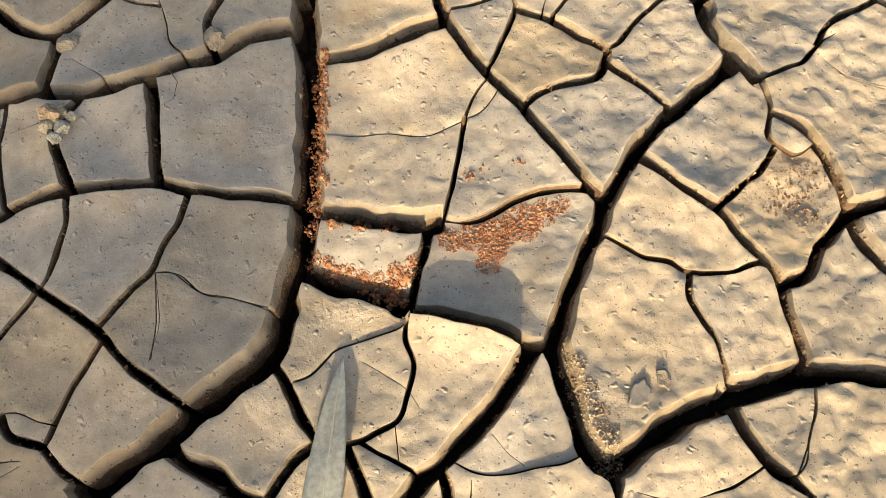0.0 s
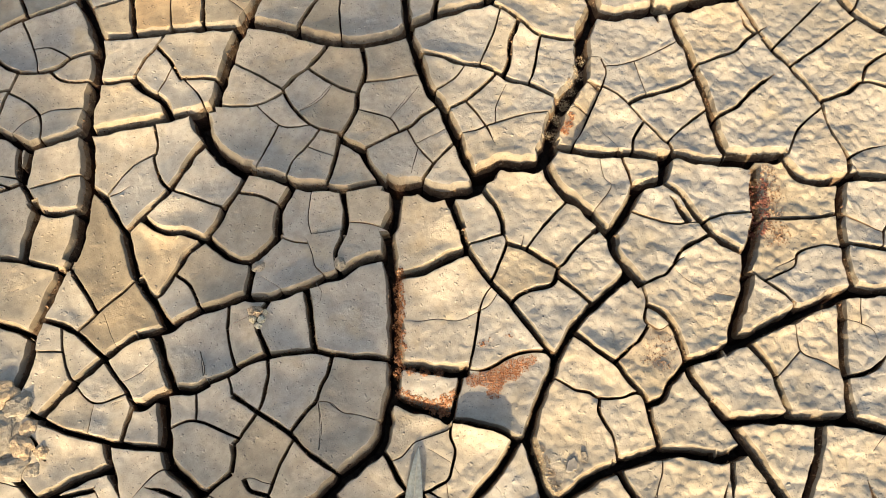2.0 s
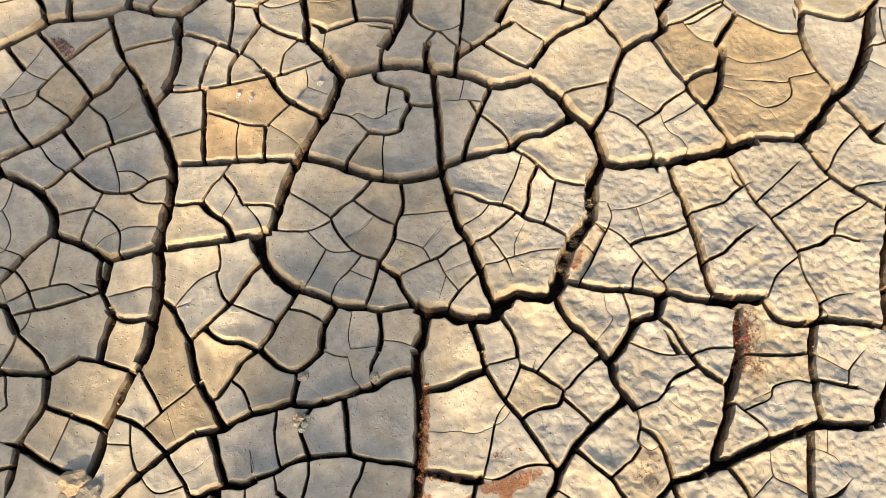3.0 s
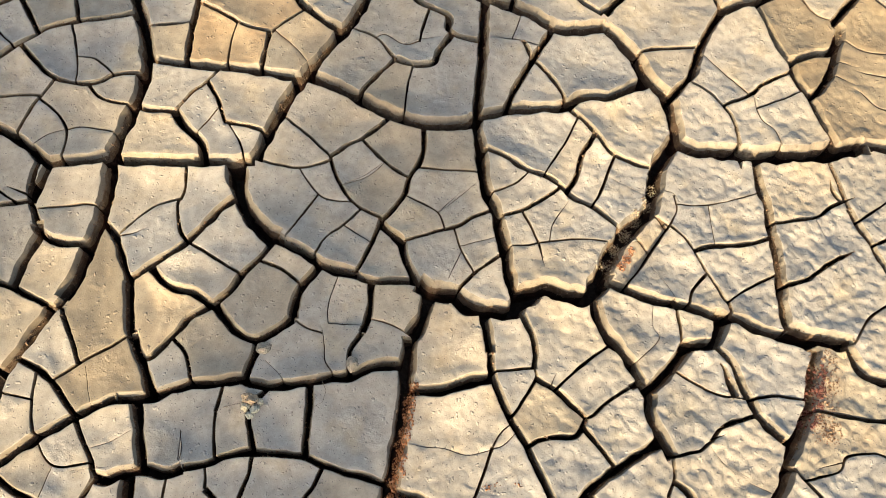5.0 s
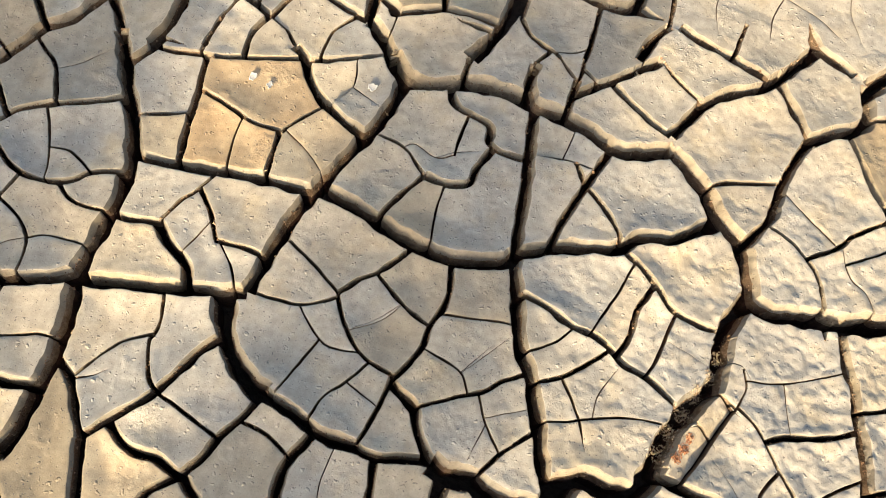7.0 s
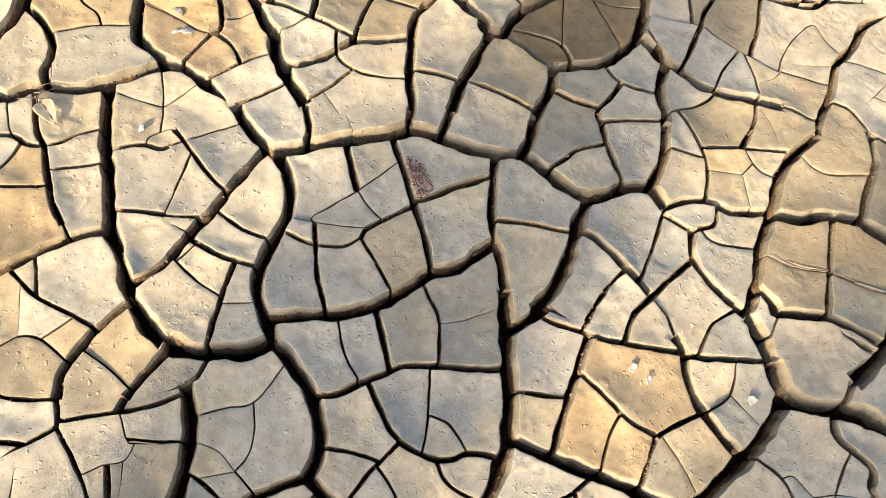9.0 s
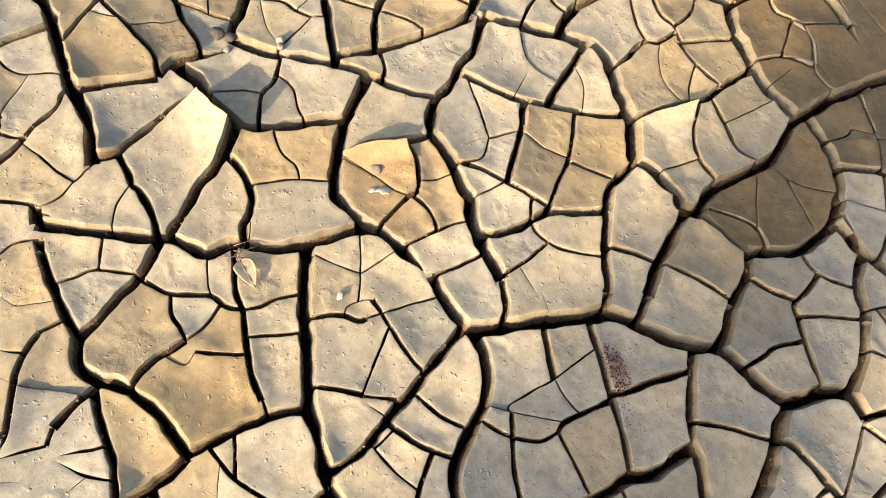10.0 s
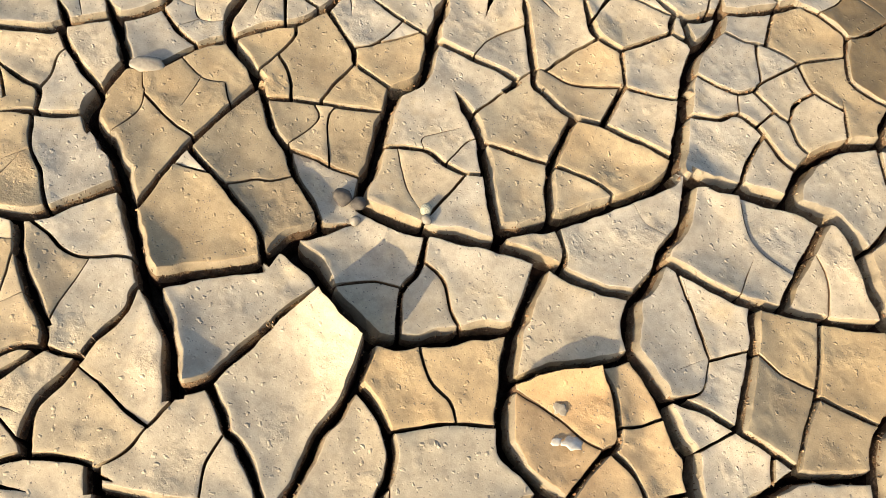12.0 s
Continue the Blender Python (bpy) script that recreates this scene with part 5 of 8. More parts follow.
crack(2.0, -380, 1659, -403, 1678, -431, 1688)
crack(2.6, -380, 1659, -360, 1667, -341, 1678)
crack(3.2, -486, -324, -491, -305, -492, -286)
crack(3.2, -503, -277, -495, -227, -497, -176)
crack(4.5, -493, -172, -483, -138, -483, -103)
crack(2.0, -485, -101, -509, -58, -529, -13)
crack(4.5, -529, -13, -483, 4, -437, 24)
crack(3.2, -437, 24, -453, 53, -461, 85)
crack(4.5, -461, 86, -481, 104, -501, 123)
crack(2.6, -501, 123, -481, 160, -476, 202)
crack(3.2, -476, 202, -488, 210, -499, 220)
crack(4.5, -499, 220, -511, 245, -524, 269)
crack(3.2, -502, 1536, -503, 1550, -508, 1563)
crack(2.6, -497, 1576, -505, 1610, -507, 1645)
crack(2.6, -507, 1645, -465, 1661, -431, 1688)
crack(6.5, -431, 1688, -439, 1706, -449, 1723)
crack(4.5, -359, 1723, -351, 1707, -338, 1695)
crack(6.5, -669, -83, -667, -38, -676, 7)
crack(6.5, -674, 9, -677, 53, -688, 96)
crack(2.0, -696, 112, -684, 135, -672, 157)
crack(6.5, -672, 157, -656, 178, -632, 192)
crack(2.6, -632, 192, -654, 229, -675, 266)
crack(2.6, -711, 1475, -714, 1487, -714, 1499)
crack(2.0, -710, 1505, -714, 1539, -727, 1571)
crack(3.2, -727, 1571, -714, 1581, -703, 1594)
crack(3.2, -703, 1594, -698, 1617, -694, 1641)
crack(2.0, -694, 1641, -709, 1656, -719, 1676)
crack(3.2, -719, 1676, -697, 1702, -672, 1724)
crack(4.5, -1149, 40, -1141, 66, -1133, 92)
crack(3.2, -1128, 95, -1110, 95, -1093, 101)
crack(3.2, -1093, 101, -1064, 134, -1048, 175)
crack(6.5, -1052, 190, -1050, 220, -1052, 250)
crack(2.6, -1052, 250, -1035, 264, -1018, 278)
crack(2.0, -1018, 278, -1052, 321, -1083, 366)
crack(3.2, -1083, 366, -1096, 367, -1109, 370)
crack(2.0, -1109, 370, -1121, 386, -1137, 398)
crack(3.2, -1137, 398, -1132, 431, -1135, 463)
crack(4.5, -1070, 1233, -1071, 1254, -1068, 1275)
crack(4.5, -1074, 1279, -1074, 1325, -1076, 1371)
crack(3.2, -1076, 1371, -1066, 1382, -1056, 1391)
crack(2.6, -1056, 1391, -1090, 1428, -1111, 1474)
crack(6.5, -1111, 1474, -1095, 1485, -1078, 1494)
crack(4.5, -1078, 1494, -1069, 1534, -1056, 1574)
crack(2.6, -1056, 1574, -1046, 1584, -1037, 1595)
crack(4.5, -1037, 1595, -1080, 1636, -1135, 1660)
crack(6.5, -246, 1493, -288, 1486, -329, 1494)
crack(4.5, -246, 1493, -241, 1468, -230, 1444)
crack(4.5, -221, 1669, -273, 1666, -325, 1666)
crack(2.0, -221, 1669, -202, 1656, -188, 1639)
crack(4.5, -221, 1669, -223, 1697, -232, 1724)
crack(6.5, -162, -103, -190, -109, -217, -118)
crack(2.0, -162, -103, -140, -141, -108, -170)
crack(6.5, -104, -101, -75, -108, -49, -122)
crack(3.2, -129, 1314, -122, 1347, -119, 1380)
crack(6.5, -119, 1380, -144, 1400, -173, 1411)
crack(2.6, -119, 1380, -96, 1392, -73, 1399)
crack(2.6, -144, 1470, -154, 1465, -161, 1457)
crack(6.5, -144, 1470, -114, 1467, -83, 1469)
crack(4.5, -144, 1470, -154, 1501, -153, 1533)
crack(6.5, -153, 1533, -177, 1539, -199, 1549)
crack(4.5, -153, 1533, -133, 1541, -115, 1555)
crack(2.0, -115, 1555, -85, 1556, -54, 1554)
crack(2.0, -115, 1555, -136, 1604, -175, 1642)
crack(4.5, -171, 1292, -181, 1292, -190, 1295)
crack(4.5, -213, 1390, -219, 1383, -226, 1376)
crack(3.2, -199, 1397, -187, 1406, -173, 1411)
crack(3.2, -173, 1411, -166, 1433, -161, 1457)
crack(2.6, -161, 1457, -197, 1475, -231, 1499)
crack(6.5, -231, 1499, -213, 1523, -199, 1549)
crack(4.5, -199, 1549, -209, 1572, -212, 1597)
crack(4.5, -212, 1597, -250, 1597, -287, 1588)
crack(4.5, -212, 1597, -202, 1619, -188, 1639)
crack(6.5, -175, 1642, -162, 1655, -145, 1662)
crack(2.0, -145, 1662, -98, 1649, -53, 1630)
crack(2.0, -145, 1662, -141, 1693, -136, 1724)
crack(3.2, -52, -324, -61, -296, -71, -268)
crack(3.2, -71, -268, -80, -266, -89, -265)
crack(6.5, -59, -264, -8, -298, 48, -322)
crack(2.6, -59, -264, -38, -238, -11, -218)
crack(3.2, -11, -218, 3, -217, 18, -217)
crack(2.0, -11, -218, -21, -166, -43, -119)
crack(6.5, 64, 1454, 101, 1456, 137, 1464)
crack(2.0, 64, 1454, 43, 1496, 35, 1541)
crack(2.6, 64, 1454, 43, 1439, 26, 1419)
crack(2.6, 48, -322, 59, -313, 71, -306)
crack(3.2, 71, -306, 42, -263, 18, -217)
crack(6.5, 18, -217, 46, -191, 78, -170)
crack(6.5, 78, -170, 96, -179, 114, -185)
crack(6.5, 78, -170, 71, -160, 66, -148)
crack(2.6, 31, -121, 0, -122, -29, -111)
crack(2.0, 45, 1202, 57, 1207, 70, 1208)
crack(3.2, 38, 1210, 26, 1210, 15, 1211)
crack(6.5, 38, 1210, 35, 1253, 23, 1295)
crack(2.0, 23, 1295, 3, 1296, -15, 1305)
crack(2.6, 23, 1295, 29, 1302, 36, 1309)
crack(3.2, 36, 1309, 75, 1318, 113, 1328)
crack(6.5, 36, 1309, 28, 1362, 26, 1416)
crack(2.0, 26, 1416, 81, 1398, 125, 1361)
crack(4.5, 26, 1417, -11, 1401, -49, 1387)
crack(3.2, 26, 1419, -11, 1466, -45, 1515)
crack(3.2, 35, 1541, 49, 1551, 62, 1561)
crack(2.0, 35, 1541, -3, 1532, -41, 1534)
crack(2.0, 62, 1561, 91, 1555, 121, 1549)
crack(2.0, 62, 1561, 55, 1586, 55, 1612)
crack(6.5, 24, 1668, 6, 1671, -12, 1669)
crack(6.5, -143, -325, -144, -312, -139, -300)
crack(4.5, -139, -300, -187, -274, -234, -247)
crack(2.0, -139, -300, -114, -283, -89, -265)
crack(4.5, -89, -265, -95, -223, -115, -186)
crack(3.2, -115, -186, -174, -191, -233, -187)
crack(6.5, -108, -170, -77, -148, -49, -122)
crack(2.6, -46, 1367, -48, 1377, -49, 1387)
crack(6.5, -49, 1387, -60, 1395, -73, 1399)
crack(3.2, -73, 1399, -73, 1435, -83, 1469)
crack(3.2, -83, 1469, -61, 1490, -45, 1515)
crack(2.0, -45, 1515, -41, 1524, -41, 1534)
crack(6.5, -41, 1534, -47, 1545, -54, 1554)
crack(4.5, -54, 1554, -53, 1592, -53, 1630)
crack(2.0, -53, 1630, -32, 1650, -12, 1669)
crack(3.2, -12, 1669, -20, 1695, -34, 1719)
crack(2.6, 161, -323, 141, -303, 122, -281)
crack(2.0, 232, -324, 241, -298, 252, -273)
crack(3.2, 252, -273, 281, -266, 308, -253)
crack(2.0, 252, -273, 232, -260, 213, -247)
crack(6.5, 213, -247, 169, -268, 122, -281)
crack(3.2, 213, -247, 205, -221, 206, -194)
crack(4.5, 206, -194, 174, -182, 142, -170)
crack(3.2, 206, -194, 229, -177, 255, -162)
crack(6.5, 255, -162, 280, -170, 306, -173)
crack(6.5, 255, -162, 244, -148, 236, -132)
crack(2.6, 310, 1010, 324, 1012, 338, 1014)
crack(2.6, 274, 1077, 291, 1079, 308, 1085)
crack(6.5, 253, 1198, 279, 1201, 306, 1201)
crack(2.6, 243, 1216, 228, 1247, 209, 1275)
crack(2.6, 185, 1272, 168, 1266, 150, 1266)
crack(2.0, 209, 1275, 221, 1291, 232, 1309)
crack(6.5, 232, 1309, 279, 1289, 325, 1268)
crack(6.5, 232, 1309, 231, 1322, 235, 1335)
crack(6.5, 235, 1335, 264, 1353, 295, 1367)
crack(3.2, 231, 1339, 222, 1403, 234, 1466)
crack(2.0, 231, 1339, 196, 1370, 152, 1387)
crack(2.6, 234, 1466, 243, 1471, 252, 1475)
crack(3.2, 234, 1466, 195, 1459, 159, 1445)
crack(6.5, 252, 1475, 266, 1473, 279, 1467)
crack(6.5, 252, 1475, 248, 1502, 239, 1527)
crack(3.2, 239, 1527, 244, 1536, 251, 1544)
crack(2.6, 239, 1527, 218, 1549, 194, 1567)
crack(3.2, 194, 1567, 162, 1551, 126, 1545)
crack(6.5, 194, 1567, 197, 1591, 203, 1614)
crack(2.6, 425, -280, 381, -286, 336, -283)
crack(4.5, 425, -280, 410, -218, 380, -161)
crack(4.5, 380, -161, 349, -173, 316, -181)
crack(2.6, 383, 1115, 358, 1119, 332, 1116)
crack(3.2, 383, 1115, 391, 1108, 400, 1103)
crack(4.5, 383, 1115, 388, 1159, 409, 1198)
crack(4.5, 409, 1198, 359, 1199, 310, 1205)
crack(2.6, 409, 1198, 421, 1204, 432, 1212)
crack(4.5, 475, -294, 533, -272, 588, -241)
crack(2.0, 475, -294, 463, -283, 448, -276)
crack(2.6, 475, -294, 484, -310, 497, -324)
crack(2.6, 480, 957, 480, 999, 491, 1038)
crack(3.2, 510, 1464, 459, 1449, 406, 1453)
crack(3.2, 419, -325, 426, -303, 427, -281)
crack(3.2, 427, -281, 437, -279, 448, -276)
crack(6.5, 448, -276, 480, -233, 497, -182)
crack(2.0, 497, -182, 452, -156, 403, -142)
crack(2.0, 407, 944, 399, 988, 405, 1033)
crack(3.2, 405, 1033, 374, 1033, 344, 1028)
crack(4.5, 405, 1033, 413, 1039, 418, 1047)
crack(6.5, 418, 1047, 454, 1042, 490, 1041)
crack(6.5, 418, 1047, 406, 1074, 400, 1103)
crack(6.5, 400, 1103, 453, 1118, 499, 1149)
crack(4.5, 432, 1212, 464, 1193, 501, 1187)
crack(6.5, 432, 1212, 422, 1261, 402, 1307)
crack(4.5, 402, 1307, 379, 1305, 356, 1299)
crack(2.0, 404, 1310, 445, 1320, 487, 1319)
crack(6.5, 404, 1310, 398, 1344, 403, 1378)
crack(6.5, 403, 1378, 455, 1395, 508, 1409)
crack(2.0, 403, 1378, 395, 1389, 389, 1402)
crack(3.2, 389, 1402, 348, 1397, 307, 1407)
crack(2.0, 389, 1402, 395, 1428, 406, 1453)
crack(4.5, 406, 1453, 386, 1475, 374, 1502)
crack(2.6, 374, 1502, 353, 1505, 332, 1500)
crack(6.5, 374, 1502, 382, 1518, 394, 1530)
crack(2.0, 332, -324, 335, -304, 336, -283)
crack(4.5, 336, -283, 323, -267, 308, -253)
crack(2.6, 308, -253, 316, -217, 316, -181)
crack(2.6, 306, -173, 303, -153, 304, -134)
crack(6.5, 340, 941, 340, 978, 338, 1014)
crack(2.0, 344, 1028, 326, 1056, 308, 1085)
crack(2.6, 308, 1085, 322, 1099, 332, 1116)
crack(6.5, 332, 1116, 324, 1160, 306, 1201)
crack(6.5, 310, 1205, 324, 1235, 325, 1268)
crack(2.6, 325, 1268, 342, 1282, 356, 1299)
crack(2.0, 356, 1299, 320, 1328, 295, 1367)
crack(2.0, 295, 1367, 301, 1387, 307, 1407)
crack(4.5, 307, 1407, 294, 1437, 279, 1467)
crack(2.0, 279, 1467, 306, 1484, 332, 1500)
crack(4.5, 332, 1500, 327, 1516, 325, 1532)
crack(3.2, 83, -324, 76, -316, 73, -306)
crack(2.6, 73, -306, 97, -293, 122, -281)
crack(2.6, 122, -281, 113, -233, 114, -185)
crack(4.5, 114, -185, 128, -177, 142, -170)
crack(2.0, 142, -170, 151, -155, 155, -138)
crack(6.5, 138, 1245, 146, 1255, 150, 1266)
crack(2.6, 150, 1266, 132, 1297, 113, 1328)
crack(2.0, 113, 1328, 116, 1345, 125, 1361)
crack(2.6, 125, 1361, 140, 1372, 152, 1387)
crack(4.5, 152, 1387, 159, 1416, 159, 1445)
crack(2.0, 159, 1445, 149, 1457, 137, 1464)
crack(4.5, 137, 1464, 138, 1505, 126, 1545)
crack(4.5, 121, 1549, 119, 1581, 129, 1612)
crack(2.0, 603, 1181, 629, 1184, 656, 1186)
crack(6.5, 603, 1181, 569, 1192, 536, 1207)
crack(2.0, 603, 1181, 594, 1136, 589, 1091)
crack(2.0, 536, 1207, 580, 1245, 626, 1279)
crack(6.5, 686, -324, 704, -299, 714, -269)
crack(6.5, 714, -269, 725, -267, 737, -268)
crack(2.6, 714, -269, 690, -265, 670, -252)
crack(6.5, 670, -252, 635, -253, 601, -259)
crack(4.5, 670, -252, 670, -199, 683, -147)
crack(2.6, 673, 1016, 681, 1026, 692, 1033)
crack(4.5, 599, -106, 580, -155, 558, -203)
crack(4.5, 636, -107, 647, -110, 656, -117)
crack(2.0, 608, 1000, 590, 1042, 584, 1087)
crack(6.5, 584, 1087, 551, 1093, 518, 1099)
crack(2.6, 589, 1091, 628, 1106, 669, 1105)
crack(2.0, 669, 1105, 667, 1146, 656, 1186)
crack(6.5, 656, 1186, 672, 1202, 686, 1220)
crack(2.6, 634, 1277, 660, 1264, 682, 1244)
crack(6.5, 547, 1279, 535, 1267, 523, 1255)
crack(6.5, 770, -108, 772, -136, 767, -164)
crack(2.0, 783, -73, 795, -60, 808, -49)
crack(2.6, 900, 113, 927, 110, 953, 105)
crack(3.2, 871, 1102, 830, 1102, 789, 1102)
crack(2.6, 871, 1102, 859, 1070, 847, 1038)
crack(2.6, 882, 1111, 922, 1091, 958, 1064)
crack(2.0, 882, 1111, 875, 1147, 875, 1183)
crack(3.2, 873, -325, 894, -288, 902, -246)
crack(6.5, 815, -52, 850, -98, 875, -151)
crack(2.6, 863, -43, 896, -59, 929, -71)
crack(4.5, 879, 23, 911, 26, 942, 25)
crack(3.2, 880, 1004, 870, 1018, 857, 1028)
crack(4.5, 847, 1038, 818, 1044, 790, 1053)
crack(2.0, 790, 1053, 771, 1037, 755, 1018)
crack(6.5, 790, 1053, 790, 1078, 789, 1102)
crack(3.2, 789, 1102, 779, 1119, 774, 1138)
crack(2.0, 875, 1183, 827, 1178, 780, 1169)
crack(2.6, 878, 1187, 913, 1186, 947, 1187)
crack(3.2, 878, 1187, 865, 1234, 867, 1283)
crack(6.5, 801, 1282, 791, 1232, 767, 1186)
crack(3.2, 792, -323, 830, -263, 872, -205)
crack(2.0, 781, -324, 756, -298, 737, -268)
crack(4.5, 737, -268, 767, -229, 782, -182)
crack(3.2, 782, -182, 824, -181, 866, -186)
crack(6.5, 782, -182, 773, -174, 767, -164)
crack(4.5, 767, -164, 726, -149, 683, -147)
crack(6.5, 683, -147, 676, -141, 668, -135)
crack(2.6, 668, -135, 623, -178, 580, -222)
crack(3.2, 765, 988, 763, 998, 758, 1008)
crack(2.0, 755, 1018, 722, 1021, 692, 1033)
crack(2.0, 692, 1033, 683, 1062, 682, 1093)
crack(2.6, 682, 1093, 729, 1113, 774, 1138)
crack(3.2, 774, 1138, 779, 1153, 780, 1169)
crack(2.6, 780, 1169, 775, 1179, 767, 1186)
crack(2.0, 767, 1186, 726, 1204, 686, 1220)
crack(2.0, 686, 1220, 681, 1232, 682, 1244)
crack(2.0, 682, 1244, 692, 1263, 706, 1280)
crack(4.5, 960, -168, 970, -219, 972, -270)
crack(2.0, 960, -168, 975, -160, 992, -156)
crack(6.5, 960, -168, 915, -178, 869, -181)
crack(4.5, 992, -156, 1006, -162, 1019, -167)
crack(2.6, 992, -156, 980, -110, 958, -68)
crack(6.5, 958, -68, 1010, -52, 1065, -54)
crack(2.0, 1010, 452, 993, 448, 975, 451)
crack(6.5, 1010, 452, 986, 418, 962, 384)
crack(2.6, 1080, 2, 1116, 16, 1150, 35)
crack(2.0, 1080, 2, 1071, 35, 1059, 67)
crack(6.5, 1080, 2, 1073, -17, 1065, -35)
crack(4.5, 1059, 67, 1012, 70, 965, 64)
crack(2.0, 1059, 67, 1075, 83, 1087, 103)
crack(3.2, 1086, 456, 1099, 456, 1112, 455)
crack(4.5, 1086, 456, 1076, 509, 1061, 560)
crack(6.5, 1086, 456, 1067, 452, 1051, 443)
crack(6.5, 1061, 560, 1030, 555, 1000, 553)
crack(2.6, 1061, 560, 1068, 570, 1079, 578)
crack(2.6, 1037, -325, 1031, -289, 1037, -254)
crack(4.5, 1037, -254, 1008, -268, 975, -271)
crack(6.5, 1042, -250, 1084, -269, 1130, -274)
crack(2.6, 1042, -250, 1041, -236, 1040, -222)
crack(2.6, 1040, -222, 1088, -171, 1146, -132)
crack(4.5, 1040, -222, 1027, -196, 1019, -167)
crack(4.5, 1019, -167, 1053, -124, 1089, -83)
crack(2.0, 1089, -83, 1075, -70, 1065, -54)
crack(2.6, 1065, -54, 1063, -44, 1065, -35)
crack(2.6, 1065, -35, 1018, 15, 962, 53)
crack(6.5, 990, 177, 972, 226, 967, 278)
crack(3.2, 990, 177, 1014, 181, 1039, 180)
crack(6.5, 1039, 180, 1054, 173, 1067, 164)
crack(2.6, 1039, 180, 1050, 222, 1067, 262)
crack(2.0, 1067, 262, 1107, 277, 1150, 279)
crack(2.0, 1067, 262, 1060, 269, 1054, 277)
crack(3.2, 1054, 277, 1012, 274, 972, 286)
crack(4.5, 1054, 277, 1060, 313, 1056, 348)
crack(6.5, 1056, 348, 1101, 335, 1148, 337)
crack(2.0, 1043, 360, 1005, 354, 972, 336)
crack(3.2, 1043, 360, 1048, 401, 1051, 443)
crack(6.5, 1051, 443, 1032, 448, 1015, 455)
crack(3.2, 1015, 455, 1003, 483, 991, 511)
crack(2.6, 1045, 668, 1072, 658, 1097, 642)
crack(4.5, 1045, 668, 1045, 710, 1050, 751)
crack(2.0, 1045, 668, 1034, 667, 1024, 664)
crack(6.5, 1050, 751, 1066, 764, 1085, 772)
crack(2.6, 1024, 765, 1014, 770, 1004, 775)
crack(6.5, 1020, 852, 1033, 853, 1046, 857)
crack(4.5, 1046, 857, 1076, 844, 1108, 836)
crack(4.5, 1046, 857, 1046, 901, 1052, 945)
crack(4.5, 1052, 945, 1092, 940, 1132, 935)
crack(3.2, 1044, 958, 1034, 983, 1029, 1009)
crack(6.5, 1035, 1013, 1059, 1021, 1077, 1037)
crack(6.5, 995, 1020, 978, 1026, 960, 1030)
crack(3.2, 1050, 1121, 1070, 1103, 1095, 1093)
crack(2.6, 1050, 1121, 1065, 1159, 1065, 1199)
crack(2.0, 1050, 1121, 1019, 1116, 987, 1120)
crack(2.0, 1065, 1199, 1098, 1207, 1131, 1211)
crack(6.5, 1065, 1199, 1056, 1204, 1045, 1209)
crack(2.6, 1045, 1209, 1007, 1189, 971, 1164)
crack(6.5, 1045, 1209, 1034, 1247, 1013, 1281)
crack(2.0, 1148, 734, 1176, 728, 1204, 722)
crack(2.0, 1148, 734, 1156, 778, 1172, 820)
crack(2.0, 1172, 820, 1188, 822, 1204, 821)
crack(3.2, 1172, 820, 1143, 830, 1114, 839)
crack(2.0, 1171, 556, 1152, 546, 1133, 537)
crack(2.0, 1171, 556, 1187, 542, 1204, 533)
crack(4.5, 1171, 556, 1161, 593, 1161, 632)
crack(2.0, 1161, 632, 1135, 639, 1108, 645)
crack(2.6, 1161, 632, 1184, 636, 1204, 648)
crack(4.5, 1145, 987, 1151, 1044, 1155, 1102)
crack(6.5, 1145, 987, 1174, 1001, 1204, 1008)
crack(4.5, 1155, 1102, 1179, 1091, 1204, 1084)
crack(6.5, 1204, 165, 1195, 166, 1185, 166)
crack(6.5, 1165, -126, 1155, -128, 1146, -130)
crack(6.5, 1205, 90, 1190, 97, 1175, 103)
crack(2.0, 1175, 103, 1159, 95, 1148, 83)
crack(6.5, 1175, 103, 1176, 135, 1185, 166)
crack(6.5, 1185, 166, 1174, 183, 1162, 199)
crack(2.6, 1204, 255, 1187, 253, 1170, 250)
crack(4.5, 1205, 367, 1183, 366, 1162, 361)
crack(3.2, 1205, 481, 1165, 467, 1128, 447)
crack(2.0, 1204, 915, 1170, 928, 1134, 931)
crack(4.5, 1204, 1211, 1176, 1209, 1150, 1197)
crack(4.5, 1152, -167, 1152, -149, 1146, -132)
crack(3.2, 1146, -130, 1124, -109, 1104, -88)
crack(2.0, 1104, -88, 1139, -40, 1188, -5)
crack(4.5, 1188, -5, 1171, 17, 1150, 35)
crack(6.5, 1150, 35, 1153, 59, 1148, 83)
crack(2.0, 1148, 83, 1119, 98, 1087, 103)
crack(3.2, 1087, 103, 1073, 132, 1067, 164)
crack(6.5, 1067, 164, 1115, 181, 1162, 199)
crack(4.5, 1162, 199, 1163, 225, 1170, 250)
crack(2.6, 1170, 250, 1157, 263, 1150, 279)
crack(2.0, 1150, 279, 1145, 308, 1148, 337)
crack(4.5, 1148, 337, 1155, 349, 1162, 361)
crack(2.0, 1162, 361, 1142, 403, 1128, 447)
crack(3.2, 1128, 447, 1120, 451, 1112, 455)
crack(3.2, 1112, 455, 1126, 495, 1133, 537)
crack(6.5, 1133, 537, 1103, 553, 1079, 578)
crack(2.0, 1079, 578, 1089, 610, 1097, 642)
crack(6.5, 1108, 645, 1118, 688, 1132, 729)
crack(4.5, 1132, 729, 1112, 754, 1085, 772)
crack(6.5, 1085, 772, 1101, 803, 1108, 836)
crack(4.5, 1114, 839, 1121, 886, 1134, 931)
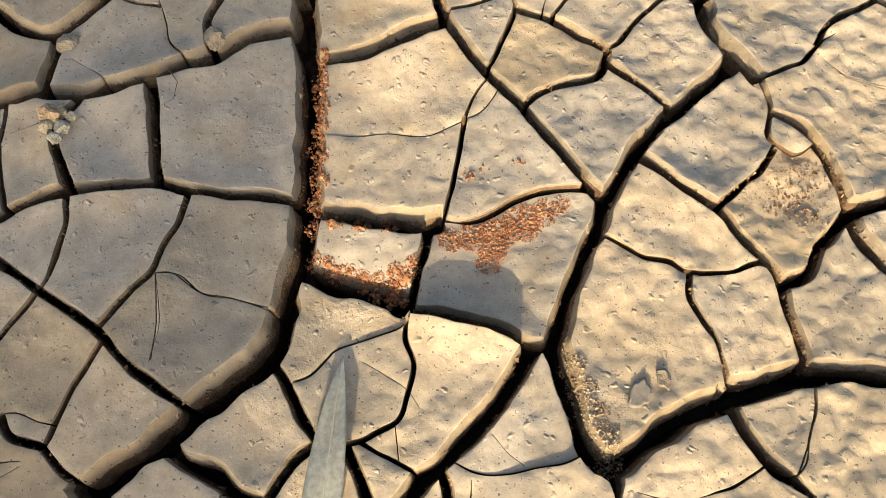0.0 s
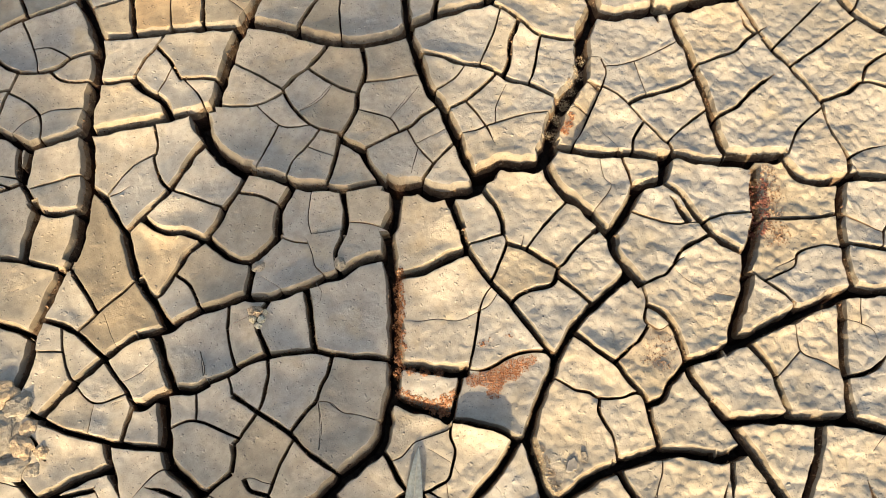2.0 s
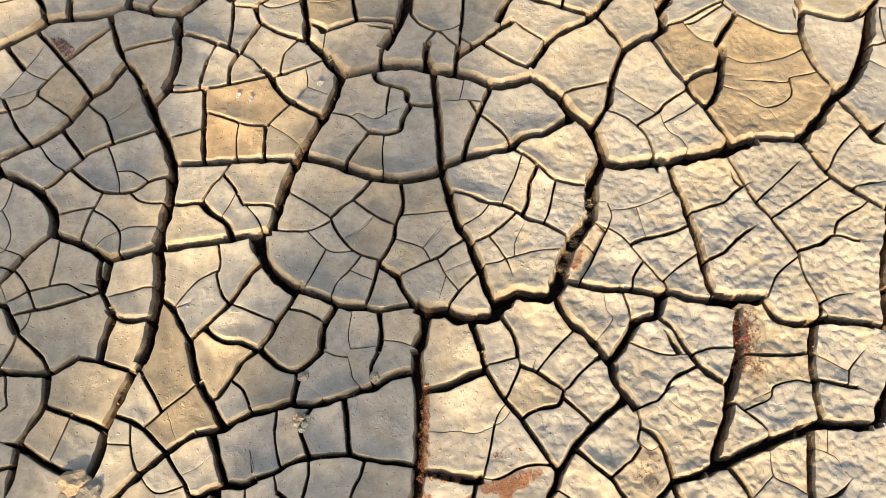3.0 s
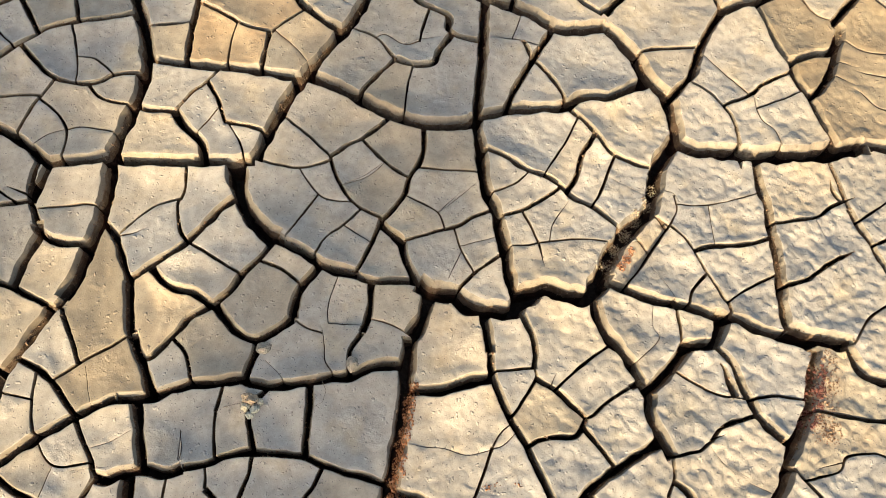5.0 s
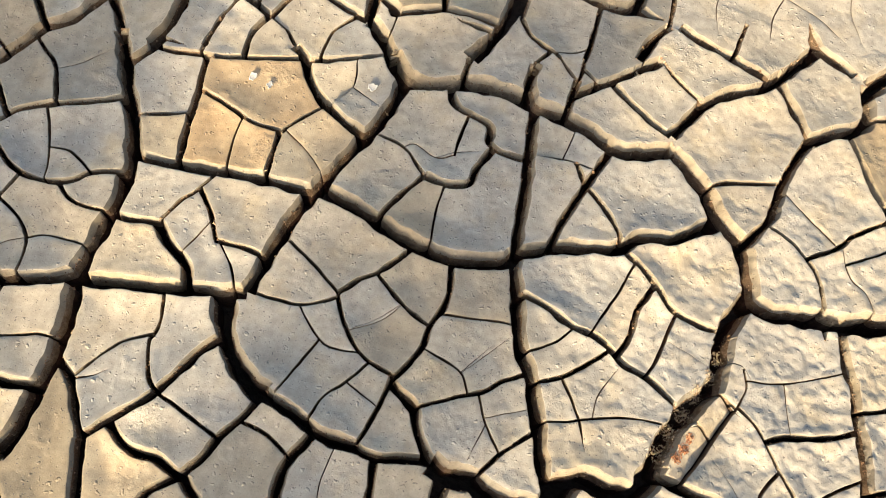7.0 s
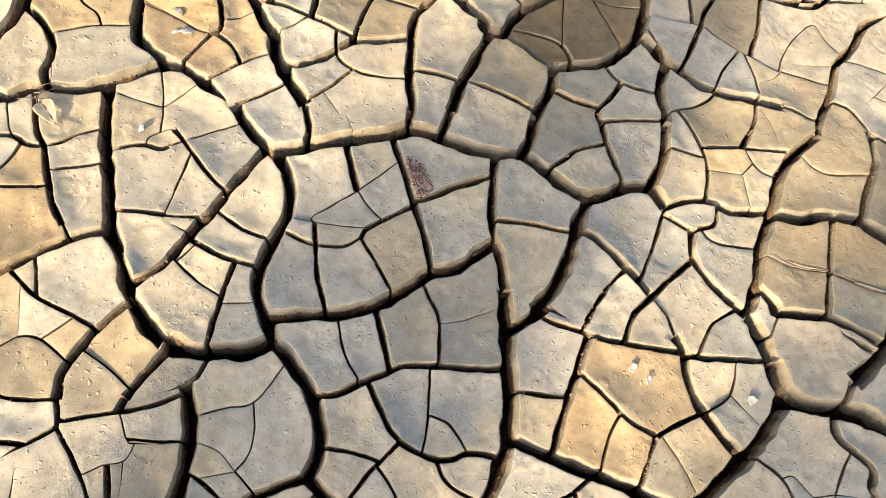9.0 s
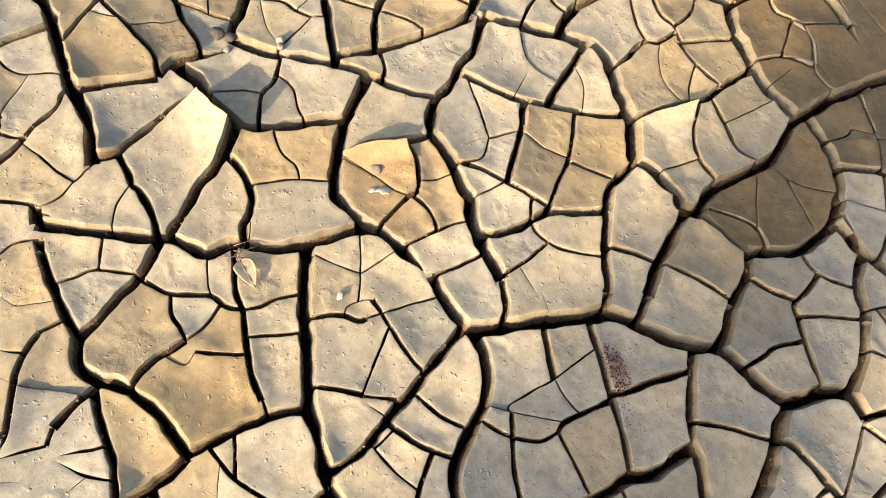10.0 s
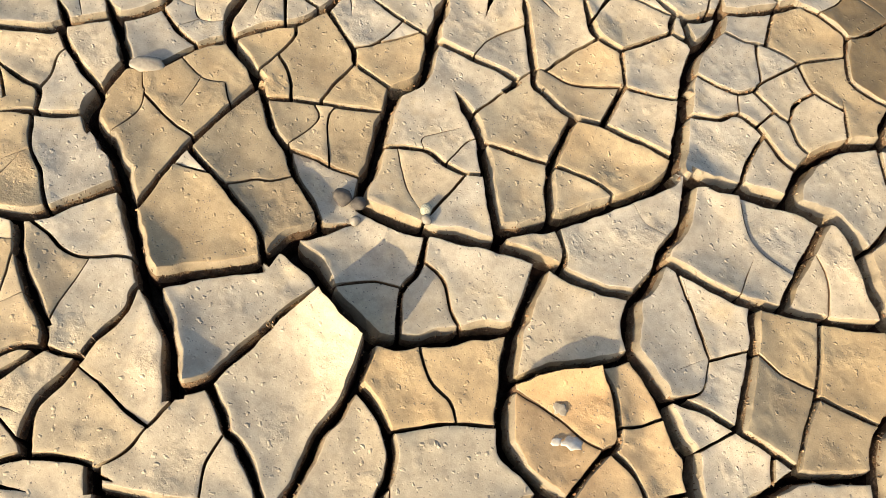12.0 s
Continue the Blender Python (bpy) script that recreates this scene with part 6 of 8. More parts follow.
crack(2.6, 1132, 935, 1135, 961, 1142, 985)
crack(2.6, 1142, 985, 1114, 1016, 1077, 1037)
crack(4.5, 1077, 1037, 1084, 1066, 1095, 1093)
crack(3.2, 1095, 1093, 1118, 1100, 1140, 1111)
crack(2.0, 1140, 1111, 1141, 1154, 1150, 1197)
crack(2.0, 1150, 1197, 1140, 1203, 1131, 1211)
crack(4.5, 1131, 1211, 1125, 1244, 1115, 1276)
crack(6.5, 964, -325, 975, -299, 975, -271)
crack(3.2, 972, -270, 935, -265, 902, -246)
crack(4.5, 902, -246, 886, -226, 872, -205)
crack(6.5, 872, -205, 868, -196, 866, -186)
crack(4.5, 869, -181, 872, -166, 875, -151)
crack(2.0, 875, -151, 898, -108, 929, -71)
crack(4.5, 929, -71, 937, -67, 946, -63)
crack(6.5, 946, -63, 939, -19, 942, 25)
crack(2.0, 942, 25, 953, 38, 962, 53)
crack(3.2, 965, 64, 958, 84, 953, 105)
crack(3.2, 953, 105, 966, 139, 984, 172)
crack(6.5, 984, 172, 953, 184, 923, 196)
crack(3.2, 942, 274, 955, 274, 967, 278)
crack(3.2, 972, 286, 971, 311, 972, 336)
crack(6.5, 972, 336, 964, 345, 954, 353)
crack(3.2, 943, 1014, 953, 1021, 960, 1030)
crack(3.2, 960, 1030, 961, 1042, 959, 1054)
crack(4.5, 958, 1064, 968, 1095, 987, 1120)
crack(2.6, 987, 1120, 980, 1143, 971, 1164)
crack(2.0, 971, 1164, 961, 1177, 947, 1187)
crack(2.6, 947, 1187, 970, 1227, 979, 1273)
crack(2.0, 979, 1273, 953, 1274, 927, 1280)
crack(3.2, 592, -324, 593, -291, 601, -259)
crack(2.6, 601, -259, 593, -251, 588, -241)
crack(4.5, 588, -241, 584, -232, 580, -222)
crack(6.5, 580, -222, 570, -211, 558, -203)
crack(3.2, 558, -203, 528, -197, 502, -181)
crack(3.2, 502, -181, 505, -165, 509, -150)
crack(2.6, 584, 993, 540, 1022, 491, 1038)
crack(2.6, 490, 1041, 508, 1068, 518, 1099)
crack(6.5, 518, 1099, 509, 1124, 499, 1149)
crack(3.2, 499, 1149, 500, 1168, 501, 1187)
crack(3.2, 501, 1187, 515, 1195, 526, 1208)
crack(2.0, 526, 1208, 524, 1231, 523, 1255)
crack(2.6, 523, 1255, 503, 1286, 487, 1319)
crack(2.0, 487, 1319, 503, 1344, 520, 1368)
crack(3.2, 520, 1368, 515, 1388, 508, 1409)
crack(2.0, 508, 1409, 509, 1426, 512, 1443)
crack(6.5, -243, -324, -249, -302, -254, -279)
crack(4.5, -254, -279, -242, -264, -234, -247)
crack(3.2, -234, -247, -238, -224, -245, -201)
crack(2.0, -245, -201, -240, -193, -233, -187)
crack(4.5, -233, -187, -218, -154, -217, -118)
crack(2.0, -250, -99, -294, -88, -336, -75)
crack(6.5, -336, -75, -319, -48, -311, -18)
crack(6.5, -311, 1440, -318, 1468, -329, 1494)
crack(3.2, -331, 1507, -301, 1543, -287, 1588)
crack(2.0, -287, 1588, -299, 1631, -325, 1666)
crack(6.5, -325, 1666, -334, 1671, -341, 1678)
crack(3.2, -338, 1695, -326, 1709, -314, 1723)

# late finds: gaps between the networks, and hairlines
crack(6.0, 35,1144, 53,1144, 75,1147)
crack(8.0, 109,1264, 135,1227, 156,1189)
crack(2.5, 70,1189, 95,1210, 126,1231)
crack(1.5, 211,1012, 220,970, 213,949)
crack(14.0, -498,286, -506,261, -514,236, -523,214)
crack(9.0, -561,285, -535,295, -517,295, -498,289)
crack(4.0, -589,344, -564,355, -542,367)
crack(4.0, -807,508, -794,500, -785,494)
crack(1.2, -829,1000, -804,978, -775,953, -768,947)
crack(1.2, -820,1121, -803,1101, -782,1085, -746,1081)
crack(1.2, -911,1043, -892,1034, -867,1033)
crack(1.0, -788,918, -774,940)
crack(1.2, -26,903, 3,910, 54,922, 98,930)
crack(1.2, -42,903, -4,905, 40,918, 93,923, 137,937)
crack(1.0, 575,155, 586,148, 613,139)
crack(1.2, 100,-3, 115,-4, 131,-16, 153,-20, 176,-28)
crack(1.0, 100,-4, 103,-31, 103,-60)
crack(1.0, 236,-61, 254,-72, 264,-79, 272,-90)
crack(1.0, 317,-107, 327,-118, 337,-126)
crack(1.2, 521,-79, 519,-95, 510,-119, 500,-136)
crack(6.0, -289,1444, -249,1427, -213,1414, -149,1429, -109,1472)
crack(8.0, -178,1283, -107,1318, -90,1422, -132,1535, -236,1583, -308,1499, -303,1454)
crack(3.0, 457,452, 475,452, 490,440, 498,436)
crack(3.0, 441,407, 455,413, 467,405, 475,395)
crack(2.5, 471,493, 493,493, 505,482)
crack(1.2, -147,24, -124,37, -105,53)
crack(1.0, -155,-1, -121,9)
crack(1.0, -180,114, -169,89, -160,73)
crack(1.2, -54,65, -45,43, -44,31)
crack(1.0, 59,409, 83,428, 102,449)
crack(1.0, 187,396, 207,421, 228,448)
crack(1.0, 336,389, 338,412, 352,446)
crack(1.0, 404,497, 433,490, 457,482)
crack(1.0, 475,381, 497,360, 510,341)
crack(12.0, -272,686, -281,668, -289,652)
crack(5.0, -214,744, -218,714, -220,691)
crack(12.0, -1409,778, -1391,772, -1365,764)

crack(9.0, -228,220, -231,190, -237,172)
crack(4.5, -237,172, -230,174, -225,166)

crack(6.5, -427,225, -402,206, -382,190, -368,168)
crack(4.0, -427,225, -432,200, -443,165)

# ---- the cracked mud ----
X0, X1, Y0, Y1 = -1.75, 1.20, -0.32, 1.72      # the patch that is built plate by plate
DEPTH = 0.052
CELL = 0.001


def glide(pts, step):
    """A smooth line through the points, cut into even steps."""
    p = np.vstack([2 * pts[0] - pts[1], pts, 2 * pts[-1] - pts[-2]])
    out = [pts[0]]
    for i in range(1, len(p) - 2):
        n = max(1, int(np.linalg.norm(p[i + 1] - p[i]) / step))
        for k in range(1, n + 1):
            t = k / n
            a, b, c, d = p[i - 1], p[i], p[i + 1], p[i + 2]
            out.append(0.5 * (2 * b + (c - a) * t + (2 * a - 5 * b + 4 * c - d) * t * t + (3 * b - a - 3 * c + d) * t ** 3))
    return np.array(out)


def off_line(p, line):
    a, v = line[:-1], line[1:] - line[:-1]
    s = np.clip(((p - a) * v).sum(1) / np.maximum((v * v).sum(1), 1e-12), 0, 1)
    return np.linalg.norm(a + s[:, None] * v - p, axis=1).min()


def shaped(width, pts, others):
    """Line, side direction and half width of one crack, with its own wavering."""
    line = glide(pts, 0.0027)
    ahead = np.gradient(line, axis=0)
    ahead /= np.maximum(np.linalg.norm(ahead, axis=1), 1e-9)[:, None]
    side = np.stack([-ahead[:, 1], ahead[:, 0]], 1)
    sway = np.array([noise.noise((x * 60, y * 60, 3.1)) * 0.6 + noise.noise((x * 160, y * 160, 7.7)) * 0.18 for x, y in line])
    fade = np.minimum(1, np.minimum(np.arange(len(line)), np.arange(len(line))[::-1]) / 3)
    line = line + side * (sway * (0.0007 + 0.13 * width) * fade)[:, None]
    half = width / 2 * (0.66 + 0.32 * min(1, max(0, (width - 0.002) / 0.007))) * np.array([1 + 0.34 * noise.noise((x * 45, y * 45, 11)) + 0.05 * noise.noise((x * 150, y * 150, 5)) for x, y in line])
    half = half + 0.45 * np.maximum(0, np.minimum(0.44 * half + 120 * half * half, 0.84 * half) - 0.0005)     # room for the sloping sides
    far = np.r_[0, np.cumsum(np.linalg.norm(np.diff(line, axis=0), axis=1))]
    for end, run in ((0, far), (-1, far[-1] - far)):
        if not any(off_line(pts[end], q) < max(w / 2, 0.0012) for w, q in others):
            half = half * np.clip(0.12 + run / 0.03, 0, 1)
    return line, side, np.maximum(half, 0.00022)


def cross(p, d, line):
    """How far along d from p a line is met, or None."""
    a, v = line[:-1], line[1:] - line[:-1]
    den = d[0] * v[:, 1] - d[1] * v[:, 0]
    den = np.where(abs(den) < 1e-12, 1e-12, den)
    r = a - p
    t = (r[:, 0] * v[:, 1] - r[:, 1] * v[:, 0]) / den
    u = (r[:, 0] * d[1] - r[:, 1] * d[0]) / den
    t = t[(t > 0) & (u >= 0) & (u <= 1)]
    return t.min() if len(t) else None


def run_on(reach=0.024):
    """Let a crack that stops just short of another run on into it."""
    boxes = [(p.min(0) - 0.03, p.max(0) + 0.03) for _, p in CRACKS]
    for k, (w, p) in enumerate(CRACKS):
        if w < 0.0034:
            continue
        for end, back in ((0, 1), (-1, -2)):
            tip = p[end]
            near = [CRACKS[i] for i, (a, b) in enumerate(boxes) if i != k and (a < tip).all() and (b > tip).all()]
            if any(off_line(tip, q) < max(v / 2, 0.0025) for v, q in near):
                continue
            d = tip - p[back]
            d = d / max(np.linalg.norm(d), 1e-9)
            meets = [t for t in (cross(tip, d, q) for _, q in near) if t is not None and t < reach]
            if meets:
                more = tip + d * min(meets)
                p = np.vstack([more, p]) if end == 0 else np.vstack([p, more])
                CRACKS[k] = (w, p)


run_on()
low = np.array([p.min(0) - 0.012 for _, p in CRACKS])
high = np.array([p.max(0) + 0.012 for _, p in CRACKS])


def near_cracks(k):
    """The other cracks that pass close to either end of one."""
    p = CRACKS[k][1]
    hit = np.zeros(len(CRACKS), bool)
    for end in (p[0], p[-1]):
        hit |= ((low < end) & (high > end)).all(1)
    return [CRACKS[i] for i in np.flatnonzero(hit) if i != k]


lines = [shaped(w, p, near_cracks(k)) for k, (w, p) in enumerate(CRACKS)]

# distance from the nearest crack edge, and that crack's width, on a raster
NX, NY = int((X1 - X0) / CELL) + 1, int((Y1 - Y0) / CELL) + 1
REACH = 0.016
dist = np.full((NY, NX), REACH, np.float32)
wide = np.full((NY, NX), 0.002, np.float32)
curl = np.zeros((NY, NX), np.float32)        # how far the crust is dished up towards the wide cracks
for line, side, half in lines:
    span = 0.055 if half.mean() > 0.0015 else 0
    for a, b, ha, hb in zip(line[:-1], line[1:], half[:-1], half[1:]):
        pad = max(REACH, span) + max(ha, hb)
        i0, i1 = int((min(a[0], b[0]) - pad - X0) / CELL), int((max(a[0], b[0]) + pad - X0) / CELL) + 1
        j0, j1 = int((min(a[1], b[1]) - pad - Y0) / CELL), int((max(a[1], b[1]) + pad - Y0) / CELL) + 1
        i0, j0, i1, j1 = max(i0, 0), max(j0, 0), min(i1, NX), min(j1, NY)
        if i1 <= i0 or j1 <= j0:
            continue
        x = X0 + CELL * np.arange(i0, i1)[None] - a[0]
        y = Y0 + CELL * np.arange(j0, j1)[:, None] - a[1]
        v = b - a
        s = np.clip((x * v[0] + y * v[1]) / max(v @ v, 1e-12), 0, 1)
        d = np.hypot(x - s * v[0], y - s * v[1]) - (ha + s * (hb - ha))
        part_d, part_w = dist[j0:j1, i0:i1], wide[j0:j1, i0:i1]
        near = d < part_d
        part_d[near] = d[near]
        part_w[near] = (2 * (ha + s * (hb - ha)))[near]
        if span:
            rise = np.clip(1 - np.maximum(d, 0) / span, 0, 1) ** 2 * min(1.3, (ha + hb) / 0.0055)
            part_c = curl[j0:j1, i0:i1]
            np.maximum(part_c, rise, out=part_c)


def sample(field, xy):
    u = np.clip((xy[:, 0] - X0) / CELL, 0, NX - 1.001)
    v = np.clip((xy[:, 1] - Y0) / CELL, 0, NY - 1.001)
    i, j = u.astype(int), v.astype(int)
    fu, fv = u - i, v - j
    return (field[j, i] * (1 - fu) * (1 - fv) + field[j, i + 1] * fu * (1 - fv) + field[j + 1, i] * (1 - fu) * fv + field[j + 1, i + 1] * fu * fv)


def soft_width(w):
    """How far back from a crack the top begins to round off."""
    return np.minimum(0.0004 + 0.07 * w, 0.0013)


# the sheet of plates and cracks, in plan
from mathutils.geometry import delaunay_2d_cdt
from mathutils.kdtree import KDTree
from mathutils.bvhtree import BVHTree

points, tris, extra = [], [], []
for line, side, half in lines:
    n0 = len(points)
    jag = np.array([[noise.noise((x * 70, y * 70, 30 + k)) + 0.4 * noise.noise((x * 150, y * 150, 40 + k)) for k in (0, 5)] for x, y in line])
    jag = half[:, None] * (1 + 0.05 * jag)
    left, right = line + side * jag[:, :1], line - side * jag[:, 1:]
    for l, r in zip(left, right):
        points += [l, r]
    for k in range(len(line) - 1):
        a, b, c, d = n0 + 2 * k, n0 + 2 * k + 1, n0 + 2 * k + 3, n0 + 2 * k + 2
        for t in ((a, b, c), (a, c, d)):
            (ax, ay), (bx, by), (cx, cy) = (points[i] for i in t)
            area = (bx - ax) * (cy - ay) - (by - ay) * (cx - ax)
            if abs(area) > 1e-10:
                tris.append(t if area > 0 else t[::-1])
    soft = soft_width(2 * half)
    for f in (0.45, 1.05):
        for s in (1, -1):
            q = line + s * side * (half + soft * f)[:, None]
            extra.append(np.c_[q, 0.5 * f * soft])
extra = np.concatenate(extra)
extra = extra[sample(dist, extra[:, :2]) > extra[:, 2] + 0.0002][:, :2]
MIDDLE = np.array([(0.30, 0.02), (0.22, 0.45), (-0.15, 0.65), (-0.60, 0.80), (-1.12, 0.93)])   # the line under the walk


def from_middle(p):
    d = np.full(len(p), 9.0)
    for a, b in zip(MIDDLE[:-1], MIDDLE[1:]):
        v = b - a
        s = np.clip(((p - a) @ v) / (v @ v), 0, 1)
        d = np.minimum(d, np.linalg.norm(p - a - s[:, None] * v, axis=1))
    return d


grids = []
for step, inner, outer in ((0.0042, 0.0, 0.52), (0.008, 0.52, 0.80), (0.022, 0.80, 9.0)):
    gx, gy = np.meshgrid(np.arange(X0 + step, X1, step), np.arange(Y0 + step, Y1, step))
    g = np.stack([gx.ravel(), gy.ravel()], 1) + np.random.uniform(-0.3, 0.3, (gx.size, 2)) * step
    far = from_middle(g)
    grids.append(g[(far >= inner) & (far < outer) & (sample(dist, g) > 0.0035)])
grid = np.vstack(grids)
grid = grid[(grid[:, 0] > X0) & (grid[:, 0] < X1) & (grid[:, 1] > Y0) & (grid[:, 1] < Y1)]
edge = [(X0, Y0), (X1, Y0), (X1, Y1), (X0, Y1)]
flat = [Vector(p) for p in points] + [Vector(p) for p in np.vstack([extra, grid])] + [Vector(p) for p in edge]
n = len(flat)
flat_v, _, flat_f, _, _, source = delaunay_2d_cdt(flat, [(n - 4, n - 3), (n - 3, n - 2), (n - 2, n - 1), (n - 1, n - 4)], tris, 0, 1e-7)
plan = np.array([(v.x, v.y) for v in flat_v])
solid = np.array([f for f, s in zip(flat_f, source) if not s and len(f) == 3])

# plates: patches of the sheet that no crack divides
owner = np.arange(len(plan))
links = np.vstack([solid[:, [0, 1]], solid[:, [1, 2]]])
use = {}
for f, t in enumerate(solid):
    for a, b in ((0, 1), (1, 2), (2, 0)):
        use.setdefault((min(t[a], t[b]), max(t[a], t[b])), []).append(f)
group = np.arange(len(solid))


def root(f):
    while group[f] != f:
        group[f] = group[group[f]]
        f = group[f]
    return f


for fs in use.values():
    if len(fs) == 2:
        a, b = root(fs[0]), root(fs[1])
        if a != b:
            group[b] = a
patches = {}
for f in range(len(solid)):
    patches.setdefault(root(f), []).append(f)

plan_d = np.maximum(sample(dist, plan), 0)
plan_w = sample(wide, plan)
soft = soft_width(plan_w)
drop = 0.45 * soft * np.clip(1 - plan_d / soft, 0, 1) ** 1.7
CURL = 0.0048
plan_curl = sample(curl, plan) * np.array([0.75 + 0.9 * noise.noise((x * 7, y * 7, 20)) for x, y in plan])


def swell(x, y):
    lumpy = min(1.0, max(0.12, 0.1 + x * 1.6)) * min(1.0, max(0.4, 2.0 - 2.0 * y))
    return (0.0040 * noise.noise((x * 5, y * 5, 0.3)) + 0.0022 * noise.noise((x * 16, y * 16, 4.2))
            + 0.0018 * lumpy * noise.noise((x * 45, y * 45, 9.1)) + 0.0016 * lumpy * abs(noise.noise((x * 75, y * 75, 2.7))))


relief = np.array([swell(x, y) for x, y in plan]) - drop + CURL * plan_curl


def part(name, verts, faces, mats, parent, smooth=True, slots=None):
    me = bpy.data.meshes.new(name)
    me.from_pydata(verts, [], faces)
    for m in mats:
        me.materials.append(m)
    if slots is not None:
        me.polygons.foreach_set("material_index", slots)
    me.polygons.foreach_set("use_smooth", [smooth] * len(faces))
    ob = new(name, me)
    ob.parent = parent
    return ob


height = np.zeros(len(plan))      # how high each point of the top lies


SUN_SIDE = np.array([math.cos(radians(SUN_FROM)), math.sin(radians(SUN_FROM))])
# down the side of a plate: part of the slope's depth, part of its reach, depth past the slope, kind of earth (3 is the
# darkened one)
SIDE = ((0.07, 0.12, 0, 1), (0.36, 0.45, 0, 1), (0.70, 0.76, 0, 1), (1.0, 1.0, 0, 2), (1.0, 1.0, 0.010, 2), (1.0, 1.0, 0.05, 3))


def side_share(w, facing):
    """Which part of a crack's width the sloping side takes up."""
    return (0.05 + 0.17 * np.clip((w - 0.003) / 0.008, 0, 1)) * (1 + 0.75 * facing)


def plate_mesh(fs, rng, tuned=(), rim_up=0):
    """Top skin, rounded shoulders and rough walls of one plate."""
    t = solid[fs]
    ids, flatten = np.unique(t, return_inverse=True)
    faces = flatten.reshape(-1, 3)
    top = plan[ids]
    mid = top.mean(0)
    size = np.ptp(top, axis=0).max()
    lean = np.array([rng.gauss(0, 1), rng.gauss(0, 1)]) * min(0.03, 0.0028 / max(size, 0.01))
    loose = min(1.0, max(0.18, (float(np.median(plan_w[ids])) - 0.002) / 0.007))      # held by hairlines, or free between wide cracks
    lift = rng.uniform(-0.0034, 0.0010) * loose
    lean = lean * loose
    bend = 0
    for x, y, dz, sx, sy, up, az in tuned:
        lean, lift = np.array([sx, sy]), dz
        run = (top - mid) @ np.array([math.cos(radians(az)), math.sin(radians(az))])
        bend = up * np.clip(run / run.max() + 0.25, 0, 1.25) ** 2 / 1.56
    if rim_up:
        run = (top - mid) @ SUN_SIDE
        bend = rim_up * np.clip((run / run.max() - 0.3) / 0.7, 0, 1) ** 2
    z = relief[ids] + (top - mid) @ lean + lift + bend
    count = {}
    for a, b, c in faces:
        for e in ((a, b), (b, c), (c, a)):
            count[e] = 1
    rim = [(a, b) for a, b in count if (b, a) not in count]
    out = np.zeros((len(ids), 2))
    for a, b in rim:
        dx, dy = top[b] - top[a]
        out[a] += (dy, -dx)
        out[b] += (dy, -dx)
    out /= np.maximum(np.linalg.norm(out, axis=1), 1e-9)[:, None]
    verts = [(x, y, h) for (x, y), h in zip(top, z)]
    polys = [tuple(int(i) for i in f) for f in faces]
    slots = [0] * len(polys)
    on_rim = sorted({i for e in rim for i in e})
    level = {i: i for i in on_rim}
    height[ids] = z
    w = np.minimum(plan_w[ids], 0.024)
    # the side that looks to the sun has weathered to a slope, the other stands steep
    share = side_share(w, out @ SUN_SIDE) + 0.05 * np.array([noise.noise((x * 30, y * 30, 8)) for x, y in top])
    step = out * (w * np.clip(share, 0.03, 0.66))[:, None]
    deep = np.minimum(0.85 * w, 0.016)
    for _ in range(7):
        ease, dug, n = step.copy(), deep.copy(), np.ones(len(ids))
        for a, b in rim:
            ease[a] += step[b]
            ease[b] += step[a]
            dug[a] += deep[b]
            dug[b] += deep[a]
            n[a] += 1
            n[b] += 1
        step, deep = ease / n[:, None], dug / n
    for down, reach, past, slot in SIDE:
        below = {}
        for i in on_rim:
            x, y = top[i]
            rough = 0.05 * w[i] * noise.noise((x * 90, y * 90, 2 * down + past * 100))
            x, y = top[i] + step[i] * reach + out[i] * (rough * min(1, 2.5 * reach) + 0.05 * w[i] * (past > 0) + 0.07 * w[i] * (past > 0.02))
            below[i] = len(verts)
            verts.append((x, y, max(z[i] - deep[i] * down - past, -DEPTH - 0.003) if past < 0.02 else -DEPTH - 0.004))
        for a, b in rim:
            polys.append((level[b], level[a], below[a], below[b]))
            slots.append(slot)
        level = below
    return verts, polys, slots, mid, size, {(min(e), max(e)) for e in rim}


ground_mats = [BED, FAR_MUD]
gv, gf, gs = [], [], []
GS = 0.02
nx, ny = int((X1 - X0) / GS), int((Y1 - Y0) / GS)
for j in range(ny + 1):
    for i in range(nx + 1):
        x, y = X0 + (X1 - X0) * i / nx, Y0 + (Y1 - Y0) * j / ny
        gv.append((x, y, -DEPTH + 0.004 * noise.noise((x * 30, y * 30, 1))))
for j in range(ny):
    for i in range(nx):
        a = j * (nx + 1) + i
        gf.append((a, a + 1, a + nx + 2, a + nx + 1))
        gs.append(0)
ring = [i for i in range(nx + 1)] + [j * (nx + 1) + nx for j in range(1, ny + 1)] + [ny * (nx + 1) + i for i in range(nx - 1, -1, -1)] + [j * (nx + 1) for j in range(ny - 1, 0, -1)]
cx, cy = (X0 + X1) / 2, (Y0 + Y1) / 2
last = ring
for grow, h in ((1.0, -0.002), (1.3, 0.0), (2.5, 0.0), (60.0, 0.0)):
    row = []
    for i in ring:
        x, y, _ = gv[i]
        row.append(len(gv))
        gv.append((cx + (x - cx) * grow, cy + (y - cy) * grow, h + (0.004 * noise.noise((x * 9, y * 9, 2)) if grow > 1 else 0)))
    for k in range(len(ring)):
        m = (k + 1) % len(ring)
        gf.append((last[k], row[k], row[m], last[m]))
        gs.append(1)
    last = row
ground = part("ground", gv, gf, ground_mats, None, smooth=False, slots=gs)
tagged(ground, "dry lake bed of pale cracked mud plates over reddish soil", "ground", kind="structure")

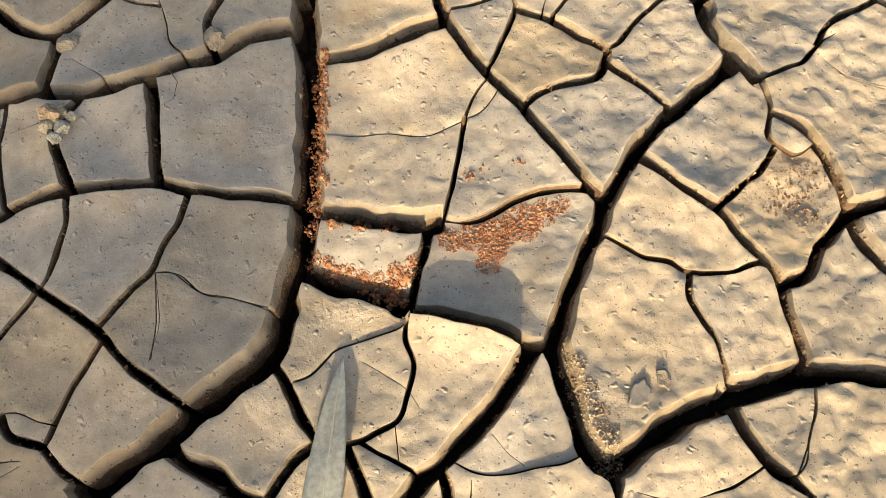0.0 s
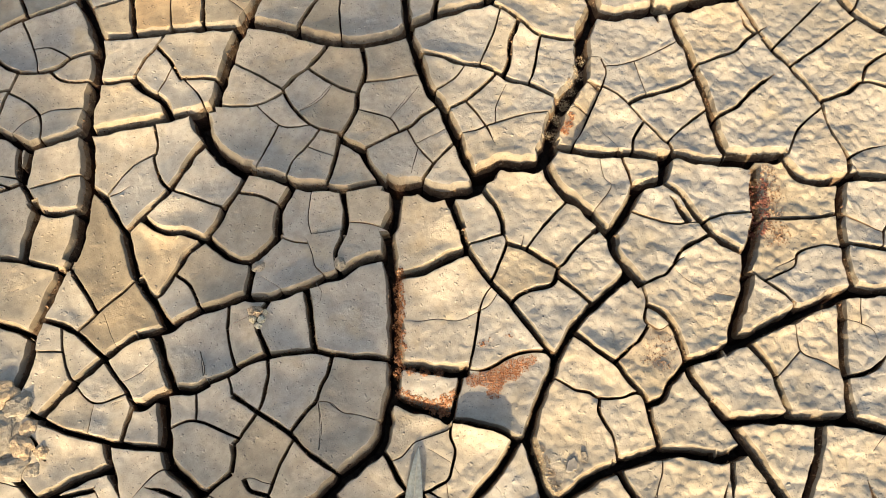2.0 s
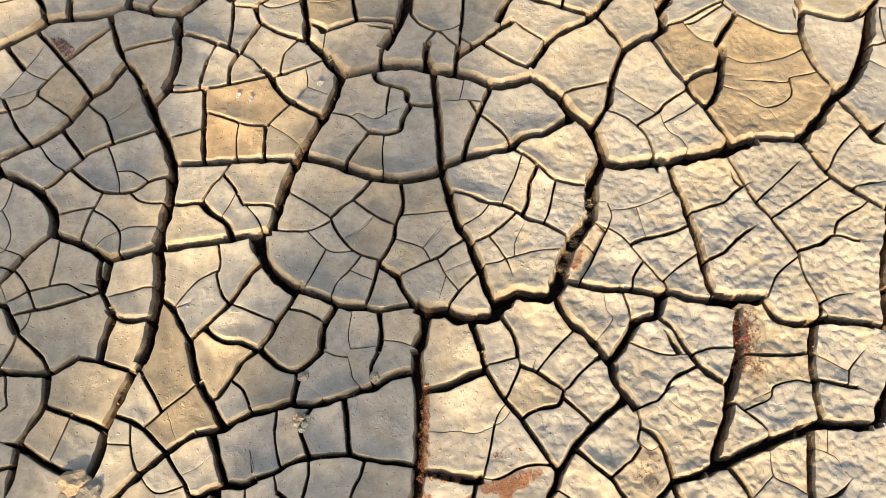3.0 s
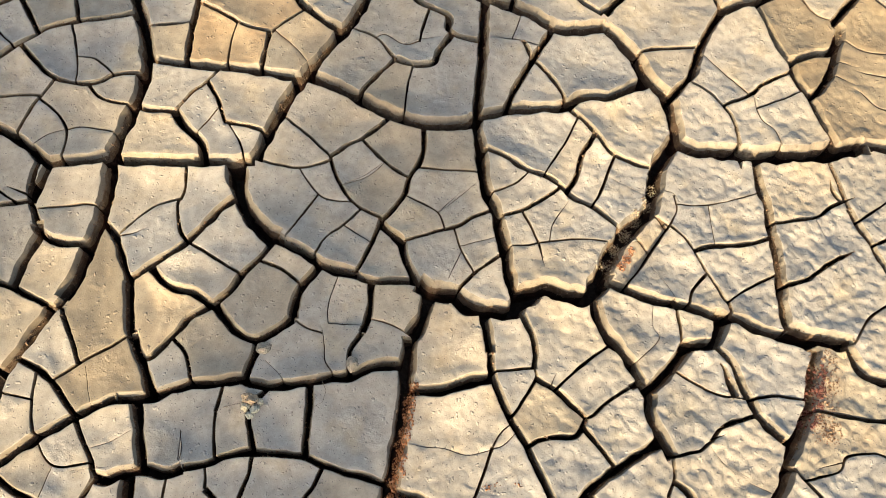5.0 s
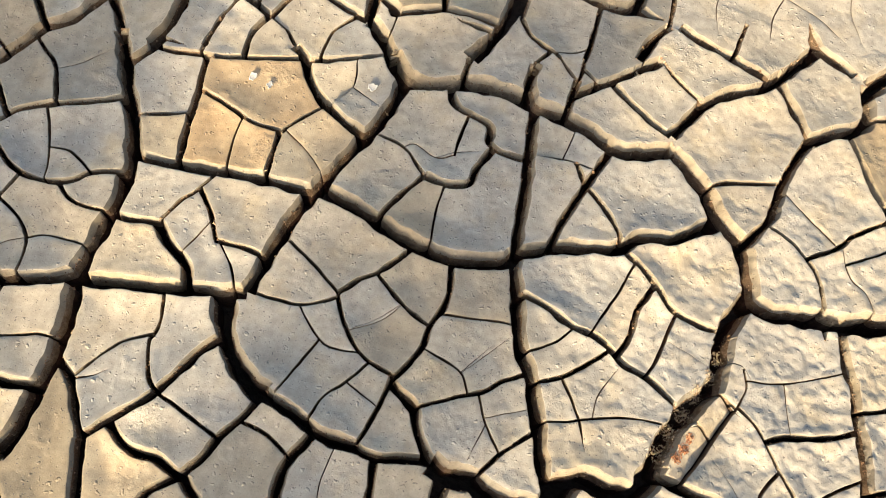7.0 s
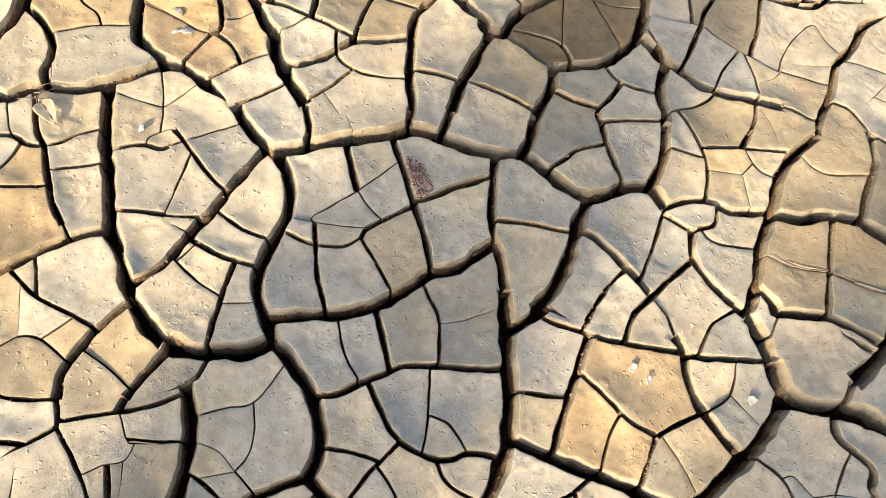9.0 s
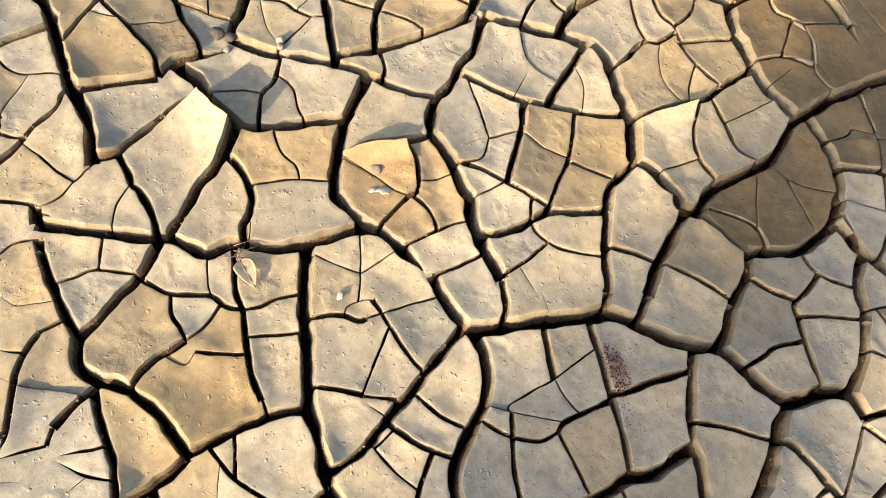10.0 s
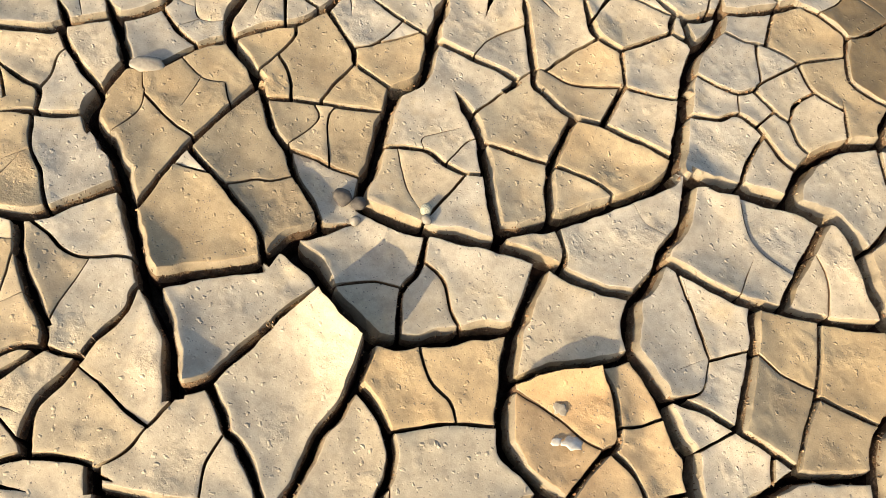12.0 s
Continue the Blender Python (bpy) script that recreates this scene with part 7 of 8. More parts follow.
# plates of another colour, by a place on each
ORANGE_AT = [(-0.133, 0.657), (-0.167, 0.602), (-0.840, 0.840), (-0.799, 0.888), (-0.772, 0.819), (-0.771, 0.770)]
OCHRE_AT = [(-0.058, 0.609), (-0.093, 0.592), (-0.030, 1.017), (0.032, 1.029), (0.006, 0.901), (0.083, 0.931), (-0.969, 0.765), (-0.704, 0.985), (-0.623, 0.969),
            (-1.350, 0.808), (-1.245, 0.827), (-1.242, 0.748), (-1.192, 0.796), (-0.612, 1.219), (-0.591, 1.269), (-0.603, 1.318), (-1.303, 0.808), (-1.355, 0.815)]
OCHRE_AT += [(-1.261, 0.851), (-1.272, 0.970), (-1.188, 0.904), (-1.064, 1.035), (-1.026, 1.163), (-1.048, 1.125), (-0.851, 1.390), (-0.813, 1.337), (0.358, 0.165),
             (-0.183, 0.157), (-0.206, 0.214), (-0.124, 0.146), (-0.156, 0.637), (-0.158, 0.574), (-0.071, 0.597), (-0.211, 0.560), (-1.226, 0.886), (-0.905, 0.492)]
OCHRE_AT += [(-0.901, 0.414), (-0.773, 0.363), (-0.703, 0.359), (-0.653, 0.390), (-0.837, 0.323)]
BROWN_AT = [(-0.519, 1.420), (-0.467, 1.400), (-0.418, 1.414), (-0.406, 1.353), (-0.474, 1.302), (-0.511, 1.330), (-0.392, 1.088), (-0.368, 1.132), (-0.448, 1.501),
            (-0.294, 1.322), (-0.316, 1.256), (-0.400, 1.103), (-0.430, 1.070), (-0.366, 1.127), (-0.238, 1.351)]
TAN_AT = [(0.811, 0.838), (0.816, 0.786), (0.767, 0.718), (0.702, 0.838), (0.829, 0.713), (0.774, 0.682), (0.695, 0.734)]
OCHRE_AT += [(-1.357, 0.841), (-1.349, 0.778), (-1.252, 0.723), (-1.279, 0.854), (-1.281, 0.981), (-1.297, 0.910), (-1.318, 0.979), (-1.199, 0.812), (-1.244, 0.744), (-1.217, 0.978), (-0.818, 1.420), (-0.870, 1.362), (-0.804, 1.334), (-1.289, 0.602), (-1.392, 0.677), (-1.231, 0.996), (-1.193, 0.874), (-1.398, 0.805), (-1.081, 1.038), (-0.960, 1.077), (-0.007, 1.084), (0.003, 0.910), (-0.720, 0.352), (-0.663, 0.370), (-0.713, 0.398), (-0.665, 0.411), (0.075, 0.874)]
BROWN_AT += [(-0.358, 1.365), (-0.268, 1.329), (-0.251, 1.419), (-0.338, 1.265), (-0.312, 1.373), (-0.213, 1.332), (-0.414, 1.093), (-0.387, 1.135), (-0.351, 1.115), (-0.423, 1.054)]
BROWN_AT += [(-0.527, 1.439), (-0.432, 1.403), (-0.522, 1.357), (-0.457, 1.303), (-0.459, 1.532), (-0.491, 1.369), (-0.633, 1.406)]
OCHRE_AT += [(0.736, 0.188), (0.749, 0.270), (0.696, 0.153), (0.788, 0.756), (0.829, 0.695)]
OCHRE_AT += [(-0.981, 0.510), (-0.939, 0.384), (-1.014, 0.422), (-1.098, 0.477), (-0.765, 1.404), (-0.817, 1.339), (-0.714, 1.357), (-0.712, 1.472), (-0.824, 1.391)]
BROWN_AT += [(-0.652, 1.419), (-0.676, 1.421)]
TAUPE_AT = [(0.101, 0.461), (-0.002, 0.215), (0.061, 0.538), (-0.370, 0.654), (-0.338, 0.606), (-0.399, 0.584), (-0.453, 0.974), (-0.359, 1.005), (0.180, 0.480),
            (0.042, -0.053), (0.093, -0.064), (0.041, -0.132)]
TAUPE_AT += [(-0.452, 0.949), (-0.36, 0.992), (-0.386, 0.6), (-0.344, 0.665), (-0.459, 0.987), (-0.365, 1.001), (-0.334, 0.957), (-0.487, 1.226), (-0.349, 0.622), (-0.388, 0.587), (-0.351, 0.669), (-0.564, 0.346), (-0.59, 0.393), (0.27, 0.857), (-0.375, 0.612), (0.103, 0.423), (-0.003, 0.24), (-0.381, 0.604), (-0.458, 0.708), (-0.012, 0.172), (-0.01, 0.242)]
OCHRE_AT += [(-0.714, 0.989), (-0.669, 0.943), (-0.614, 1.184), (-0.654, 1.167), (-0.566, 1.221), (-0.133, 0.99), (-0.114, 1.032), (-0.122, 0.96), (-0.977, 0.774), (-0.99, 0.732), (-0.937, 0.792), (-1.038, 1.07), (-0.958, 1.098), (-1.02, 0.981), (-0.968, 1.033), (-0.994, 0.755), (-0.952, 0.795), (-0.696, 0.972), (-0.627, 0.948), (-0.168, 1.036), (-0.125, 1.008), (-0.111, 0.966), (-0.202, 1.038), (-1.266, 0.848), (-1.215, 0.807), (-1.033, 1.043), (-0.962, 1.093), (-1.041, 1.15), (-0.97, 0.762), (-0.715, 1.014), (-1.278, 0.617), (-1.321, 0.625), (-0.2, 0.215), (0.37, 0.162), (0.746, 0.197)]
TAN_AT += [(-0.191, 1.038), (-0.113, 1.081), (-0.253, 1.185), (-0.175, 1.218), (-0.652, 0.397), (-0.731, 0.348), (-1.35, 0.808), (-1.268, 0.853), (-1.259, 0.775), (-1.203, 0.808), (-0.894, 0.536), (-0.969, 0.514), (-0.891, 0.465), (-0.608, 1.211), (-0.578, 1.279), (-0.638, 1.315), (-0.022, 1.045), (0.004, 1.132), (0.08, 1.1), (-0.009, 0.897), (0.084, 0.928), (-0.012, 0.933), (0.666, 0.832), (0.72, 0.689), (-0.176, 0.112), (-0.187, 0.168), (-1.33, 0.837), (-1.276, 0.985), (-1.277, 0.764), (-0.686, 0.952), (-0.874, 1.37), (-0.821, 1.34), (-1.392, 0.677)]
BROWN_AT += [(-0.483, 1.271), (-0.353, 1.23), (-0.268, 1.329), (-0.274, 1.401), (-0.362, 1.375), (-0.23, 1.383), (-0.327, 1.236), (-0.258, 1.275), (-0.41, 1.085), (-0.45, 1.056), (-0.358, 1.11), (-0.513, 1.451), (-0.455, 1.522), (-0.525, 1.367), (-0.446, 1.392), (-0.457, 1.303), (-0.402, 1.368), (-0.416, 1.09), (-0.45, 1.056), (-0.38, 1.078), (-0.602, 1.431), (-0.639, 1.401), (-0.363, 1.255)]
ORANGE_AT += [(-0.863, 0.814), (-0.808, 0.864), (-0.831, 0.805), (-0.769, 0.818), (-0.818, 0.773), (-0.867, 0.821), (-0.825, 0.878), (-0.779, 0.831), (-0.801, 0.782), (-0.857, 0.809), (-0.807, 0.873), (-0.77, 0.83), (-0.793, 0.795), (-0.889, 0.811), (-0.834, 0.764), (-0.131, 0.684), (-0.159, 0.579), (-0.124, 0.596)]
TAN_AT += [(-1.342, 0.899), (-1.387, 0.833), (-1.242, 0.898), (-1.192, 0.927), (-1.249, 0.97), (-1.33, 0.929), (-1.28, 0.943), (-1.209, 0.967)]
BROWN_AT += [(-0.335, 1.28), (-0.313, 1.373), (-0.279, 1.359), (-0.244, 1.424), (-0.21, 1.322), (-0.302, 1.267), (-0.361, 1.273)]
BROWN_AT += [(-0.268, 1.329), (-0.267, 1.381), (-0.254, 1.457), (-0.328, 1.415), (-0.224, 1.336), (-0.168, 1.365), (-0.197, 1.459), (-0.185, 1.304)]
BROWN_AT += [(-0.393, 1.189), (-0.429, 1.023), (-0.379, 1.222)]
TAN_AT += [(-0.626, 0.97), (-0.676, 1.015), (-0.729, 1.003), (-0.644, 0.984), (-0.604, 0.947), (-0.126, 1.25), (-0.165, 1.179), (0.018, 0.937), (0.057, 0.969)]
OCHRE_AT += [(-0.199, 1.203), (-0.197, 1.05), (-0.127, 0.992), (-0.0, 1.119), (0.033, 1.058), (-0.071, 1.128), (-0.112, 1.178)]
PALE_AT = [(-1.086, 0.819), (-1.062, 0.780), (-1.021, 0.819), (-0.126, 1.250), (-0.071, 1.216), (-1.147, 0.706)]
# plates that lie askew: a place on each, its lift, its slopes along x and y, and how far it curls up towards which way
ASKEW = [(0.470, 0.432, -0.005, -0.30, 0.10, 0, 0), (0.452, 0.385, -0.005, -0.30, 0.10, 0, 0), (0.235, 0.015, 0.0, 0, 0.03, -0.013, -97), (0.33, -0.005, -0.006, 0, -0.02, 0, 0), (0.305, -0.042, 0.001, 0, 0, 0.007, 83), (-1.089, 0.724, 0.0, 0, 0, 0.030, 60), (-1.062, 0.78, -0.009, 0, 0, 0, 0), (-1.081, 0.822, -0.007, 0, 0, 0, 0), (-1.021, 0.819, -0.006, 0, 0, 0, 0), (-0.804, 1.075, 0, 0, 0, 0.003, 95), (-0.864, 0.81, 0, 0, 0, 0.014, 140), (-0.552, 1.106, 0, 0, 0, 0.013, 120)]
# plates whose rim towards the sun has curled up, and by how much
CURLED = [(-1.155, 0.7, 0.013), (-1.252, 0.753, 0.01), (-0.871, 1.179, 0.009), (-0.863, 0.378, 0.01), (-0.707, 0.525, 0.008)]

centres = plan[solid].mean(1)


def patch_at(x, y):
    return root(int(np.argmin((centres[:, 0] - x) ** 2 + (centres[:, 1] - y) ** 2)))


skin_of = {}
for spots, skin in ((TAUPE_AT, MUD_TAUPE), (OCHRE_AT, MUD_OCHRE), (TAN_AT, MUD_TAN), (BROWN_AT, MUD_BROWN), (ORANGE_AT, MUD_ORANGE), (PALE_AT, MUD_PALE)):
    for x, y in spots:
        skin_of[patch_at(x, y)] = skin
askew_of = {patch_at(a[0], a[1]): a for a in ASKEW}
curled_of = {patch_at(x, y): up for x, y, up in CURLED}
outer = max(patches, key=lambda r: len(patches[r]))
skin_of.pop(outer, None)
askew_of.pop(outer, None)
curled_of.pop(outer, None)

crusts = {}
for name, label in (("crust_south", "sunlit southern crust of pale cracked mud plates"), ("crust_north", "northern crust of tan cracked mud plates")):
    crusts[name] = tagged(new(name), label, "mud crust", kind="structure")
rng = random.Random(5)
small_v, small_f, small_s = [], [], []
for r in sorted(patches, key=lambda r: -len(patches[r])):
    verts, polys, slots, mid, size, rim = plate_mesh(patches[r], rng, [askew_of[r]] if r in askew_of else (), curled_of.get(r, 0))
    if size > 0.012:
        home = crusts["crust_south" if mid[1] < 0.66 else "crust_north"]
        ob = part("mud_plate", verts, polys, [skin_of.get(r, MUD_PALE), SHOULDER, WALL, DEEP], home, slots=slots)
        for e in ob.data.edges:      # the walls break off sharply from the top
            a, b = e.vertices
            if (min(a, b), max(a, b)) in rim:
                e.use_edge_sharp = True
    else:
        base = len(small_v)
        small_v += verts
        small_f += [tuple(i + base for i in f) for f in polys]
        small_s += slots
if small_v:
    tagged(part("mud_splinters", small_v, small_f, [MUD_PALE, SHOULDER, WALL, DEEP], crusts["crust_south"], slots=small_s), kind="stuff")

tops = KDTree(len(plan))
for i, (x, y) in enumerate(plan):
    tops.insert((x, y, 0), i)
tops.balance()


skins = [ob for ob in bpy.data.objects if ob.type == "MESH" and ob.parent in crusts.values()]
all_v, all_f = [], []
for ob in skins:
    base = len(all_v)
    all_v += [v.co[:] for v in ob.data.vertices]
    all_f += [tuple(i + base for i in p.vertices) for p in ob.data.polygons]
crust_tree = BVHTree.FromPolygons(all_v, all_f)


def surface_at(x, y):
    """How high the first solid ground lies at a place, down in the cracks too."""
    hit = crust_tree.ray_cast(Vector((x, y, 1.0)), Vector((0, 0, -1)))[0]
    return hit.z if hit is not None else -DEPTH


def top_at(x, y):
    """How high the crust's top lies at a place."""
    return float(height[tops.find((x, y, 0))[1]])

# ---- things ----
def lump_mesh(name, size, seed, squash=0.7, rough=0.35, detail=2):
    """A broken lump: a ball pushed in and out by noise, flattened below."""
    bm = bmesh.new()
    bmesh.ops.create_icosphere(bm, subdivisions=detail, radius=1.0)
    for v in bm.verts:
        d = 1 + rough * noise.noise(v.co * 1.3 + Vector((seed * 7.3, 0, 0))) + 0.5 * rough * noise.noise(v.co * 3.1 + Vector((0, seed * 3.7, 0)))
        v.co *= d
        v.co.z = max(v.co.z, -0.55) * squash
        v.co *= size / 2
    me = bpy.data.meshes.new(name)
    bm.to_mesh(me)
    bm.free()
    me.polygons.foreach_set("use_smooth", [rough < 0.3] * len(me.polygons))
    return me


def lump(name, x, y, size, mat, label, category, seed, squash=0.7, rough=0.35, dz=0.0, turn=0.0, stretch=1.0, group=""):
    me = lump_mesh(name, size, seed, squash, rough, 3 if size > 0.012 else 2)
    me.materials.append(mat)
    ob = new(name, me)
    ob.matrix_basis = pose(x, y, top_at(x, y) + dz + 0.30 * size * squash * 0.5, 0, 0, turn)
    ob.scale = (stretch, 1, 1)
    return tagged(ob, label, category, group)


def flake(name, x, y, length, width, mat, label, category, turn=0.0, tilt=0.0, curl=0.25, seed=0, lift=0.0, thick=0.0007):
    """A thin curved chip with an uneven rim and real thickness."""
    n, rings = 18, 4
    verts, faces = [], []
    for side in (1, -1):
        verts.append((0, 0, side * thick / 2))
        for r in range(1, rings + 1):
            for k in range(n):
                a = 2 * math.pi * k / n
                rim = 1 + 0.6 * noise.noise((math.cos(a) * 2.1 + seed, math.sin(a) * 1.5, seed * 2.0))
                px, py = math.cos(a) * r / rings * length / 2 * rim, math.sin(a) * r / rings * width / 2 * rim
                verts.append((px, py, side * thick / 2 + curl * (px * px / length + py * py / width)))
    half = 1 + rings * n
    for s in (0, 1):
        o = s * half
        for k in range(n):
            m = (k + 1) % n
            f = (o, o + 1 + k, o + 1 + m)
            faces.append(f if s == 0 else f[::-1])
            for r in range(rings - 1):
                a, b = o + 1 + r * n, o + 1 + (r + 1) * n
                f = (a + k, b + k, b + m, a + m)
                faces.append(f if s == 0 else f[::-1])
    last = 1 + (rings - 1) * n
    for k in range(n):
        m = (k + 1) % n
        faces.append((last + k, half + last + k, half + last + m, last + m))
    ob = part(name, verts, faces, [mat], None)
    ob.matrix_basis = pose(x, y, top_at(x, y) + lift + 0.001, tilt, 0, turn)
    return tagged(ob, label, category)


def tube(name, pts, radius, mat, parent=None, tip=0.4, sides=6):
    """A tapering round stem through the points."""
    pts = [Vector(p) for p in pts]
    verts, faces = [], []
    for i, p in enumerate(pts):
        d = (pts[min(i + 1, len(pts) - 1)] - pts[max(i - 1, 0)]).normalized()
        a = d.cross(Vector((0.13, 0.2, 1))).normalized()
        b = d.cross(a)
        r = radius * (1 - (1 - tip) * i / (len(pts) - 1))
        for k in range(sides):
            t = 2 * math.pi * k / sides
            verts.append(p + (a * math.cos(t) + b * math.sin(t)) * r)
    for i in range(len(pts) - 1):
        for k in range(sides):
            m = (k + 1) % sides
            faces.append((i * sides + k, i * sides + m, (i + 1) * sides + m, (i + 1) * sides + k))
    faces.append(tuple(range(sides))[::-1])
    faces.append(tuple((len(pts) - 1) * sides + k for k in range(sides)))
    return part(name, verts, faces, [mat], parent)


def leaf(name, tip, base, width, mat, rib, label, lift, arch, fold, widest=0.6):
    """A long leaf: blade folded along its midrib, thin but solid, and the rib under a raised line."""
    tip, base = Vector((*tip, 0)), Vector((*base, 0))
    way = base - tip
    length = way.length
    way.normalize()
    side = Vector((-way.y, way.x, 0))
    home = new(name)
    home.location = tip + Vector((0, 0, top_at(tip.x, tip.y)))
    rows, cols = 28, 8
    verts, faces, spine = [], [], []
    for s in (1, -1):
        for i in range(rows + 1):
            t = i / rows
            if t < widest:
                w = math.sin(t / widest * math.pi / 2) ** 0.8
            else:
                w = math.cos((t - widest) / (1 - widest) * math.pi / 2) ** 0.7
            w = max(0.02, w) * width / 2
            for j in range(cols + 1):
                q = j / cols * 2 - 1
                wave = 0.0006 * math.sin(t * 17 + q * 2)
                p = way * (t * length) + side * (q * w)
                p.z = lift + arch * math.sin(math.pi * t) + fold * abs(q) * w + wave + s * 0.00022
                verts.append(p)
            if s == 1:
                spine.append(way * (t * length) + Vector((0, 0, lift + arch * math.sin(math.pi * t) + 0.0003)))
    row, sheet = cols + 1, (rows + 1) * (cols + 1)
    for s in (0, 1):
        for i in range(rows):
            for j in range(cols):
                a = s * sheet + i * row + j
                f = (a, a + 1, a + row + 1, a + row)
                faces.append(f[::-1] if s == 0 else f)
    for i in range(rows):
        for j in (0, cols):
            a = i * row + j
            faces.append((a, a + row, a + row + sheet, a + sheet))
    part("blade", verts, faces, [mat], home)
    tube("midrib", spine, 0.0006, rib, home, tip=1.2)
    return tagged(home, label, "leaf")


leaf("fallen_leaf", (0.224, -0.058), (0.210, -0.205), 0.023, LEAF, LEAF_RIB, "long grey-green fallen leaf lying across cracked mud", 0.003, 0.006, 0.55)

flake("mud_flake", 0.411, -0.083, 0.020, 0.013, PEBBLE, "pale flat flake of dried mud on lumpy crust", "mud flake", 70, -3, 0.12, 2, 0.0, 0.0012)
flake("mud_flake", 0.426, -0.074, 0.014, 0.008, CLOD, "small tan flake of dried mud on lumpy crust", "mud flake", 120, 3, 0.2, 5, 0.0, 0.0012)
flake("shell_chip", -0.836, 0.797, 0.020, 0.015, SHELL, "broken white shell chip on an orange mud plate", "shell", 30, -24, -0.5, 3, 0.004)
flake("shell_chip", -0.848, 0.789, 0.010, 0.007, SHELL, "small white shell splinter on an orange mud plate", "shell", 80, -15, -0.4, 6, 0.002)
flake("shell_chip", -0.861, 0.816, 0.014, 0.012, PEBBLE, "round tan shell pressed into an orange mud plate", "shell", 0, 8, -0.3, 8, 0.001)
flake("shell_chip", -0.799, 0.650, 0.012, 0.008, SHELL, "white shell chip beside a hairline crack", "shell", 110, -25, -0.5, 9, 0.003)
flake("shell_chip", -0.150, 0.674, 0.013, 0.008, SHELL, "white shell chip on an ochre mud plate", "shell", 60, 20, 0.4, 10, 0.002)
flake("shell_chip", -0.128, 0.671, 0.010, 0.007, SHELL, "small white shell chip on an ochre mud plate", "shell", 80, 20, 0.4, 12, 0.002)
flake("shell_chip", -0.009, 0.709, 0.012, 0.010, SHELL, "pale shell chip lying flat on grey mud", "shell", 20, 8, 0.3, 14, 0.001)

scrap = leaf("dry_leaf", (-0.885, 0.602), (-0.921, 0.619), 0.024, DRY_LEAF, TWIG, "curled tan dry leaf scrap leaning over a crack", 0.003, 0.004, 0.2, 0.75)
for k in range(7):
    r = random.Random(40 + k)
    x, y = -0.927 + r.uniform(-0.012, 0.012), 0.622 + r.uniform(-0.006, 0.012)
    a = r.uniform(0, 6.28)
    step = r.uniform(0.006, 0.011)
    pts = [(x + math.cos(a) * step * i + r.uniform(-1, 1) * 0.001, y + math.sin(a) * step * i + r.uniform(-1, 1) * 0.001, top_at(x, y) + 0.003 + 0.002 * math.sin(i)) for i in range(4)]
    tagged(tube("twig", pts, 0.0007, TWIG), "thin dark dry twig caught beside a dry leaf", "twig", "twigs by the dry leaf")

PEBBLES = [(-1.150, 0.862, 0.017, "dark"), (-1.133, 0.866, 0.014, "dark"), (-1.124, 0.849, 0.010, "white"), (-1.076, 0.901, 0.012, "pale"), (-1.069, 0.892, 0.010, "white")]
for k, (x, y, size, tone) in enumerate(PEBBLES):
    mat = {"dark": STONE, "white": PEBBLE, "pale": CLOD}[tone]
    lump("pebble", x, y, size, mat, f"{tone} rounded pebble lying at a crack's edge", "pebble", k + 3, 0.8, 0.18, 0.001, 40 * k, 1.2, "pebbles at the crack corner")
lump("pebble", -1.397, 0.853, 0.019, PEBBLE, "long pale pebble bridging a crack", "pebble", 21, 0.5, 0.2, 0.0, 35, 1.9)

lump("mud_clod", 0.122, 0.178, 0.015, CLOD, "small mud clod wedged in a crack", "mud clod", 31, 0.9, 0.3, -0.004, 80, 1.3)
lump("mud_clod", 0.014, 0.176, 0.016, CLOD, "small mud clod wedged in a crack", "mud clod", 32, 0.9, 0.3, -0.005, 10, 1.2)
for k, (x, y, size) in enumerate([(0.016, 0.113, 0.014), (0.024, 0.103, 0.011), (0.013, 0.103, 0.010), (0.020, 0.095, 0.009), (0.028, 0.112, 0.007), (0.009, 0.111, 0.007)]):
    lump("mud_clod", x, y, size, CLOD if k % 2 else TAN_SOIL, "crumbly pale clod heaped at a crack junction", "mud clod", 50 + k, 0.8, 0.5, 0.001, 60 * k, 1.2, "clods at the junction")
RUBBLE = [(-0.281, 0.011, 0.034), (-0.256, -0.003, 0.030), (-0.270, -0.037, 0.040), (-0.244, -0.051, 0.026), (-0.253, -0.077, 0.030), (-0.228, -0.079, 0.018), (-0.221, -0.058, 0.016), (-0.285, -0.014, 0.026),
          (-0.262, -0.058, 0.016), (-0.240, -0.030, 0.018), (-0.272, -0.068, 0.014)]
for k, (x, y, size) in enumerate(RUBBLE):
    lump("mud_clod", x - 0.012, y, size, CLOD if k % 3 else TAN_SOIL, "angular broken mud clod in a rubble heap", "mud clod", 70 + k, 0.42, 0.42, -0.002, 47 * k, 1.3, "rubble heap")

r = random.Random(11)
fibre = [(0.092, 0.150), (0.099, 0.140), (0.098, 0.126), (0.090, 0.119)]
tagged(tube("root_fibre", [(x, y, top_at(x, y) + 0.0012) for x, y in fibre], 0.0004, TWIG), "thin curled root fibre on grey mud", "root fibre")
tagged(tube("root_fibre", [(x, y, top_at(x, y) + 0.002) for x, y in [(-0.012, 0.098), (0.000, 0.104), (0.010, 0.108)]], 0.0005, TWIG), "short dark root fibre by a clod heap", "root fibre")


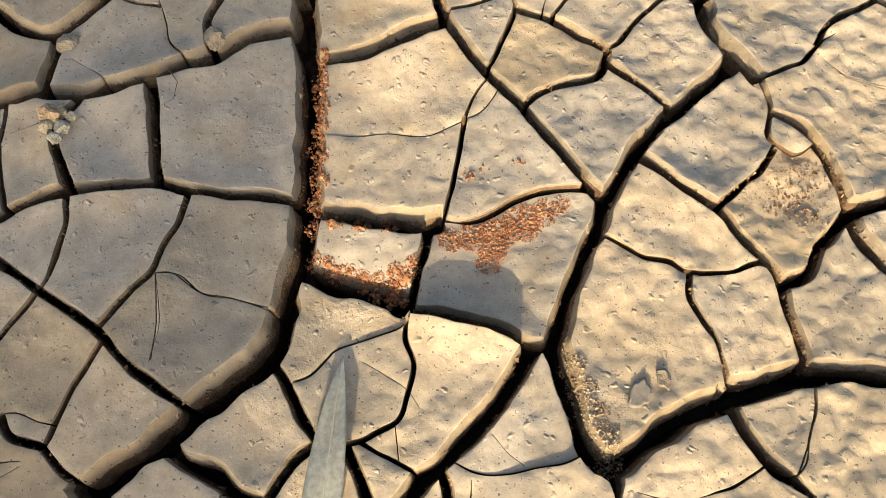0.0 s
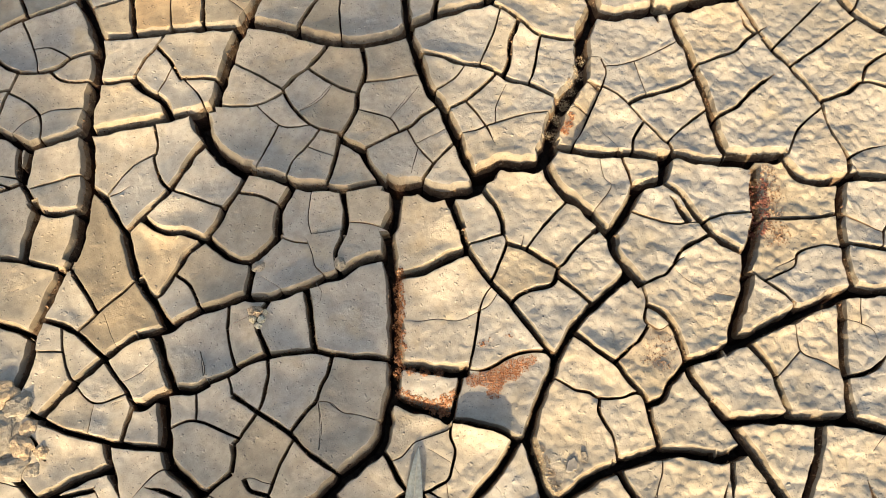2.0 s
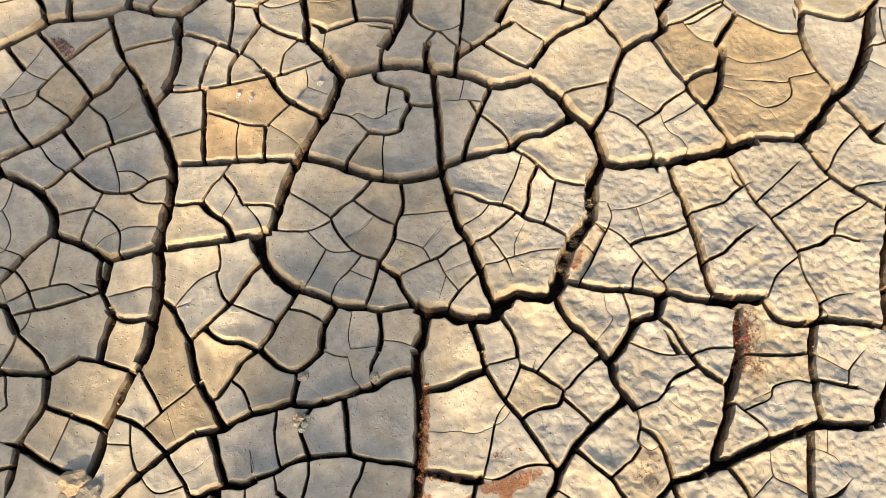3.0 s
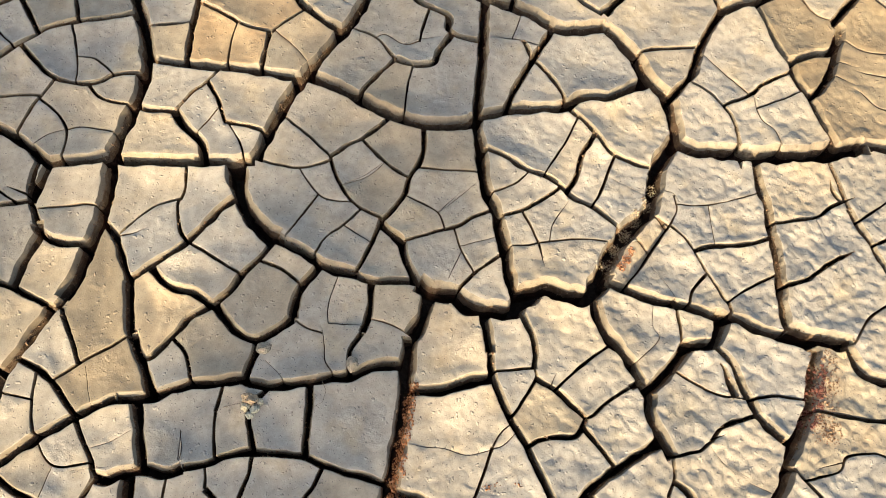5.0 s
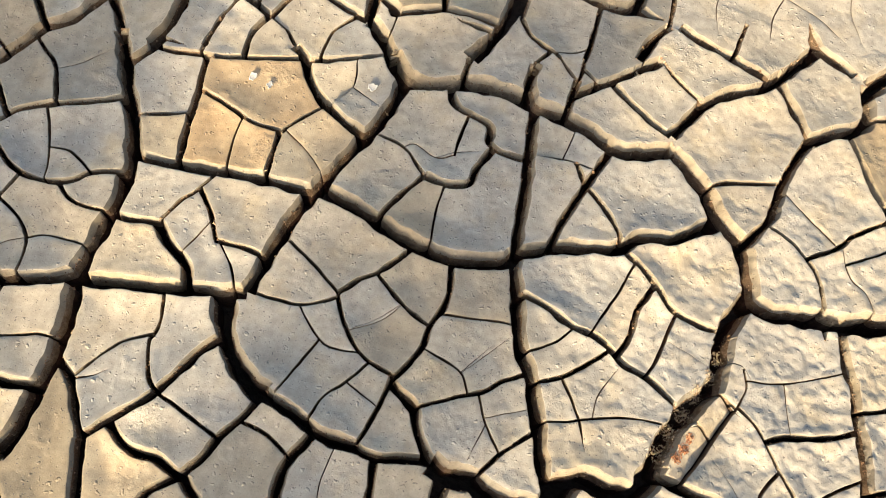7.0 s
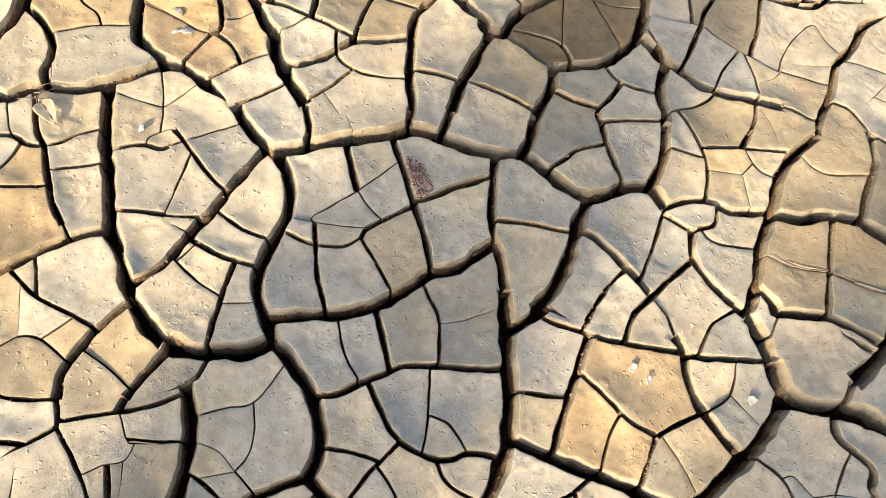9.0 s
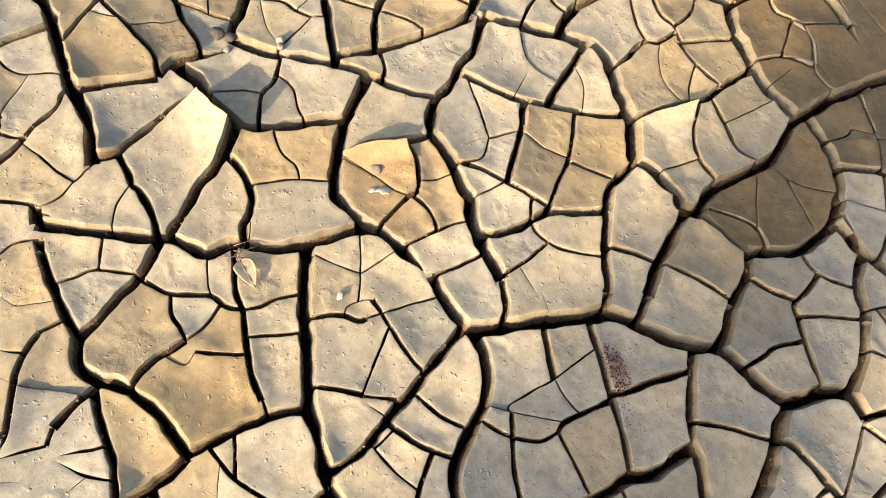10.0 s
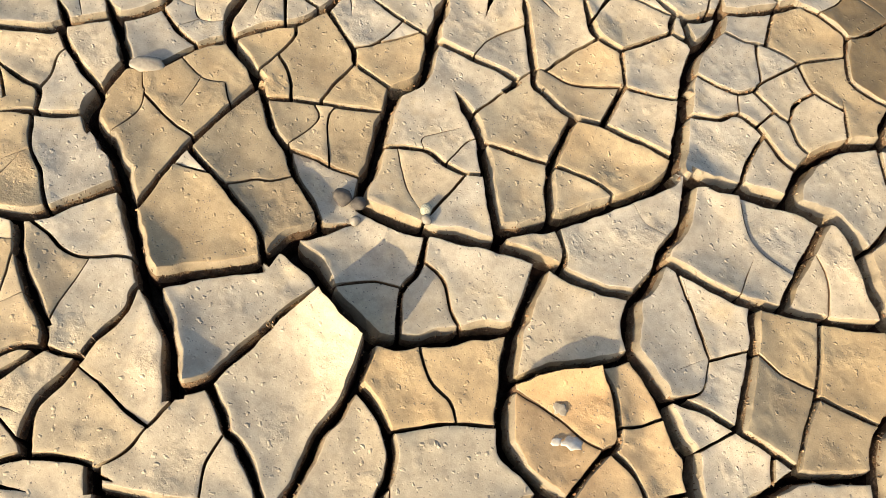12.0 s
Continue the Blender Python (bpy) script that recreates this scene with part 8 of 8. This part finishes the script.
def crumbs(name, label, spots, count, size, mat, seed, dz=0.0, spread=1.0):
    """Loose crumbs scattered thickly over some round spots."""
    r = random.Random(seed)
    verts, faces = [], []
    shape = [(1, 0, -0.4), (-0.5, 0.87, -0.4), (-0.5, -0.87, -0.4), (0.3, 0.5, 0.6), (-0.6, 0, 0.6), (0.3, -0.5, 0.6)]
    skin = [(0, 1, 3), (1, 4, 3), (1, 2, 4), (2, 5, 4), (2, 0, 5), (0, 3, 5), (3, 4, 5)]
    total = sum(s[2] ** 2 for s in spots)
    for sx, sy, sr in spots:
        for _ in range(int(count * sr * sr / total)):
            a, d = r.uniform(0, 6.283), sr * math.sqrt(r.random()) * spread
            x, y = sx + math.cos(a) * d, sy + math.sin(a) * d
            s = size * (0.4 + 1.1 * r.random() ** 2) * (1.1 - 0.5 * d / sr)
            z = surface_at(x, y)
            if z < -0.024:
                z = -0.015 - 0.006 * r.random()
            turn, base = r.uniform(0, 6.283), len(verts)
            for vx, vy, vz in shape:
                vx, vy, vz = (v + r.uniform(-0.3, 0.3) for v in (vx, vy, vz))
                verts.append((x + s * (vx * math.cos(turn) - vy * math.sin(turn)), y + s * (vx * math.sin(turn) + vy * math.cos(turn)), z + s * (vz + 0.3)))
            faces += [tuple(base + i for i in f) for f in skin]
    ob = part(name, verts, faces, [mat], None, smooth=False)
    return tagged(ob, label, "soil crumbs", kind="stuff")


crumbs("red_crumbs", "bright orange-red soil crumbs spread along a crack", [(0.293, 0.022, 0.009), (0.308, 0.025, 0.011), (0.326, 0.029, 0.014), (0.343, 0.035, 0.014), (0.358, 0.042, 0.010), (0.370, 0.047, 0.006),
       (0.322, 0.020, 0.012), (0.319, 0.008, 0.010)], 2600, 0.0011, RED, 1, 0.0003)
crumbs("red_crumbs", "loose orange crumbs dotted over grey mud", [(0.306, 0.069, 0.006), (0.342, 0.080, 0.005), (0.317, 0.074, 0.004)], 40, 0.0014, RED, 2)
crumbs("tan_crumbs", "tan soil crumbs beside a round crack", [(0.530, 0.060, 0.020), (0.552, 0.066, 0.014), (0.538, 0.040, 0.016), (0.520, 0.045, 0.012)], 380, 0.0011, RUST, 3)
crumbs("tan_crumbs", "tan and rusty crumbs along a broken plate edge", [(0.704, 0.300, 0.018), (0.706, 0.275, 0.020), (0.704, 0.245, 0.020), (0.700, 0.218, 0.020), (0.716, 0.212, 0.014)], 900, 0.0016, RUST, 4, 0.0, 1.1)
crumbs("red_crumbs", "dark rusty crumbs heaped along a broken plate edge", [(0.698, 0.285, 0.012), (0.697, 0.262, 0.013), (0.694, 0.240, 0.012), (0.688, 0.222, 0.010)], 420, 0.0022, DARK_RED, 17)
crumbs("red_crumbs", "dark red crumbs spilled on a grey plate", [(-0.494, 0.778, 0.012), (-0.482, 0.767, 0.014), (-0.470, 0.756, 0.014), (-0.463, 0.744, 0.010)], 520, 0.0015, DARK_RED, 5, 0.0003)
crumbs("red_crumbs", "faint scatter of dark red crumbs", [(-0.446, 0.726, 0.012), (-0.436, 0.712, 0.010)], 60, 0.0010, DARK_RED, 6)
crumbs("tan_crumbs", "white crumbs clustered on a cracked plate", [(-0.810, 0.309, 0.012), (-0.798, 0.298, 0.010), (-0.806, 0.322, 0.008)], 160, 0.0018, PEBBLE, 7)
crumbs("red_crumbs", "rusty crumbs lining the wide crack", [(0.200 + 0.003 * math.sin(k * 1.9), 0.168 - 0.006 * k, 0.006 + 0.002 * math.sin(k * 2.7)) for k in range(24)], 1100, 0.0017, RED, 8, -0.011)
crumbs("red_crumbs", "rusty crumbs lying in the crack round a sunken block", [(0.215, 0.036, 0.007), (0.232, 0.035, 0.007), (0.250, 0.034, 0.007), (0.215, 0.000, 0.006), (0.235, -0.006, 0.006), (0.255, -0.012, 0.007), (0.262, -0.004, 0.006)], 420, 0.0021, RED, 9, -0.012)
crumbs("tan_crumbs", "tan crumbs sloping into a wide crack", [(0.371, -0.065, 0.007), (0.375, -0.080, 0.008), (0.381, -0.095, 0.008), (0.387, -0.110, 0.008), (0.392, -0.124, 0.008)], 1100, 0.0012, TAN_SOIL, 10, -0.004, 1.2)
crumbs("red_crumbs", "rusty crumbs on the broken side of a sunken block", [(0.200, 0.009, 0.005), (0.211, 0.005, 0.005), (0.223, 0.000, 0.005), (0.234, -0.004, 0.005), (0.245, -0.005, 0.005), (0.256, -0.000, 0.005), (0.269, 0.005, 0.005)], 900, 0.0014, RED, 15, 0.0002, 1.3)
crumbs("red_crumbs", "rusty rubble in the gap below a sunken block", [(0.242, -0.014, 0.005), (0.253, -0.009, 0.005), (0.260, -0.016, 0.005), (0.253, -0.018, 0.005)], 160, 0.0022, RED, 16, -0.009)
crumbs("red_crumbs", "rusty crumbs on a sunken chunk in a wide crack", [(0.434, 0.372, 0.007), (0.440, 0.384, 0.007), (0.446, 0.397, 0.006)], 260, 0.0016, RED, 18)
crumbs("tan_crumbs", "pale crumbs filling a wide crack", [(0.470, 0.500, 0.008), (0.462, 0.475, 0.009), (0.450, 0.450, 0.009), (0.440, 0.425, 0.009), (0.430, 0.400, 0.009), (0.420, 0.375, 0.009)], 900, 0.0015, TAN_SOIL, 11, -0.012, 1.2)

def crack_crumbs():
    """Small broken bits clinging to the walls of the wide cracks."""
    r = random.Random(31)
    verts, faces, kinds = [], [], []
    for line, side, half in lines:
        if half.mean() < 0.0022:
            continue
        for p, s, h in zip(line, side, half):
            for _ in range(3):
                size = r.uniform(0.0005, 0.0015) * (1 if r.random() < 0.85 else 1.9)
                way = r.choice((-1, 1))
                q = p + s * way * (h - 2 * h * float(side_share(2 * h, -way * (s @ SUN_SIDE))) * r.uniform(0.55, 1.15))
                z = surface_at(*q)
                if z < -0.025:
                    continue
                base = len(verts)
                kinds.append(int(r.random() < 0.45))
                turn = r.uniform(0, 6.28)
                for k in range(5):
                    a = turn + k * 2.1
                    v = (math.cos(a), math.sin(a), -0.6) if k < 3 else (0.3 * math.cos(a), 0.3 * math.sin(a), 0.8)
                    verts.append((q[0] + size * (v[0] + r.uniform(-0.3, 0.3)), q[1] + size * (v[1] + r.uniform(-0.3, 0.3)), z + size * v[2]))
                faces.extend(tuple(base + i for i in f) for f in ((0, 1, 3), (1, 2, 4), (1, 4, 3), (2, 0, 4), (0, 3, 4)))
    slots = [kinds[k // 5] for k in range(len(faces))]
    ob = part("crack_crumbs", verts, faces, [WALL, RUST], None, smooth=False, slots=slots)
    return tagged(ob, "brown soil crumbs clinging to the walls of cracks", "soil crumbs", kind="stuff")


crack_crumbs()

# fine grit over the whole crust
r = random.Random(77)
gv, gf = [], []
for _ in range(5200):
    k = r.randrange(len(MIDDLE) - 1)
    p = MIDDLE[k] + (MIDDLE[k + 1] - MIDDLE[k]) * r.random() + np.array([r.gauss(0, 0.32), r.gauss(0, 0.32)])
    if not (X0 < p[0] < X1 and Y0 < p[1] < Y1) or sample(dist, p[None])[0] < 0.004:
        continue
    s = 0.0004 + 0.0007 * r.random() ** 3
    z = top_at(*p)
    base = len(gv)
    t = r.uniform(0, 6.28)
    for a, h in ((t, -0.5), (t + 1.7, -0.5), (t + 3.2, -0.5), (t + 4.7, -0.5), (t, 0.9)):
        w = 1.0 if h < 0 else 0.2
        gv.append((p[0] + math.cos(a) * s * w, p[1] + math.sin(a) * s * w, z + h * s))
    gf += [(base, base + 1, base + 4), (base + 1, base + 2, base + 4), (base + 2, base + 3, base + 4), (base + 3, base, base + 4)]
tagged(part("grit", gv, gf, [PEBBLE], None, smooth=False), "fine pale grit strewn over the mud crust", "grit", kind="stuff")


# ---- two trees added behind, out of view, to shade the crust in strips ----
def tree(name, across, away, width, height, seed, label):
    """Unseen sun blocker: tapered trunk with limbs, and a loose crown of many small leaf sprays."""
    r = random.Random(seed)
    way = Vector((-SUN_WAY.x, -SUN_WAY.y, 0)).normalized()
    foot = Vector((way.y, -way.x, 0)) * across - way * away
    home = new(name)
    home.location = foot
    trunk = [(0.05 * math.sin(i * 1.1 + seed), 0.04 * math.cos(i * 1.7 + seed), -0.1 + height * 0.8 * i / 9) for i in range(10)]
    trunk = [(x * (i > 6), y * (i > 6), z) for i, (x, y, z) in enumerate(trunk)]
    tube("trunk", trunk, width / 2 * 1.02, BARK, home, tip=0.88, sides=14)
    top = Vector(trunk[-1])
    tips = []
    for k in range(9):
        a, up = 6.283 * k / 9 + r.uniform(-0.3, 0.3), r.uniform(0.25, 0.8)
        d = Vector((math.cos(a), math.sin(a), up)).normalized()
        start = Vector(trunk[8]) + (top - Vector(trunk[8])) * r.uniform(0.0, 1.0)
        pts = [start + d * (0.35 * i) + Vector((r.uniform(-0.05, 0.05), r.uniform(-0.05, 0.05), 0.05 * i)) for i in range(6)]
        tube("limb", pts, width * 0.16, BARK, home, tip=0.2, sides=7)
        tips += pts[2:]
    verts, faces = [], []
    for p in tips:
        for _ in range(90):
            c = p + Vector((r.gauss(0, 0.32), r.gauss(0, 0.32), r.gauss(0, 0.26)))
            a, s, lean = r.uniform(0, 6.283), r.uniform(0.04, 0.08), r.uniform(-0.8, 0.8)
            x, y = Vector((math.cos(a), math.sin(a), lean)) * s, Vector((-math.sin(a), math.cos(a), 0.3)) * s * 0.35
            n = len(verts)
            verts += [c - x, c - y, c + x, c + y]
            faces.append((n, n + 1, n + 2, n + 3))
    part("crown", verts, faces, [FOLIAGE], home, smooth=False)
    return tagged(home, label, "tree", "shade trees")


tree("tree", 0.05, 8.0, 0.30, 7.0, 3, "slender dark-barked tree added out of view to cast a soft strip of shade")
tree("tree", -0.485, 8.3, 0.35, 7.5, 8, "stout dark-barked tree added out of view to cast a broad strip of shade")
